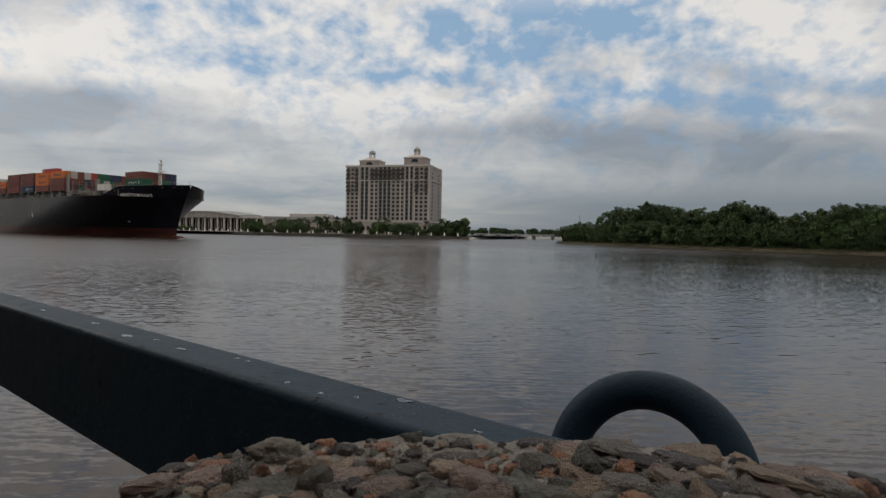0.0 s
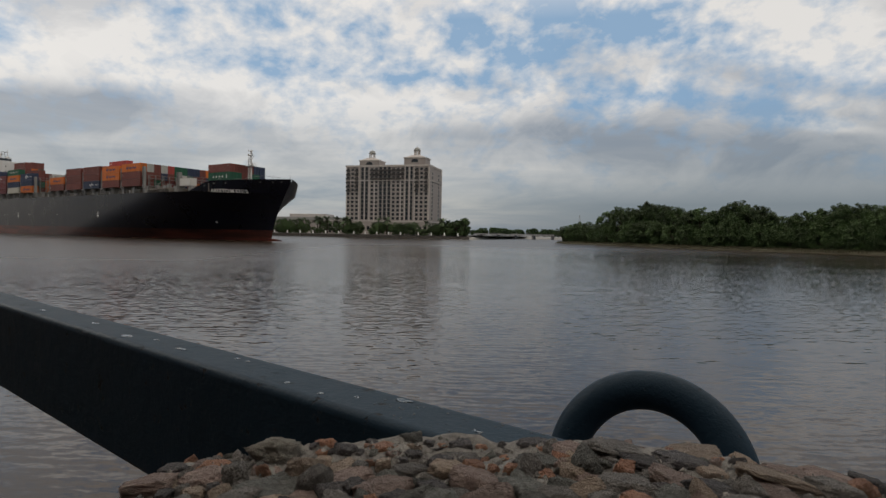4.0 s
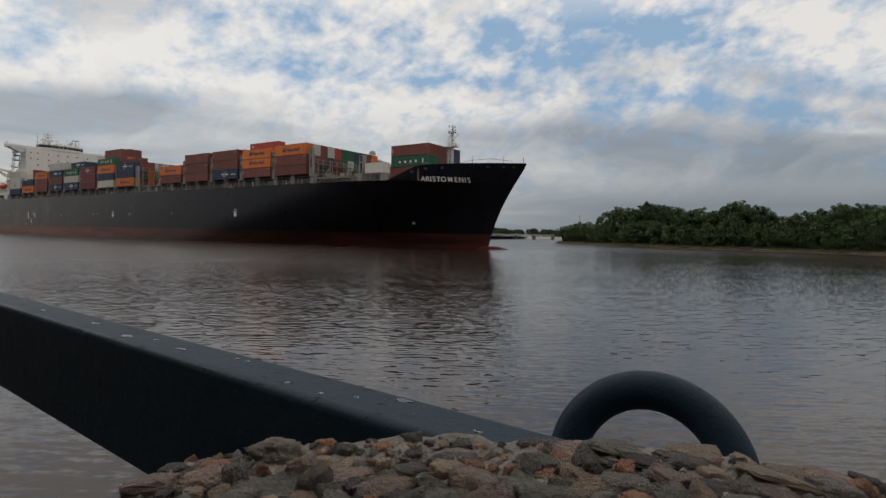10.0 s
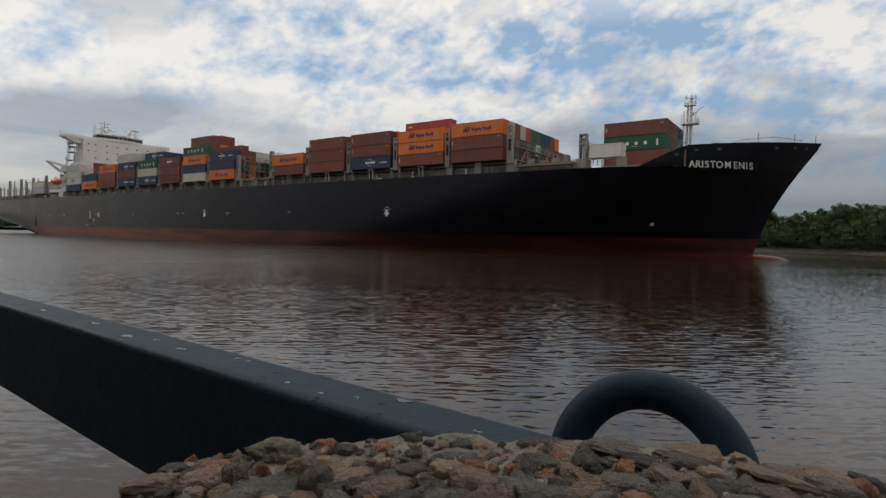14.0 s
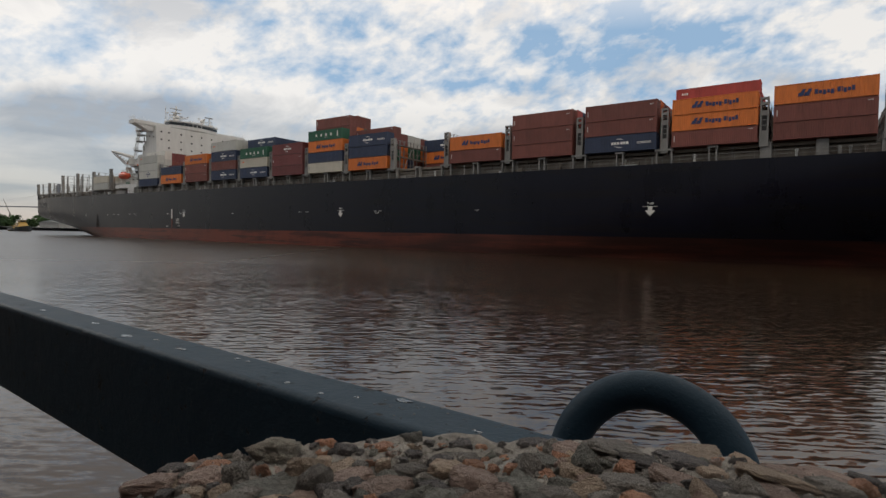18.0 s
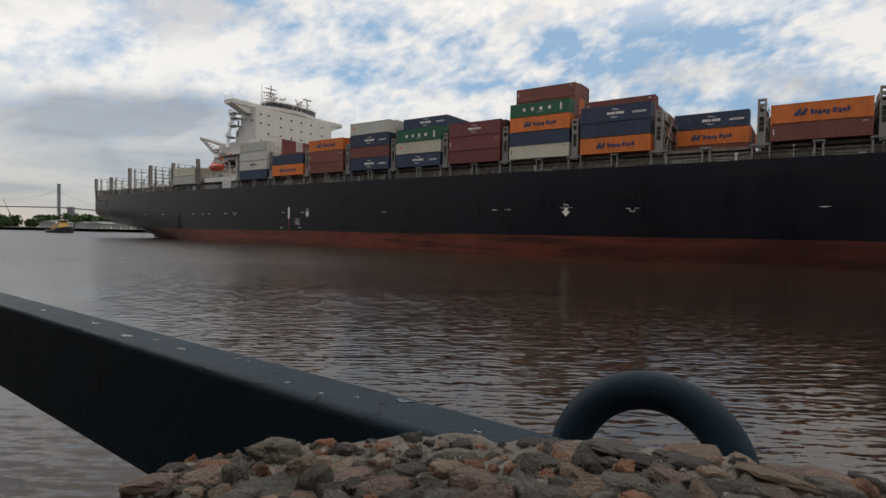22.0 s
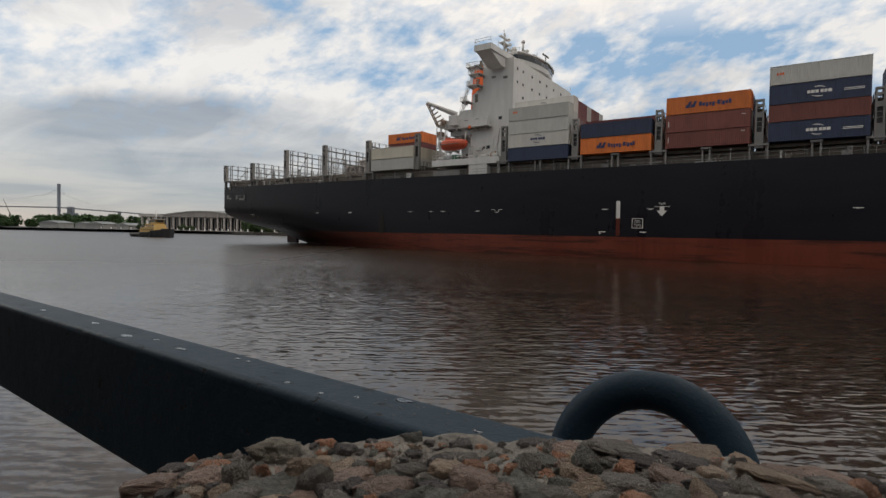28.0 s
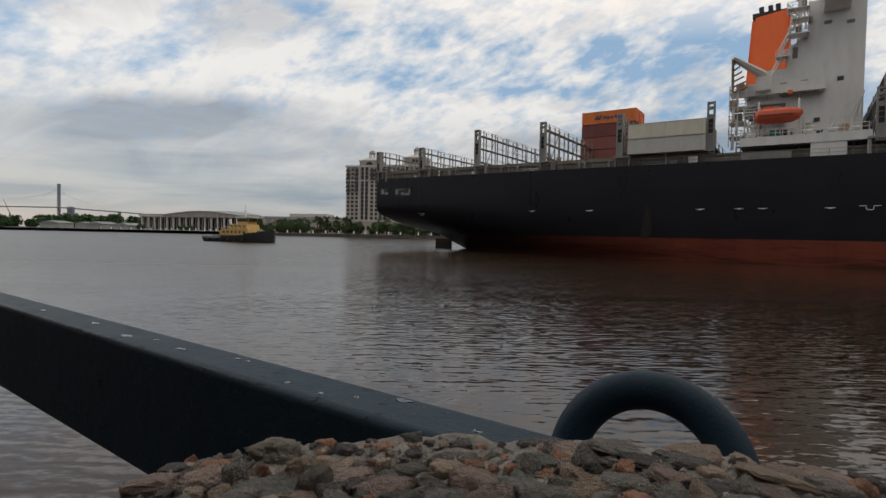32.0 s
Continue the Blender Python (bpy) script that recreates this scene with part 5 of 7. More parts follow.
def tree_mesh(seed, height, spread, leaves, leaf):
    """Trunk with limbs, and a crown of small leaves gathered into uneven clumps; the highest leaf lies at height."""
    rng = random.Random(seed)
    tb, lb = bmesh.new(), bmesh.new()
    fork = height * 0.26
    rod(tb, (0, 0, -0.3), (rng.uniform(-0.3, 0.3), 0, fork), height * 0.026, height * 0.018, 7)
    clumps = []
    for k in range(24):
        a, e = 2.4 * k + rng.uniform(-0.4, 0.4), rng.uniform(-0.95, 1.0)
        out = spread * math.sqrt(max(0.04, 1 - e * e)) * rng.uniform(0.55, 1.0)
        p = Vector((out * math.cos(a), out * math.sin(a), height * (0.50 + 0.42 * e)))
        mid = Vector((p.x * 0.4, p.y * 0.4, fork + (p.z - fork) * 0.45))
        rod(tb, (0, 0, fork * 0.9), mid, height * 0.011, height * 0.007, 5)
        rod(tb, mid, p, height * 0.007, height * 0.002, 4)
        clumps.append((p, rng.uniform(0.20, 0.34) * spread))
        for _ in range(3):
            d = Vector((rng.gauss(0, 1), rng.gauss(0, 1), rng.gauss(0.2, 0.7))).normalized()
            clumps.append((p + d * spread * rng.uniform(0.18, 0.34), rng.uniform(0.07, 0.15) * spread))
    weights = [r ** 2 for _, r in clumps]
    spots = []
    for _ in range(leaves):
        c, r = rng.choices(clumps, weights)[0]
        d = Vector((rng.gauss(0, 1), rng.gauss(0, 1), rng.gauss(0, 1))).normalized()
        spots.append(c + Vector((d.x, d.y, d.z * 0.8)) * r * rng.uniform(0.45, 1.1))
    lift = height / max(p.z for p in spots)
    for p in spots:
        p.z *= lift
        s = leaf * rng.uniform(0.5, 1.35)
        e = Euler((rng.uniform(-1.2, 1.2), rng.uniform(-1.2, 1.2), rng.uniform(0, 6.3))).to_matrix()
        q = [e @ Vector(v) * s + p for v in ((-0.5, 0, 0), (0, -0.35, 0.12), (0.5, 0, 0), (0, 0.35, 0.12))]
        lb.faces.new([lb.verts.new(v) for v in q])
    out = []
    for nm, b, mt in (("trunk", tb, M["bark"]), ("crown", lb, M["leaf"])):
        me = bpy.data.meshes.new(nm)
        b.to_mesh(me)
        b.free()
        me.materials.append(mt)
        out.append(me)
    return out


TREES = [tree_mesh(3, 14, 5.0, 12500, 0.36), tree_mesh(8, 12, 4.8, 11000, 0.36), tree_mesh(15, 9.5, 4.8, 9000, 0.34), tree_mesh(21, 6, 3.6, 5000, 0.32)]


def tree(kind, x, y, z, s, turn, label, group):
    t = thing("tree", label, "tree", pose(x, y, z, 0, 0, turn), group)
    tm, cm = TREES[kind]
    for nm, me in (("trunk", tm), ("crown", cm)):
        o = shared(nm, me, t)
        o.scale = (s, s, s)
    return t


ISLAND = [(56.0, 268.0), (70, 226), (84.0, 192.0), (100, 167), (119.0, 144.0), (190, 90), (300, 10), (460, -110)]
land("ground", ISLAND, 120, 0.85, "low marshy river bank with dry grass", M["bank"], 4)
rt = random.Random(9)
# tall trees along the bank: shoreline station and height
TALL_TREES = [(0.02, 9.0), (0.12, 10.2), (0.32, 10.0), (0.66, 14.6), (0.84, 16.4), (1.06, 15.6), (1.30, 17.6), (1.38, 16.8), (1.56, 15.8), (1.69, 15.2), (1.90, 13.6), (2.10, 14.2), (2.30, 14.8), (2.47, 16.3), (2.52, 15.0),
              (2.66, 13.8), (2.79, 14.4), (3.03, 10.6), (3.14, 11.6), (3.25, 12.2), (3.36, 12.8), (3.47, 13.8), (3.60, 14.3), (3.73, 14.3), (3.86, 13.6), (3.98, 13.4), (4.12, 14.5), (4.3, 14.0), (4.5, 15.0), (4.75, 14.2), (5.0, 15.0)]


def on_island(k, back):
    i0 = min(int(k), 6)
    a, b = Vector(ISLAND[i0]), Vector(ISLAND[i0 + 1])
    q = (b - a).normalized()
    p = a.lerp(b, k - i0) + Vector((-q.y, q.x)) * back
    return p.x, p.y


TALLNESS = (14.0, 12.0, 9.5, 6.0)


def island_tree(k, back, h, label="broad green tree in dense riverside woodland"):
    kind = min(range(3), key=lambda i: abs(TALLNESS[i] - h) + rt.uniform(0, 2.0))
    x, y = on_island(max(0.0, k), back)
    tree(kind, x, y, 0.75, h / TALLNESS[kind], rt.uniform(0, 360), label, "island trees")


for k, h in TALL_TREES:
    island_tree(k, 10 + rt.uniform(-1.5, 1.5), h)
    for j in range(3):
        island_tree(k + rt.uniform(-0.10, 0.10), (6.5, 9.0, 16.0)[j] + rt.uniform(-1, 1), h * (rt.uniform(0.5, 0.62), rt.uniform(0.66, 0.84), rt.uniform(0.75, 0.9))[j])
for i in range(42):
    x, y = on_island(rt.random() * 4.4, rt.uniform(4.5, 7.0))
    tree(3, x, y, 0.9 - rt.uniform(0, 0.8), rt.uniform(0.4, 0.8), rt.uniform(0, 360), "low green bush at the marsh edge", "island bushes")
for k, back, h in ((0.0, 4.0, 7.6), (0.05, 6.5, 8.6), (0.16, 5.0, 8.4), (0.26, 6.5, 8.0), (0.40, 6.0, 6.4)):
    island_tree(k, back, h, "round grey-green tree at the tip of the bank")
gb = bmesh.new()
for i in range(9000):
    k = rt.random() * 5.0
    x, y = on_island(k, rt.uniform(0.3, 5.0))
    h = rt.uniform(0.35, 1.0)
    a = rt.uniform(0, 3.14)
    w = 0.09
    v = [gb.verts.new(p) for p in ((x - w * math.cos(a), y - w * math.sin(a), 0.3), (x + w * math.cos(a), y + w * math.sin(a), 0.3), (x + rt.uniform(-0.2, 0.2), y, 0.6 + h))]
    gb.faces.new(v)
tagged(part("marsh_grass", gb, M["grass"], None, "pale marsh grass along the bank"), category="grass", kind="stuff")

# far shore
land("ground", [(-1700, 1300), (-900, 800), (-500, 560), (-322, 480), (-245, 480), (-190, 440), (-130, 392), (-65, 382), (-20, 363), (18, 349), (26, 380), (60, 525), (200, 540), (420, 560)], 900, 2.2, "far river bank with wharf edge", M["concrete"], 6)
# hotel
hotel = thing("hotel", "sixteen-storey pale stucco hotel with two cupola towers", "building", pose(-11.6 - 31 * 1.098 * math.cos(radians(15.1)), 415 + 31 * 1.098 * math.sin(radians(15.1)), 2.0, 0, 0, -15.1))
hotel.scale = (1.098, 1.0, 1.022)
bm = bmesh.new()
box(bm, -32, 31, 0, 36, 0, 52.0)
part("wall", bm, M["wall_pale"], hotel)
part("cornice", made((-32.3, 31.3, -0.7, 36.3, 52.0, 53.4)), M["wall_trim"], hotel)
for z in (41.2, 10.0):
    part("string_course", made((-32.3, 31.4, -0.45, 0.0, z, z + 0.8), (31.0, 31.4, 0.0, 36, z, z + 0.8)), M["wall_trim"], hotel)
for x in (-32, -22.3, -17.9, -14.3, -10.3, 9.6, 12.9, 16.3, 20.0, 30.2):
    part("pilaster", made((x, x + 0.8, -0.35, 0.0, 10.8, 52.0)), M["wall_trim"], hotel)
for y in (0.0, 34.8):
    part("pilaster", made((31.0, 31.3, y, y + 1.2, 10.8, 52.0)), M["wall_trim"], hotel)
for cx, w in ((-13.9, 15.0), (20.3, 15.6)):
    tw = bmesh.new()
    base = 53.4
    box(tw, cx - w / 2, cx + w / 2, -0.6, 12.5, base, base + 3.2 + (1.6 if cx > 0 else 0))
    part("tower", tw, M["wall_pale"], hotel)
    base += 3.2 + (1.6 if cx > 0 else 0)
    tw = bmesh.new()
    box(tw, cx - w / 2 - 0.4, cx + w / 2 + 0.4, -1.0, 12.9, base, base + 0.7)
    lower = [tw.verts.new((cx + a * w * 0.46, 5.5 + b * 6.2, base + 0.7)) for a, b in ((-1, -1), (1, -1), (1, 1), (-1, 1))]
    upper = [tw.verts.new((cx + a * 2.9, 5.5 + b * 2.9, base + 2.7)) for a, b in ((-1, -1), (1, -1), (1, 1), (-1, 1))]
    for i in range(4):
        tw.faces.new((lower[i], lower[(i + 1) % 4], upper[(i + 1) % 4], upper[i]))
    tw.faces.new(upper)
    ab = bmesh.new()
    prism(ab, [(cx - 2.6, base - 3.0)] + [(cx - 2.6 * math.cos(math.pi * i / 10), base - 3.0 + 2.4 * math.sin(math.pi * i / 10)) for i in range(1, 10)] + [(cx + 2.6, base - 3.0)], -0.75, -0.55)
    part("arched_window", ab, M["dark_glass_and_shade"], hotel)
    part("tower_roof", tw, M["wall_trim"], hotel)
    tw = bmesh.new()
    for k in range(8):
        a = 2 * math.pi * k / 8
        cb = bmesh.new()
        rod(cb, (cx + 2.0 * math.cos(a), 5.5 + 2.0 * math.sin(a), base + 2.3), (cx + 2.0 * math.cos(a), 5.5 + 2.0 * math.sin(a), base + 6.2), 0.38, n=6)
        part("cupola_column", cb, M["wall_trim"], hotel)
    rod(tw, (cx, 5.5, base + 6.1), (cx, 5.5, base + 6.6), 2.6, 2.6, 12)
    for k in range(5):
        a0, a1 = math.pi / 2 * k / 5, math.pi / 2 * (k + 1) / 5
        rod(tw, (cx, 5.5, base + 6.6 + 2.3 * math.sin(a0)), (cx, 5.5, base + 6.6 + 2.3 * math.sin(a1)), 2.4 * math.cos(a0), max(0.05, 2.4 * math.cos(a1)), 12)
    rod(tw, (cx, 5.5, base + 8.8), (cx, 5.5, base + 10.0), 0.15, 0.05, 5)
    part("cupola", tw, M["roof_grey"], hotel)
win = made((-0.95, 0.95, -0.12, 0.06, 0, 1.95))
win_me = bpy.data.meshes.new("window")
win.to_mesh(win_me), win.free(), win_me.materials.append(M["dark_glass_and_shade"])
tall = made((-1.0, 1.0, -0.12, 0.06, 0, 2.85))
tall_me = bpy.data.meshes.new("window")
tall.to_mesh(tall_me), tall.free(), tall_me.materials.append(M["dark_glass_and_shade"])
cols = [-30.4, -27.0, -23.6, -19.2, -16.0, -11.8, -8.6, -5.2, -2.0, 1.2, 4.6, 8.0, 11.2, 14.6, 17.8, 22.0, 25.4, 28.8]
for f in range(13):
    z = 11.6 + 3.12 * f
    for c, x in enumerate(cols):
        narrow = c in (3, 4, 7, 8, 9, 13, 14)
        shared("window", tall_me if narrow else win_me, hotel, pose(x, 0, z))
bal = made((-1.3, 1.3, -1.6, 0, 0, 0.18), (-1.3, 1.3, -1.6, -1.5, 0.18, 1.25), (-1.3, -1.2, -1.5, 0, 0.18, 1.25), (1.2, 1.3, -1.5, 0, 0.18, 1.25))
bal_me = bpy.data.meshes.new("balcony")
bal.to_mesh(bal_me), bal.free(), bal_me.materials.append(M["wrought"])
for f in (10, 11, 12):
    for c in (5, 6, 7, 8, 9, 10, 11, 12):
        shared("balcony", bal_me, hotel, pose(cols[c], 0, 11.2 + 3.12 * f))
for f in (7, 8, 9, 10, 11, 12):
    for c in (0, 2, 15, 17):
        shared("balcony", bal_me, hotel, pose(cols[c], 0, 11.2 + 3.12 * f))
for k in range(16):
    shared("arched_opening", tall_me, hotel, pose(-30 + 3.9 * k, -0.5 if 0 else 0.0, 3.6))
for k in range(12):
    for y in (9.0, 27.0):
        shared("window", win_me, hotel, pose(31.02, y, 12 + 3.12 * k, 0, 0, 90))
podium = thing("hotel_annex", "low pale stucco hotel wing with arched windows", "building", pose(-92, 420, 2.0))
part("wall", made((-5, 16, 0, 18, 0, 10)), M["wall_pale"], podium)
part("roof", made((-5.5, 16.5, -0.6, 18.5, 10, 10.8)), M["wall_trim"], podium)
for k in range(6):
    shared("window", tall_me, podium, pose(-3 + 3.4 * k, 0, 5.8))
    shared("window", tall_me, podium, pose(-3 + 3.4 * k, 0, 1.2))
# convention hall with curved roof and tall piers
hall = thing("convention_hall", "long low convention hall with curved roof and tall white piers", "building", pose(-205, 500, 2.0, 0, 0, -8))
part("wall", made((-82, 60, 14, 50, 0, 13)), M["wall_pale"], hall)
bm = bmesh.new()
N_ARC = 24
for k in range(N_ARC):
    t0, t1 = k / N_ARC, (k + 1) / N_ARC
    z0, z1 = (15.0 + 3.6 * math.sin(math.pi * t) for t in (t0, t1))
    x0, x1 = -58 + 76 * t0, -58 + 76 * t1
    for y0, y1 in ((-2, 40),):
        vs = [bm.verts.new(p) for p in ((x0, y0, z0), (x1, y0, z1), (x1, y1, z1 + 1.5), (x0, y1, z0 + 1.5), (x0, y0, z0 - 0.9), (x1, y0, z1 - 0.9), (x1, y1, z1), (x0, y1, z0))]
        for f in ((0, 1, 2, 3), (7, 6, 5, 4), (0, 4, 5, 1), (3, 2, 6, 7), (0, 3, 7, 4), (1, 5, 6, 2)):
            bm.faces.new([vs[i] for i in f])
box(bm, -84, -55, 0, 45, 14.4, 15.2)
box(bm, 15, 60, 2, 45, 13.2, 14.4)
part("roof", bm, M["roof_grey"], hall)
gw = bmesh.new()
prism(gw, [(-58, 13.0)] + [(-58 + 76 * i / 12, 14.0 + 3.6 * math.sin(math.pi * i / 12)) for i in range(13)] + [(18, 13.0)], -1.2, -0.6)
part("gable_wall", gw, M["wall_pale"], hall)
for i in range(11):
    part("gable_mullion", made((-52 + 6.2 * i, -51.4 + 6.2 * i, -1.5, -1.2, 13.2, 14.2 + 3.2 * math.sin(math.pi * (6 + 6.2 * i) / 76))), M["roof_grey"], hall)
part("eave_beam", made((-84, 42, -1.0, 0.5, 12.6, 14.4)), M["wall_trim"], hall)
for k in range(20):
    x = -82 + 6.4 * k
    part("pier", made((x, x + 1.3, 0, 1.6, 0, 12.6)), M["wall_trim"], hall)
    part("pier", made((x + 2.4, x + 3.1, 3.0, 3.8, 0, 12.6)), M["wall_pale"], hall)
part("glazing", made((-82, 42, 13.6, 13.9, 1.0, 12.0)), M["dark_glass_and_shade"], hall)
hall2 = thing("exhibition_hall", "flat-roofed pale exhibition hall", "building", pose(-118, 490, 2.0, 0, 0, -6))
part("wall", made((-48, 24, 0, 40, 0, 12)), M["wall_pale"], hall2)
part("roof", made((-50, 26, -1.5, 42, 12, 14.5)), M["roof_grey"], hall2)
part("roof", made((-24, 10, 4, 30, 14.5, 17.5)), M["wall_trim"], hall2)
for k in range(10):
    part("pier", made((-46 + 7 * k, -45 + 7 * k, -1.0, 0, 0, 12)), M["wall_trim"], hall2)
# waterfront trees
def palm_mesh():
    rng = random.Random(2)
    tb, lb = bmesh.new(), bmesh.new()
    tube(tb, [(0, 0, -0.3), (0.15, 0, 3.5), (0.1, 0, 7.2)], 0.24, 7)
    for k in range(26):
        a, up = rng.uniform(0, 6.3), rng.uniform(-0.5, 1.1)
        prev, pw = Vector((0.1, 0, 7.2)), 0.12
        for j in range(1, 5):
            r = 0.75 * j
            p = Vector((0.1 + r * math.cos(a), r * math.sin(a), 7.2 + up * r - 0.14 * r * r))
            w = (0.45, 0.55, 0.45, 0.05)[j - 1]
            sd = Vector((-math.sin(a), math.cos(a), 0))
            lb.faces.new([lb.verts.new(q) for q in (prev - sd * pw, p - sd * w, p + sd * w, prev + sd * pw)])
            prev, pw = p, w
    out = []
    for nm, b, mt in (("trunk", tb, M["bark"]), ("crown", lb, M["leaf_dark"])):
        me = bpy.data.meshes.new(nm)
        b.to_mesh(me), b.free(), me.materials.append(mt)
        out.append(me)
    return out


TREES.append(palm_mesh())


def front_y(x):
    pts = [(-330, 500), (-245, 490), (-190, 446), (-130, 396), (-65, 388), (-20, 370), (18, 356)]
    for (a, ya), (b, yb) in zip(pts, pts[1:]):
        if a <= x <= b:
            return ya + (yb - ya) * (x - a) / (b - a)
    return 500


for i in range(84):
    x = rt.uniform(-160, 4)
    kind = rt.choice((2, 2, 3, 4, 4)) if x > -95 else rt.choice((2, 3, 1))
    tree(kind, x, front_y(x) + rt.uniform(3, 16), 2.0, rt.uniform(0.75, 1.05) if kind < 4 else rt.uniform(1.15, 1.5), rt.uniform(0, 360), "green waterfront tree before the hotel" if kind < 4 else "slender palm before the hotel", "waterfront trees")
for i in range(22):
    x = rt.uniform(-6, 15)
    tree(rt.choice((0, 1, 2)), x, front_y(x) + rt.uniform(5, 22), 2.0, rt.uniform(0.6, 0.95), rt.uniform(0, 360), "dark green tree on the point", "waterfront trees")
for i in range(5):
    x = rt.uniform(-285, -165)
    tree(rt.choice((2, 3)), x, front_y(x) + rt.uniform(3, 9), 2.0, rt.uniform(0.7, 1.0), rt.uniform(0, 360), "small green tree before the convention hall", "waterfront trees")


def far_wood(name, spots, label, z0=2.0):
    """Distant woodland in one piece: trunks and leaf tufts."""
    bm = bmesh.new()
    rng = random.Random(len(spots))
    for x, y, h in spots:
        rod(bm, (x, y, 1.5), (x, y, 2 + h * 0.5), 0.3, 0.2, 4)
        for _ in range(330):
            a, e, r = rng.uniform(0, 6.283), rng.uniform(-1.0, 1.0), rng.uniform(0.75, 1.05)
            w = h * 0.48 * math.sqrt(max(0.05, 1 - e * e * 0.8)) * (0.8 + 0.3 * math.sin(3 * a + x))
            p = Vector((x + w * r * math.cos(a), y + w * r * math.sin(a), z0 + h * (0.58 + 0.42 * e * r)))
            m = Euler((rng.uniform(-1, 1), rng.uniform(-1, 1), a)).to_matrix()
            bm.faces.new([bm.verts.new(p + m @ Vector(v) * h * 0.11) for v in ((-1, 0, 0), (0, -0.7, 0.2), (1, 0, 0), (0, 0.7, 0.2))])
    return tagged(part(name, bm, M["leaf"], None, label), category="trees", kind="stuff")


far_wood("undergrowth", [(*on_island(rt.random() * 5.0, rt.uniform(6, 16)), rt.uniform(2.5, 5.5)) for _ in range(420)], "dark tangled undergrowth below the island trees", 0.2)
far_wood("far_trees", [(*on_island(0.25 + rt.random() * 5.0, rt.uniform(22, 40)), rt.uniform(5, 8)) for _ in range(110)], "green woodland deep on the island")
far_wood("far_trees", [(x, 545 - (x + 250) * 0.42 + rt.uniform(0, 40), rt.uniform(9, 19)) for x in [rt.uniform(-780, -255) for _ in range(110)]], "green woodland on the far bank", 0.5)
far_wood("far_trees", [(rt.uniform(20, 200), rt.uniform(620, 700), rt.uniform(6, 10)) for _ in range(90)], "green woodland behind the far causeway")
# wharf with white-topped piles
wharf = thing("wharf", "long low timber wharf with white-capped piles", "wharf", pose(0, 0, 0))
wharf_line = [(-300, 470), (-245, 466), (-190, 428), (-130, 378), (-65, 374), (-20, 355), (17, 342)]
for a, b in zip(wharf_line, wharf_line[1:]):
    d = Vector((b[0] - a[0], b[1] - a[1], 0))
    bm = bmesh.new()
    box(bm, 0, d.length, -2, 2, 1.3, 1.9)
    box(bm, 0, d.length, -2.1, -1.9, 0.2, 1.3)
    o = part("deck_section", bm, M["wharf"], wharf)
    o.matrix_basis = pose(a[0], a[1], 0, 0, 0, math.degrees(math.atan2(d.y, d.x)))
    for k in range(int(d.length / 9)):
        p = Vector((*a, 0)) + d.normalized() * (9 * k + 4)
        bm = bmesh.new()
        rod(bm, (p.x, p.y - 2.6, -1), (p.x, p.y - 2.6, 2.3), 0.42, 0.4, 8)
        pl = part("pile", bm, M["wharf"], wharf)
        bm = bmesh.new()
        rod(bm, (p.x, p.y - 2.6, 2.3), (p.x, p.y - 2.6, 4.2), 0.45, 0.40, 8)
        part("pile_cap", bm, M["pile"], pl)
# far causeway
cause = thing("causeway", "low concrete road bridge over a side channel", "bridge", pose(30, 505, 0, 0, 0, -28))
part("deck_slab", made((0, 150, -4, 4, 3.4, 4.6)), M["bridge"], cause)
for k in range(9):
    part("bridge_pier", made((5 + 17 * k, 6.5 + 17 * k, -3, 3, -1, 3.4)), M["bridge"], cause)
bm = bmesh.new()
for dx in (-1.5, 1.5):
    rod(bm, (81 + dx, 322, 2), (81, 322, 16.2), 0.16, 0.07, 4)
for k in range(5):
    rod(bm, (79.9 + 0.2 * k, 322, 3 + 2 * k), (82.1 - 0.2 * k, 322, 5 + 2 * k), 0.07, n=4)
tagged(part("lattice_tower", bm, M["ship_grey"], None, "thin grey lattice mast behind the trees"), category="mast")
# cable-stayed bridge
cable = thing("cable_bridge", "distant cable-stayed road bridge with tall concrete pylon", "bridge")
part("deck_girder", made((-1800, -1142, 1600, 1612, 58.5, 61.5)), M["bridge"], cable)
bm = bmesh.new()
pts = [(-1142, 1600, 60.0), (-900, 1500, 46.5), (-800, 1500, 40.0), (-640, 1440, 26.0)]
for a, b in zip(pts, pts[1:]):
    d = Vector(b) - Vector(a)
    box(bm, 0, d.length, -5, 5, -1.5, 1.5, Matrix.Translation(a) @ d.to_track_quat("X", "Z").to_matrix().to_4x4())
part("approach_span", bm, M["bridge"], cable)
part("pylon", made((-1144.5, -1139.5, 1600, 1608, 0, 130)), M["bridge"], cable)
for x, y, z in ((-900, 1500, 45), (-800, 1500, 39), (-700, 1462, 30)):
    part("bridge_pier", made((x - 2.5, x + 2.5, y - 4, y + 4, 0, z)), M["bridge"], cable)
bm = bmesh.new()
for k in range(1, 9):
    f = k / 8
    rod(bm, (-1142, 1604, 126 - 3 * k), (-1142 + 240 * f, 1600 - 100 * f, 60 - 13.5 * f), 0.08, n=3)
    rod(bm, (-1142, 1604, 126 - 3 * k), (-1142 - 300 * f, 1604, 61), 0.08, n=3)
part("stay_cables", bm, M["bridge"], cable)
silo = thing("plant_tower", "grey industrial tower beside the bridge pylon", "building", pose(-1105, 1590, 0))
part("wall", made((-16, 16, 0, 20, 0, 44), (-6, 10, 4, 14, 44, 62)), M["bridge"], silo)
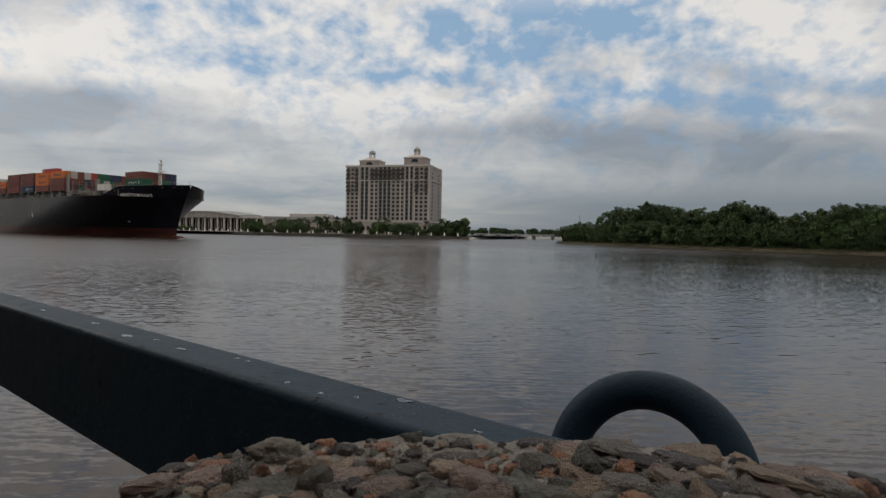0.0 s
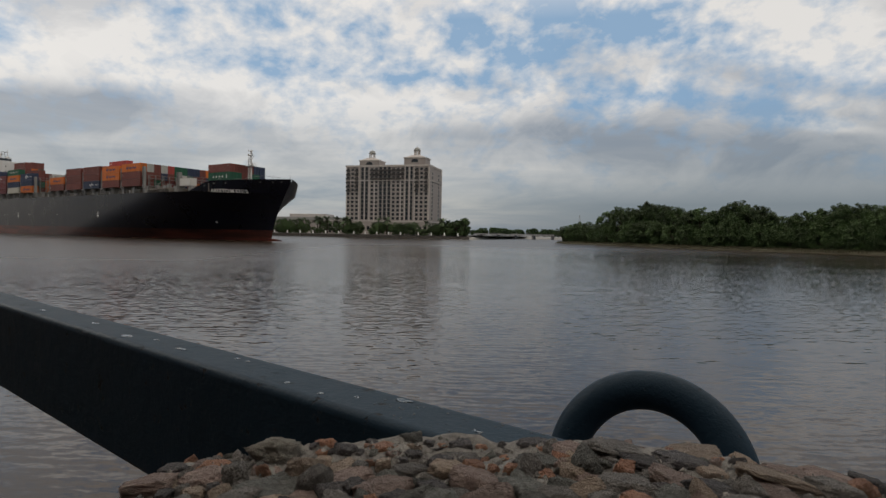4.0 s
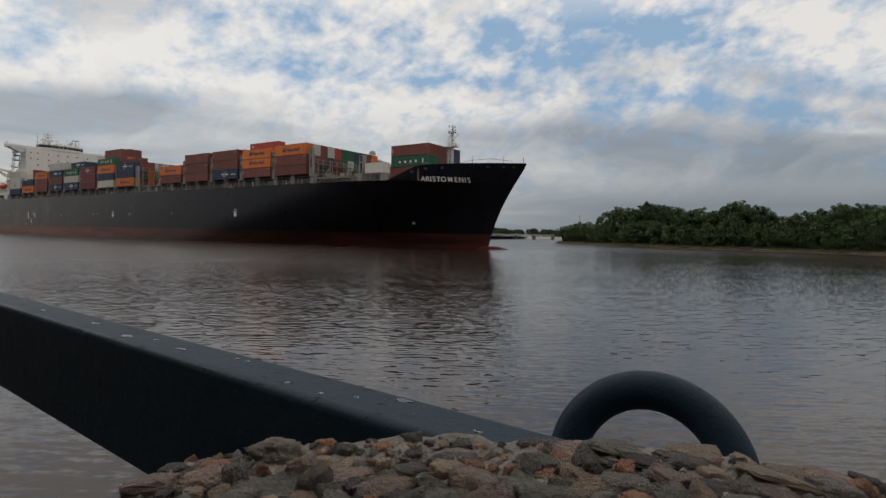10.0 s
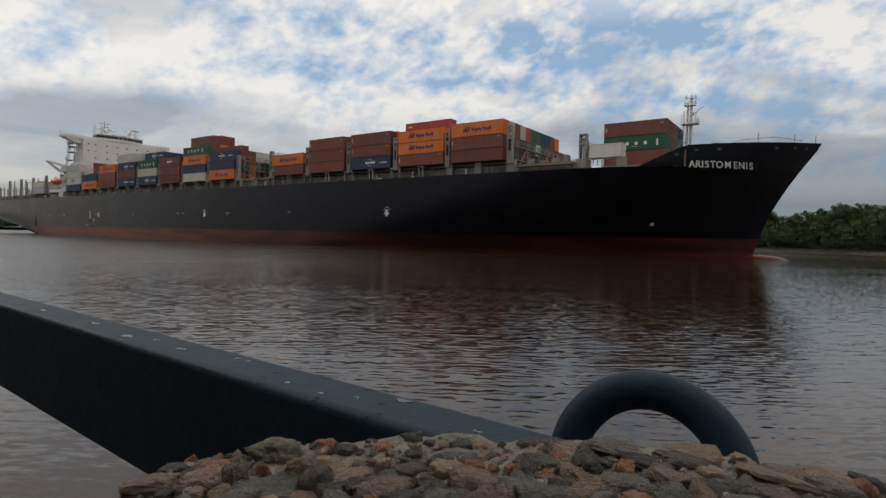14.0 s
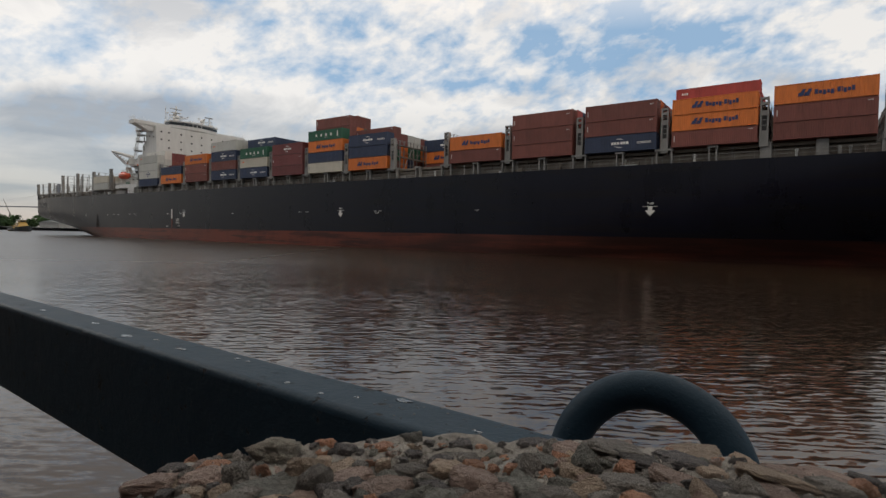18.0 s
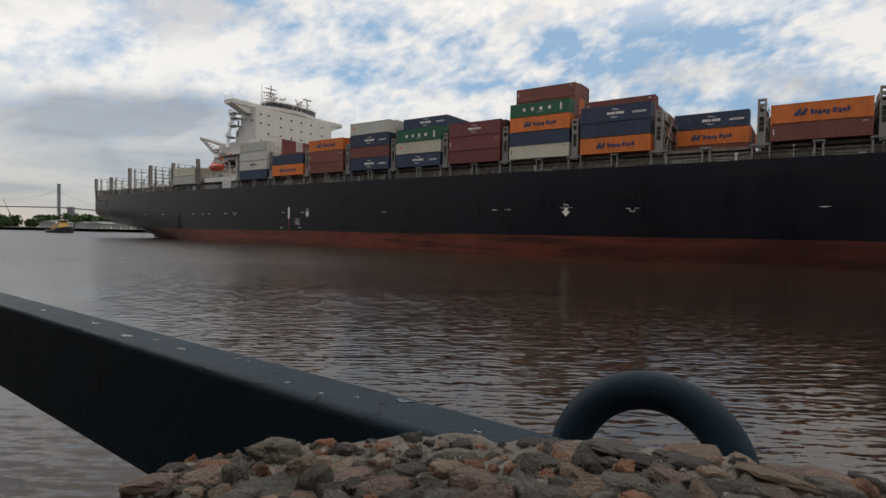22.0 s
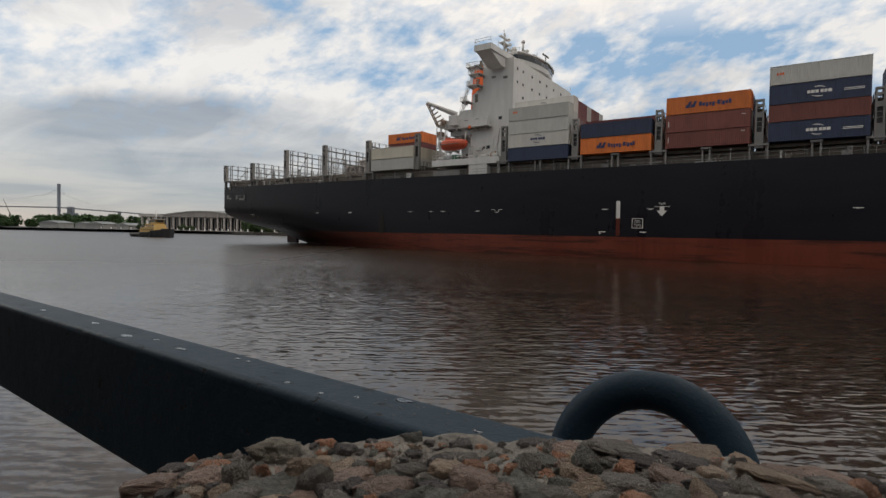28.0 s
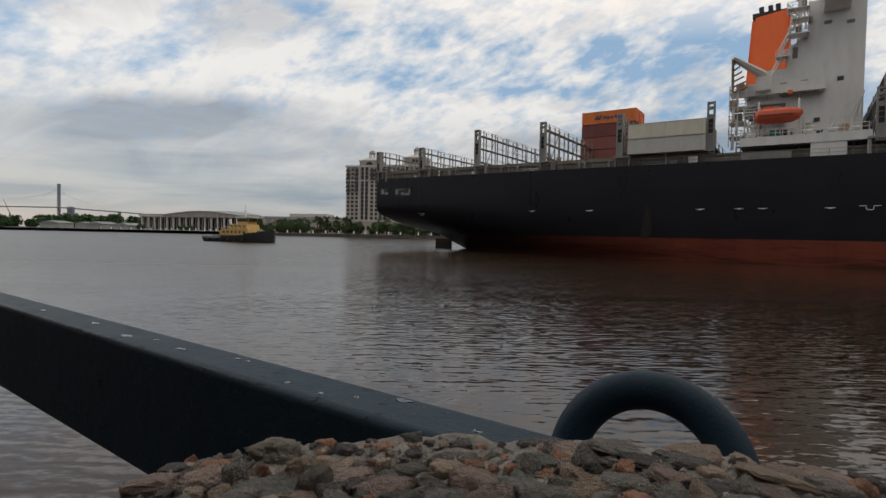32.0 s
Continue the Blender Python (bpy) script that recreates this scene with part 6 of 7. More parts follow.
# harbour cranes at the far bank
for x in (-620, -598):
    cr = thing("harbour_crane", "slender harbour crane on the far bank", "crane", pose(x, 745, 2))
    bm = bmesh.new()
    rod(bm, (-4, 0, 0), (0, 0, 20), 0.6, n=5)
    rod(bm, (4, 0, 0), (0, 0, 20), 0.6, n=5)
    part("legs", bm, M["coaming"], cr)
    bm = bmesh.new()
    rod(bm, (0, 0, 18), (-9, 0, 38), 0.5, 0.25, 5)
    part("jib", bm, M["coaming"], cr)
for x, y, w, h in ((-420, 575, 30, 5.5), (-375, 560, 20, 4.5), (-352, 545, 24, 5), (-318, 535, 16, 4)):
    sh = thing("warehouse", "low pale metal warehouse on the far bank", "building", pose(x, y, 2, 0, 0, -20))
    part("wall", made((-w / 2, w / 2, 0, 16, 0, h)), M["concrete"], sh)
    bm = bmesh.new()
    prism(bm, [(-w / 2 - 1, h), (w / 2 + 1, h), (0, h + 2.5)], -1, 17)
    part("roof", bm, M["roof_grey"], sh)

# ---- escort tug ----
tug = thing("tugboat", "harbour tug with black hull and yellow deckhouse", "tugboat")
bm = bmesh.new()
hull_pts = [(-14, 3.6), (-13, 4.6), (-6, 5.0), (4, 5.0), (9, 4.2), (12.5, 2.4), (14, 0.3)]
lev = [(-1.2, 0.8, 0.0), (0.3, 0.95, 0.0), (1.2, 1.0, 0.5), (2.2, 1.04, 1.5)]
gr = {}
for s in (-1, 1):
    for j, (z, k, rise) in enumerate(lev):
        for i, (x, b) in enumerate(hull_pts):
            low = 0.62 if z > 1 and x < -5 else 1.0
            gr[s, j, i] = bm.verts.new((x * (0.95 + 0.05 * k), s * b * k, z * low + rise * max(0, (x - 0.5) / 13.5) ** 1.4 * 1.6))
    for j in range(3):
        for i in range(6):
            q = [gr[s, j, i], gr[s, j, i + 1], gr[s, j + 1, i + 1], gr[s, j + 1, i]]
            bm.faces.new(q if s < 0 else q[::-1])
for i in range(6):
    bm.faces.new((gr[-1, 3, i], gr[-1, 3, i + 1], gr[1, 3, i + 1], gr[1, 3, i]))
for j in range(3):
    bm.faces.new((gr[1, j, 0], gr[-1, j, 0], gr[-1, j + 1, 0], gr[1, j + 1, 0]))
    bm.faces.new((gr[-1, j, 6], gr[1, j, 6], gr[1, j + 1, 6], gr[-1, j + 1, 6]))
part("hull", bm, M["tug_black"], tug)
bm = bmesh.new()
for k in range(6):
    x = 6.2 + 1.2 * k
    rod(bm, (x, -4.6 + 0.7 * k, 2.2 + 0.12 * k), (x, -4.6 + 0.7 * k, 3.4 + 0.15 * k), 0.55, n=8)
part("fender", bm, M["black"], tug)
bm = bmesh.new()
prism(bm, [(-6.5, 1.9), (6.6, 1.9), (6.0, 4.9), (-5.2, 4.9), (-6.5, 4.2)], -3.3, 3.3)
part("lower_house", bm, M["yellow"], tug)
part("house_band", made((-6.2, 6.4, -3.4, 3.4, 1.5, 2.5)), M["tug_black"], tug)
bm = bmesh.new()
prism(bm, [(-3.4, 4.9), (5.4, 4.9), (4.9, 6.7), (-2.6, 6.7)], -2.7, 2.7)
part("upper_house", bm, M["yellow"], tug)
for u in (-5.0, -3.2, -1.4, 0.4, 2.2, 4.0):
    part("window", made((u, u + 0.8, -3.36, -3.28, 3.4, 4.1)), M["dark_glass_and_shade"], tug)
for u in (-2.0, -0.2, 1.6, 3.4):
    part("window", made((u, u + 0.8, -2.78, -2.68, 5.5, 6.2)), M["dark_glass_and_shade"], tug)
part("upper_deck_rail", made((-5.6, 6.0, -3.2, -3.14, 5.7, 5.78), (-5.6, 6.0, -3.2, -3.14, 5.3, 5.36), (-5.6, -5.5, -3.2, -3.1, 4.9, 5.78), (-1.6, -1.5, -3.2, -3.1, 4.9, 5.78), (2.2, 2.3, -3.2, -3.1, 4.9, 5.78), (5.9, 6.0, -3.2, -3.1, 4.9, 5.78)), M["mark"], tug)
bm = bmesh.new()
prism(bm, [(0.2, 6.7), (4.7, 6.7), (5.1, 9.2), (-0.1, 9.2)], -1.95, 1.95)
part("wheelhouse", bm, M["yellow"], tug)
part("wheelhouse_windows", made((0.2, 4.8, -2.02, 2.02, 7.7, 8.8), (-0.1, 5.12, -1.7, 1.7, 7.8, 8.8)), M["dark_glass_and_shade"], tug)
part("wheelhouse_roof", made((-0.4, 5.5, -2.3, 2.3, 9.2, 9.5)), M["mark"], tug)
for x in (-9.5, -11.5, 11.0):
    bm = bmesh.new()
    rod(bm, (x, -1.2, 1.4), (x, -1.2, 2.6 + (1.6 if x > 0 else 0)), 0.3, n=8)
    rod(bm, (x, 1.2, 1.4), (x, 1.2, 2.6 + (1.6 if x > 0 else 0)), 0.3, n=8)
    part("bollard", bm, M["ship_grey"], tug)
for k in range(6):
    bm = bmesh.new()
    rod(bm, (-10 + 3.1 * k, -4.95, 0.9), (-10 + 3.1 * k, -5.25, 0.9), 0.55, 0.5, 10)
    part("tyre_fender", bm, M["black"], tug)
bm = bmesh.new()
rod(bm, (1.8, 0, 9.6), (1.6, 0, 14.0), 0.2, 0.1, 6)
box(bm, 1.3, 2.1, -1.2, 1.2, 11.6, 11.75)
for y in (-1.5, 1.5):
    rod(bm, (-3.2, y, 5.0), (-3.6, y, 8.6), 0.5, 0.45, 8)
part("mast_and_stacks", bm, M["mark"], tug)
part("winch", made((8.2, 10.2, -1.4, 1.4, 2.8, 4.4)), M["ship_grey"], tug)
tug.scale = (0.96, 0.9, 0.8)
part("bulwark", made((-13.2, -5, -4.7, -4.55, 1.3, 2.1), (-13.2, -5, 4.55, 4.7, 1.3, 2.1), (-13.4, -13.2, -4.4, 4.4, 1.3, 2.1)), M["ship_grey"], tug)

# ---- quay edge in the foreground ----
def stone_material(name, a, b, grain=1.0):
    n = Nodes(name)
    v = n.coords()
    big = n.noise(v, 1.6 * grain, 6, 0.65)
    speck = n.noise(v, 9 * grain, 5, 0.75)
    info = n.node("ObjectInfo")
    tone = n.math("MULTIPLY_ADD", info.outputs["Random"], 0.95, 0.85)
    col = n.mix(n.ramp(big, [(0.3, 0.0), (0.7, 1.0)]), a, b)
    col = n.mix(n.ramp(speck, [(0.48, 0.0), (0.68, 0.6)]), col, tuple(c * 0.4 for c in a))
    col = n.mix(n.ramp(n.noise(v, 3.5 * grain, 5, 0.7), [(0.52, 0.0), (0.72, 0.40)]), col, (0.30, 0.28, 0.255) if grain < 5 else b)
    t = n.node("VectorMath", operation="SCALE")
    n.link(col, t.inputs[0])
    n.link(tone, t.inputs["Scale"])
    h = n.math("ADD", n.math("MULTIPLY", big, 0.7), n.math("MULTIPLY", speck, 0.3))
    return n.finish(t.outputs[0], 0.72, normal=n.bump(h, 1.0, 0.22 / grain if grain < 5 else 0.006))


M["st_grey"] = stone_material("stone_grey", (0.135, 0.13, 0.125), (0.24, 0.23, 0.215))
M["st_dark"] = stone_material("stone_dark", (0.045, 0.044, 0.050), (0.105, 0.10, 0.105))
M["st_pink"] = stone_material("stone_pink", (0.25, 0.182, 0.160), (0.37, 0.285, 0.250))
M["st_orange"] = stone_material("stone_orange", (0.36, 0.165, 0.095), (0.46, 0.255, 0.165))
M["st_tan"] = stone_material("stone_tan", (0.32, 0.25, 0.19), (0.44, 0.36, 0.285))
M["st_green"] = stone_material("stone_greenish", (0.11, 0.12, 0.112), (0.19, 0.20, 0.185))
M["st_pale"] = stone_material("stone_pale", (0.30, 0.30, 0.265), (0.52, 0.50, 0.44), 2.0)
M["mortar"] = stone_material("mortar", (0.075, 0.074, 0.069), (0.195, 0.190, 0.178), 40)


def steel_material():
    n = Nodes("painted_steel")
    v = n.coords()
    big = n.noise(v, 6, 5, 0.6)
    fine = n.noise(v, 160, 4, 0.65)
    chip = n.ramp(n.noise(v, 24, 6, 0.72), [(0.61, 0.0), (0.65, 1.0)])
    col = n.mix(big, (0.0088, 0.0218, 0.0365), (0.0200, 0.0440, 0.0700))
    col = n.mix(chip, col, (0.005, 0.005, 0.006))
    r = n.math("MULTIPLY_ADD", big, 0.2, 0.42)
    n.bsdf.inputs["Specular IOR Level"].default_value = 0.10
    lumps = n.noise(v, 22, 5, 0.6)
    h = n.math("ADD", n.math("MULTIPLY", fine, 0.25), lumps)
    return n.finish(col, r, normal=n.bump(n.math("SUBTRACT", h, n.math("MULTIPLY", chip, 0.5)), 0.5, 0.006))


M["steel"] = steel_material()


def mound(x, y):
    """Height of the rough stone cap."""
    drop = 0.190 + 0.042 * ((x - 0.06) / 0.36) ** 2
    edge = 0.497 + 0.008 * math.sin(9 * x + 1.0)
    if y > edge:
        drop += 2.2 * (y - edge) ** 1.15
    drop += 1.0 * max(0.0, -0.235 - x)
    drop += 0.006 * noise.noise((x * 22, y * 22, 1.0)) + 0.010 * noise.noise((x * 8, y * 8, 4.0))
    drop += 0.0036 * noise.noise((x * 70, y * 70, 2.0)) + 0.0024 * noise.noise((x * 230, y * 230, 7.0))
    return EYE_Z - drop


ledge = thing("quay_cap", "rough quay edge of river stones set in mortar", "stone wall", kind="structure")
bm = bmesh.new()
NX, NY = 300, 120
g = [[bm.verts.new((-0.75 + 1.7 * i / NX, 0.05 + 0.62 * j / NY, mound(-0.75 + 1.7 * i / NX, 0.05 + 0.62 * j / NY))) for j in range(NY + 1)] for i in range(NX + 1)]
for i in range(NX):
    for j in range(NY):
        bm.faces.new((g[i][j], g[i + 1][j], g[i + 1][j + 1], g[i][j + 1]))
rim = [g[i][0] for i in range(NX + 1)] + [g[NX][j] for j in range(1, NY + 1)] + [g[i][NY] for i in range(NX - 1, -1, -1)] + [g[0][j] for j in range(NY - 1, 0, -1)]
foot = [bm.verts.new((v.co.x, v.co.y, -2.0)) for v in rim]
for i in range(len(rim)):
    k = (i + 1) % len(rim)
    bm.faces.new((rim[k], rim[i], foot[i], foot[k]))
part("mortar_bed", bm, M["mortar"], ledge, smooth=True)
stone_meshes = {}


def stone_mesh(seed, mat):
    """Flaggy broken stone: an uneven many-sided slab with chipped, slightly worn edges."""
    key = (seed, mat)
    if key not in stone_meshes:
        bm = bmesh.new()
        rng = random.Random(100 + seed)
        k = rng.choice((5, 6, 7))
        off = rng.uniform(0, 6.28)
        for j in range(k):
            a = off + 2 * math.pi * (j + rng.uniform(-0.3, 0.3)) / k
            r = rng.uniform(0.82, 1.12)
            inset = rng.uniform(0.70, 0.98)
            bm.verts.new((r * inset * math.cos(a), r * inset * math.sin(a), rng.uniform(0.45, 0.85)))
            bm.verts.new((r * math.cos(a), r * math.sin(a), rng.uniform(-0.2, 0.25)))
            bm.verts.new((r * 0.9 * math.cos(a), r * 0.9 * math.sin(a), -0.9))
        bmesh.ops.convex_hull(bm, input=bm.verts)
        bmesh.ops.delete(bm, geom=[v for v in bm.verts if not v.link_faces], context="VERTS")
        bmesh.ops.bevel(bm, geom=list(bm.edges), offset=0.03, segments=1, affect="EDGES")
        bmesh.ops.triangulate(bm, faces=bm.faces)
        for _ in range(4):
            long = [e for e in bm.edges if e.calc_length() > 0.16]
            if not long:
                break
            bmesh.ops.subdivide_edges(bm, edges=long, cuts=1)
            bmesh.ops.triangulate(bm, faces=[f for f in bm.faces if len(f.verts) > 3])
        bmesh.ops.smooth_vert(bm, verts=bm.verts, factor=0.12, use_axis_x=True, use_axis_y=True, use_axis_z=True)
        at = Vector((3.1 * seed, 1.7 * seed, 0))
        for v in bm.verts:
            v.co *= 1 + 0.10 * noise.noise(v.co * 1.7 + at) + 0.08 * noise.noise(v.co * 4.5 + at) + 0.05 * noise.noise(v.co * 11 + at)
        me = bpy.data.meshes.new("stone")
        bm.to_mesh(me)
        bm.free()
        me.materials.append(M[mat])
        me.polygons.foreach_set("use_smooth", [True] * len(me.polygons))
        me.set_sharp_from_angle(angle=radians(28))
        stone_meshes[key] = me
    return stone_meshes[key]


def stone(x, y, lx, ly, lz, turn, mat, seed, lift=0.0, tilt=0.0, roll=0.0):
    o = shared("stone", stone_mesh(seed % 13, mat), ledge, pose(x, y, mound(x, min(y, 0.49)) + lift, tilt, roll, turn))
    o.scale = (lx, ly, lz)
    return o


placed = []


def big_stone(mat, x, y, lx, ly, lz, roll=0):
    k = len(placed)
    placed.append((x, y, max(lx, ly) * 0.8))
    return stone(x, y, lx, ly, lz * (1.4 if y < 0.445 else 1.0), (k * 37) % 24 - 12, mat, 31 + 7 * k, 0.0, (k * 5) % 13 - 6, roll)


def lump_mesh():
    """A rounded stone studded with pebbles."""
    bm = bmesh.new()
    bmesh.ops.create_icosphere(bm, subdivisions=5, radius=0.85)
    for v in bm.verts:
        d = noise.voronoi(v.co * 6.5)[0]
        v.co.z = min(v.co.z, 0.95 - 0.9 * abs(v.co.x - 0.15))
        v.co *= 1.08 + 0.30 * noise.noise(v.co * 1.6) - 0.28 * d[0] + 0.03 * noise.noise(v.co * 14)
    me = bpy.data.meshes.new("stone")
    bm.to_mesh(me), bm.free()
    me.materials.append(M["st_pale"])
    me.polygons.foreach_set("use_smooth", [True] * len(me.polygons))
    return me


lump = big_stone("st_pale", -0.148, 0.488, 0.034, 0.022, 0.0155)
lump.data = lump_mesh()
tagged(lump, "pale grey conglomerate stone full of small pebbles")
big_stone("st_dark", -0.244, 0.467, 0.0257, 0.0193, 0.0065, -8)
big_stone("st_dark", -0.234, 0.471, 0.0141, 0.0106, 0.0065, 0)
big_stone("st_pink", -0.234, 0.436, 0.0292, 0.0219, 0.0065, -4)
big_stone("st_orange", -0.197, 0.469, 0.0161, 0.0121, 0.0065, 0)
big_stone("st_pink", -0.191, 0.441, 0.0236, 0.0177, 0.0065, 0)
big_stone("st_grey", -0.172, 0.464, 0.0133, 0.0100, 0.0073, 0)
big_stone("st_green", -0.130, 0.417, 0.0335, 0.0252, 0.0065, 0)
big_stone("st_tan", -0.190, 0.414, 0.0102, 0.0100, 0.0065, 0)
big_stone("st_tan", -0.126, 0.392, 0.0206, 0.0155, 0.0065, 0)
big_stone("st_dark", -0.084, 0.481, 0.0130, 0.0100, 0.0071, 10)
big_stone("st_orange", -0.048, 0.479, 0.0158, 0.0118, 0.0065, 0)
big_stone("st_dark", -0.022, 0.468, 0.0120, 0.0100, 0.0065, 0)
big_stone("st_tan", -0.101, 0.463, 0.0087, 0.0100, 0.0065, 0)
big_stone("st_tan", -0.083, 0.451, 0.0213, 0.0160, 0.0065, -20)
big_stone("st_pink", -0.072, 0.428, 0.0241, 0.0181, 0.0065, -12)
big_stone("st_tan", -0.046, 0.449, 0.0088, 0.0100, 0.0065, 0)
big_stone("st_grey", -0.026, 0.439, 0.0189, 0.0142, 0.0065, 0)
big_stone("st_dark", 0.001, 0.449, 0.0121, 0.0100, 0.0065, 0)
big_stone("st_grey", 0.015, 0.462, 0.0225, 0.0169, 0.0065, -6)
big_stone("st_dark", 0.020, 0.487, 0.0141, 0.0106, 0.0065, 0)
big_stone("st_orange", 0.029, 0.441, 0.0130, 0.0100, 0.0065, 8)
big_stone("st_pink", -0.041, 0.398, 0.0260, 0.0195, 0.0075, 0)
big_stone("st_dark", -0.079, 0.400, 0.0163, 0.0122, 0.0091, 0)
big_stone("st_dark", -0.004, 0.397, 0.0164, 0.0123, 0.0081, 0)
big_stone("st_tan", 0.007, 0.428, 0.0200, 0.0150, 0.0065, 0)
big_stone("st_pink", 0.027, 0.403, 0.0226, 0.0169, 0.0065, 12)
big_stone("st_green", 0.061, 0.402, 0.0263, 0.0197, 0.0065, 0)
big_stone("st_grey", 0.011, 0.382, 0.0168, 0.0126, 0.0065, 0)
big_stone("st_orange", 0.060, 0.436, 0.0092, 0.0100, 0.0065, 0)
big_stone("st_dark", 0.086, 0.494, 0.0181, 0.0136, 0.0065, 0)
big_stone("st_pink", 0.121, 0.478, 0.0238, 0.0179, 0.0065, 8)
big_stone("st_green", 0.087, 0.458, 0.0255, 0.0191, 0.0065, 0)
big_stone("st_orange", 0.087, 0.432, 0.0097, 0.0100, 0.0065, 0)
big_stone("st_grey", 0.158, 0.477, 0.0333, 0.0250, 0.0065, 8)
big_stone("st_tan", 0.237, 0.497, 0.0334, 0.0251, 0.0065, 0)
big_stone("st_dark", 0.169, 0.456, 0.0236, 0.0177, 0.0065, 12)
big_stone("st_dark", 0.211, 0.463, 0.0276, 0.0207, 0.0065, 5)
big_stone("st_pink", 0.193, 0.421, 0.0368, 0.0276, 0.0065, 18)
big_stone("st_grey", 0.140, 0.398, 0.0235, 0.0176, 0.0065, 0)
big_stone("st_tan", 0.230, 0.447, 0.0170, 0.0128, 0.0065, 10)
big_stone("st_tan", 0.283, 0.497, 0.0139, 0.0104, 0.0065, 25)
big_stone("st_tan", 0.282, 0.446, 0.0459, 0.0320, 0.0065, 16)
big_stone("st_pink", 0.322, 0.482, 0.0417, 0.0313, 0.0065, 14)
big_stone("st_pink", 0.357, 0.488, 0.0325, 0.0244, 0.0065, 8)
big_stone("st_dark", 0.398, 0.497, 0.0193, 0.0145, 0.0065, 14)
big_stone("st_orange", 0.380, 0.474, 0.0160, 0.0120, 0.0065, 0)
big_stone("st_dark", 0.423, 0.497, 0.0127, 0.0100, 0.0065, 0)
big_stone("st_dark", 0.209, 0.404, 0.0251, 0.0188, 0.0065, 10)
big_stone("st_pink", 0.259, 0.416, 0.0250, 0.0188, 0.0065, 8)
big_stone("st_grey", 0.327, 0.439, 0.0264, 0.0198, 0.0065, 8)
big_stone("st_pink", -0.100, 0.398, 0.0154, 0.0115, 0.0065, 0)
big_stone("st_grey", 0.088, 0.387, 0.0188, 0.0141, 0.0065, 0)
big_stone("st_pink", 0.117, 0.418, 0.0149, 0.0112, 0.0065, 6)
big_stone("st_grey", 0.176, 0.432, 0.0171, 0.0128, 0.0065, 8)
rs = random.Random(77)
tries = 0
while len(placed) < 560 and tries < 30000:
    tries += 1
    x, y = rs.uniform(-0.42, 0.52), rs.uniform(0.27, 0.50)
    crest = y > (0.448 if x < 0.08 else 0.47)
    r = rs.uniform(0.004, 0.009) if crest else rs.choice((0.006, 0.008, 0.011, 0.015)) if y > 0.40 else rs.choice((0.008, 0.011, 0.015, 0.019))
    if any((x - a) ** 2 + (y - b) ** 2 < (r * 0.5 + c * 0.72) ** 2 for a, b, c in placed):
        continue
    placed.append((x, y, r))
    mat = rs.choice(("st_grey", "st_grey", "st_dark", "st_dark", "st_green", "st_pink", "st_tan", "st_green", "st_orange", "st_dark"))
    stone(x, y, r * rs.uniform(1.0, 1.6), r * rs.uniform(0.7, 1.0), r * (rs.uniform(0.7, 1.15) if crest else rs.uniform(0.8, 1.4)), rs.uniform(0, 180), mat, rs.randrange(99), -0.35 * r if crest else 0.001, rs.uniform(-22, 22), rs.uniform(-22, 22))

# loose grit and chips between the stones
bm = bmesh.new()
for k in range(3200):
    x, y = rs.uniform(-0.42, 0.54), rs.uniform(0.25, 0.485)
    r = rs.uniform(0.0012, 0.0036)
    c = Vector((x, y, mound(x, min(y, 0.49)) + 0.3 * r))
    a = [c + Vector((rs.uniform(0.6, 1.3) * r * math.cos(q), rs.uniform(0.6, 1.2) * r * math.sin(q), rs.uniform(-0.3, 0.4) * r)) for q in (0, 1.3, 2.4, 3.8, 5.0)]
    ring5 = [bm.verts.new(p) for p in a]
    top = bm.verts.new(c + Vector((0.2 * r, 0, r)))
    for i in range(5):
        bm.faces.new((ring5[i], ring5[(i + 1) % 5], top))
tagged(part("grit", bm, M["mortar"], ledge), kind="stuff")

# steel beam along the quay face
beam_dir = Vector((-0.7995, 0.6006, 0)).normalized()
beam_out = Vector((0.6006, 0.7995, 0)).normalized()
beam = thing("guard_beam", "heavy dark blue-grey painted steel guard beam, wet with drops", "beam")
bm = bmesh.new()
prof = []
BW, BH, BR = 0.098, 0.248, 0.013
for cx, cz, a0 in ((BR, -BR, 180), (BW - BR, -BR, 90), (BW - BR, -BH + BR, 0), (BR, -BH + BR, -90)):
    for k in range(6):
        a = radians(a0 - 18 * k)
        prof.append((cx + BR * math.cos(a), cz + BR * math.sin(a)))
start = Vector((0.005, 0.597, EYE_Z - 0.23)) - beam_dir * 0.9
ring_v = []
for s in (0, 0.5, 1, 2, 3.5, 6, 9):
    ring_v.append([bm.verts.new(start + beam_dir * s + beam_out * a + Vector((0, 0, b))) for a, b in prof])
for r0, r1 in zip(ring_v, ring_v[1:]):
    for i in range(len(prof)):
        bm.faces.new((r0[i], r0[(i + 1) % len(prof)], r1[(i + 1) % len(prof)], r1[i]))
bm.faces.new(ring_v[0]), bm.faces.new(ring_v[-1][::-1])
bmesh.ops.recalc_face_normals(bm, faces=bm.faces)
sect = part("box_section", bm, M["steel"], beam, smooth=True)
for f in sect.data.polygons:
    f.use_smooth = max(abs(f.normal.z), abs(f.normal.dot(beam_out)), abs(f.normal.dot(beam_dir))) < 0.995
n = Nodes("rain_water")
M["drop"] = n.finish((0.9, 0.92, 0.93), 0.10, ior=1.15)
n.bsdf.inputs["Transmission Weight"].default_value = 1.0
rd = random.Random(5)
drop_bm = bmesh.new()
bmesh.ops.create_uvsphere(drop_bm, u_segments=14, v_segments=8, radius=1)
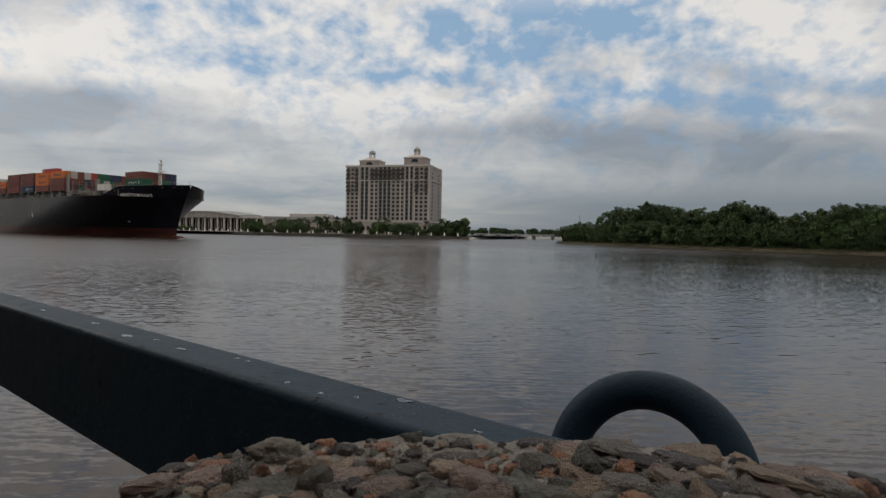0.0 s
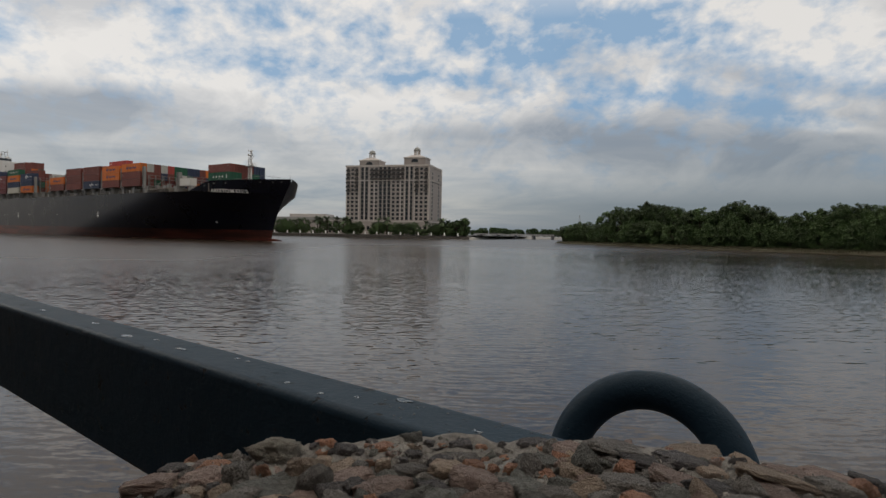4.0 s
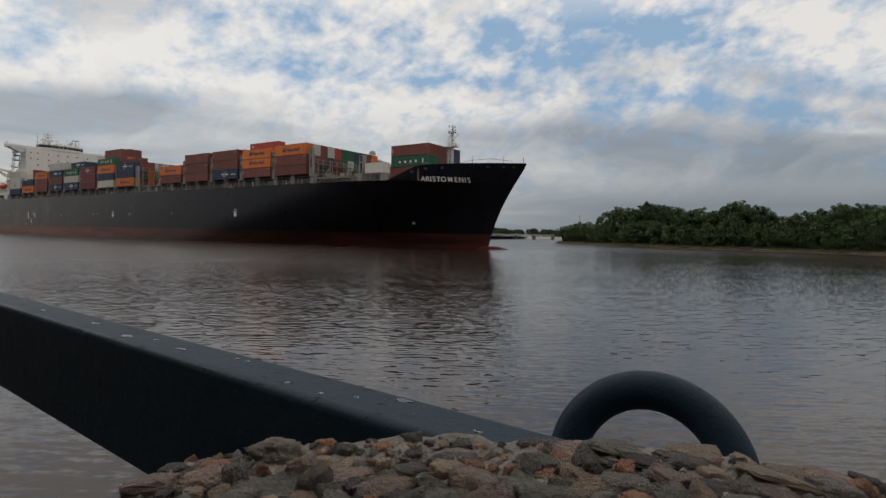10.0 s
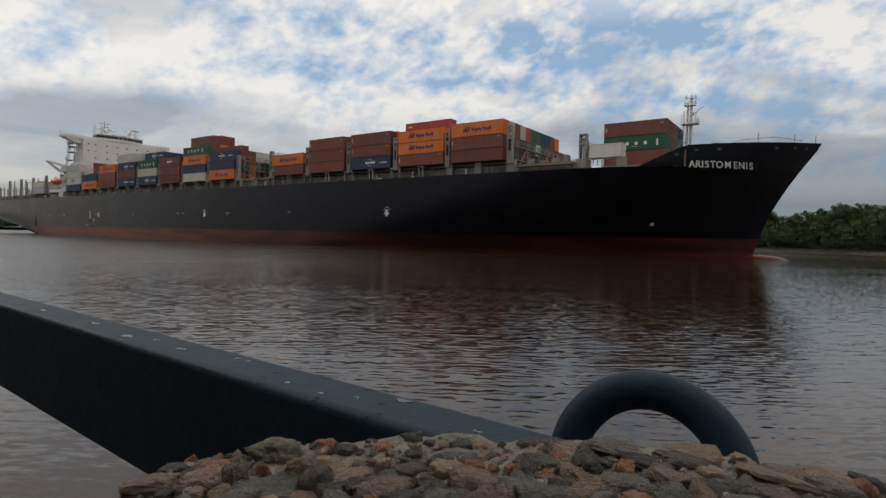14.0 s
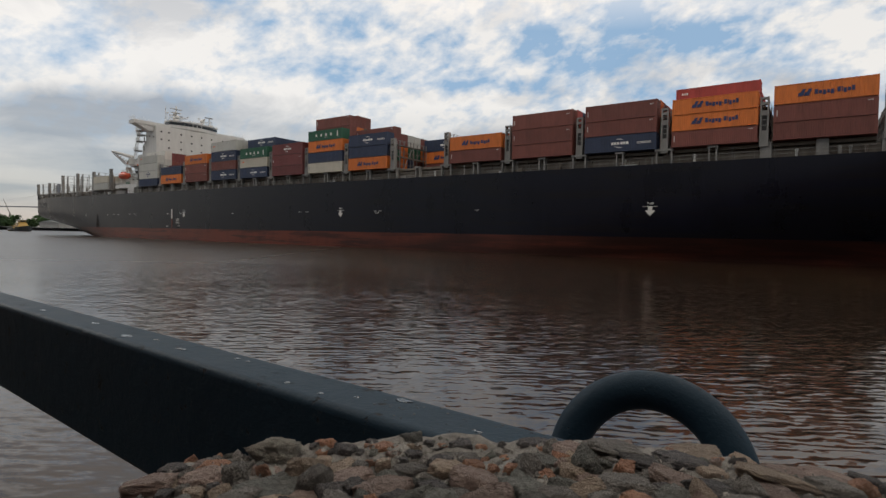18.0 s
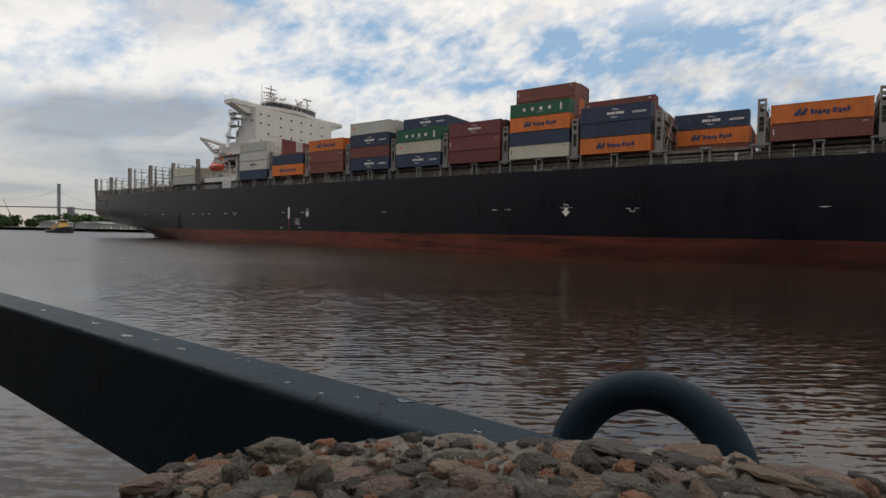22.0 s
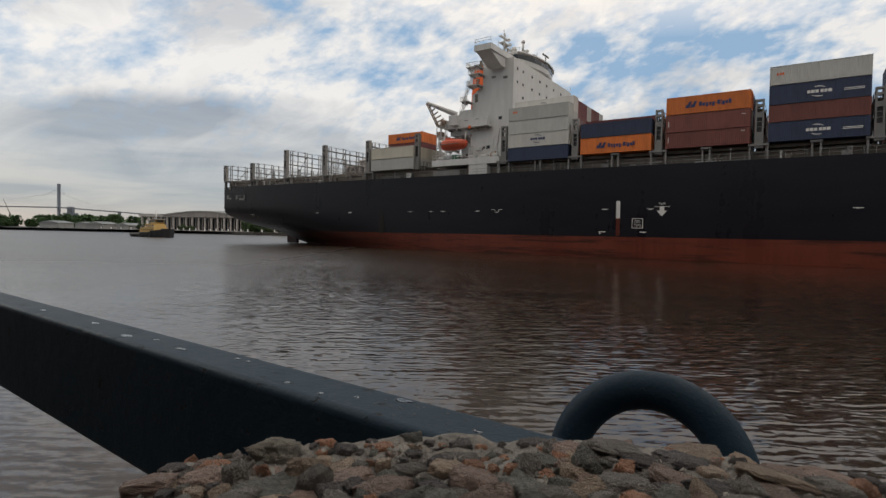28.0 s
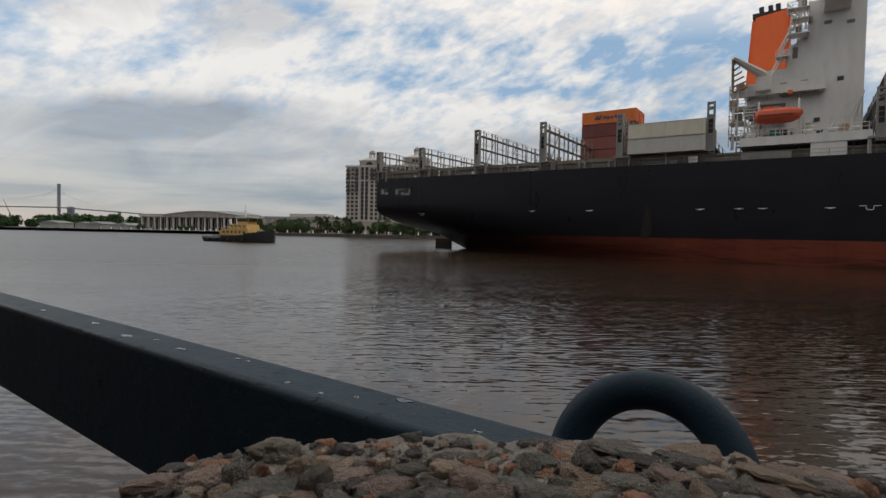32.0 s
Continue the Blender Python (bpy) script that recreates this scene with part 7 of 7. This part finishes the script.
for v in drop_bm.verts:
    v.co.x *= 1 + 0.12 * math.sin(3 * math.atan2(v.co.y, v.co.x))
    v.co.z = max(v.co.z, -0.05)
M["bead"] = paint("wet_bead", (0.006, 0.010, 0.014), 0.12, 0.1)
bead_bm = drop_bm.copy()
bead_me = bpy.data.meshes.new("water_bead")
bead_bm.to_mesh(bead_me), bead_bm.free(), bead_me.materials.append(M["bead"])
drop_me = bpy.data.meshes.new("water_drop")
drop_bm.to_mesh(drop_me), drop_bm.free(), drop_me.materials.append(M["drop"])
drop_me.polygons.foreach_set("use_smooth", [True] * len(drop_me.polygons))
# flat puddles: place along the beam, place across it, half-length along the edge, half-width
for s, a, lx, ly in ((1.025, 0.076, 0.018, 0.011), (1.219, 0.028, 0.007, 0.007), (1.378, 0.066, 0.007, 0.007), (1.412, 0.067, 0.009, 0.006), (1.56, 0.041, 0.024, 0.008), (1.68, 0.052, 0.013, 0.006),
                     (1.767, 0.030, 0.024, 0.013), (1.138, 0.026, 0.007, 0.007), (1.087, 0.047, 0.006, 0.006), (1.98, 0.05, 0.02, 0.009), (2.3, 0.04, 0.02, 0.009), (2.8, 0.06, 0.03, 0.010), (0.885, 0.045, 0.010, 0.006)):
    p = start + beam_dir * s + beam_out * a
    o = shared("water_drop", drop_me, beam, pose(p.x, p.y, p.z + 0.0003, 0, 0, -37))
    o.scale = (0.8 * lx, 0.75 * ly, 0.0006)
for k in range(36):
    s = rd.uniform(0.78, 1.05) if k < 40 else rd.uniform(1.0, 2.6)
    r = rd.uniform(0.0008, 0.0017)
    p = start + beam_dir * s + beam_out * rd.uniform(0.02, BW - 0.012)
    o = shared("water_bead", bead_me, beam, pose(p.x, p.y, p.z + 0.0003, 0, 0, -37 + rd.uniform(-15, 15)))
    o.scale = (r * rd.uniform(1.0, 1.6), r, r * 0.3)
bm = bmesh.new()
for s in (0.1, 8.4):
    p = start + beam_dir * s + beam_out * 0.05
    rod(bm, (p.x, p.y, -2), (p.x, p.y, p.z - 0.1), 0.045, n=12)
part("support_post", bm, M["steel"], beam)

# mooring ring
ring = thing("mooring_ring", "thick dark painted steel mooring ring at the quay edge", "mooring ring")
RING_POSE = look((0.262, 0.676, EYE_Z - 0.301), (0.0, 0.0, EYE_Z - 0.03)) @ pose(0, 0, 0, 0, -14, 0)
bm = bmesh.new()
MAJ, MIN = 0.1055, 0.0255
vs = [[bm.verts.new(((MAJ + MIN * math.cos(b)) * math.cos(a), (MAJ + MIN * math.cos(b)) * math.sin(a), MIN * math.sin(b))) for b in [2 * math.pi * j / 20 for j in range(20)]] for a in [2 * math.pi * i / 72 for i in range(72)]]
for i in range(72):
    for j in range(20):
        bm.faces.new((vs[i][j], vs[(i + 1) % 72][j], vs[(i + 1) % 72][(j + 1) % 20], vs[i][(j + 1) % 20]))
o = part("ring_bar", bm, M["steel"], ring, smooth=True)
o.matrix_basis = RING_POSE
bm = bmesh.new()
box(bm, 0.20, 0.33, 0.56, 0.76, EYE_Z - 0.46, EYE_Z - 0.372)
part("ring_lug", bm, M["steel"], ring)

M["brick"] = paint("old_brick", (0.16, 0.075, 0.055), 0.9, 0.35, 0, 0.6)
M["paving"] = paint("wet_paving", (0.12, 0.11, 0.10), 0.6, 0.35, 0, 0.8)
# quay wall and paving behind the stones
quay = thing("quay_wall", "concrete quay wall with paving behind", "quay", kind="structure")
qd, qo = beam_dir, beam_out
bm = bmesh.new()
mq = Matrix((qd, qo, Vector((0, 0, 1)))).transposed().to_4x4()
mq.translation = Vector((0.06, 0.42, 0))
box(bm, -60, 0.16, -0.5, -0.02, -2, 3.36, mq)
box(bm, -60, 150, -1.2, -0.5, -2, 3.30, mq)
box(bm, -60, 150, -40, -1.2, -2, 3.25, mq)
part("wall_block", bm, M["paving"], quay)

# unseen wall added behind the camera, keeps sky light off the beam
rw = bmesh.new()
box(rw, -60, 60, -3.1, -2.6, 3.2, 9.0, mq)
tagged(part("wall_south", rw, M["brick"], None, "unseen wall added behind the quay to block sky light"), category="wall", kind="structure")
# unseen brick warehouses added behind the quay to block sky and darken reflections
house_window = made((-0.7, 0.7, -0.1, 0.05, 0, 2.2))
house_window_me = bpy.data.meshes.new("window")
house_window.to_mesh(house_window_me), house_window.free(), house_window_me.materials.append(M["dark_glass_and_shade"])
for k in range(11):
    wh = thing("sky_block_warehouse", "unseen brick warehouse added behind the quay to block sky light", "building", mq @ pose(-50 + 14 * k, -12.5, 3.25), "quay warehouses")
    part("wall", made((-7, 6.9, -12, 0, 0, 21.5 + (k % 2))), M["brick"], wh)
    part("cornice", made((-7, 6.9, 0.0, 0.4, 20.6 + (k % 2), 21.5 + (k % 2))), M["concrete"], wh)
    for f in range(5):
        for c in range(4):
            shared("window", house_window_me, wh, pose(-4.9 + 3.4 * c, 0, 1.2 + 3.7 * f))

# ---- movement ----
def motions():
    rows = []
    for t, x, y, a in SHIP_ROWS:
        rows.append((t, pose(x, y, 0, 0, 0, a)))
    walk(ship, rows)
    for ob, m in cargo:
        walk(ob, [(t, p @ m) for t, p in rows])
    walk(tug, [(t, pose(x, y, 0, 0, 0, a)) for t, x, y, a in TUG_ROWS])
    walk(backdrop, [(t, pose(SKY_A * 0.76 / 32 * t, SKY_A * 0.25 / 32 * t, 0)) for t in (0, 16, 32)])
    walk(water, [(t, pose(0.35 * t, -0.24 * t, 0)) for t in (0, 16, 32)])


TUG_ROWS = [(0, -560, 545, -38), (10, -400, 440, -38), (19, -268, 350, -38), (23, -205, 300, -38), (25, -172, 276, -38), (28, -121, 226, -36), (29, -105, 208, -34), (30, -90, 192, -32), (31, -76, 178, -30), (32, -62, 166, -28)]
motions()
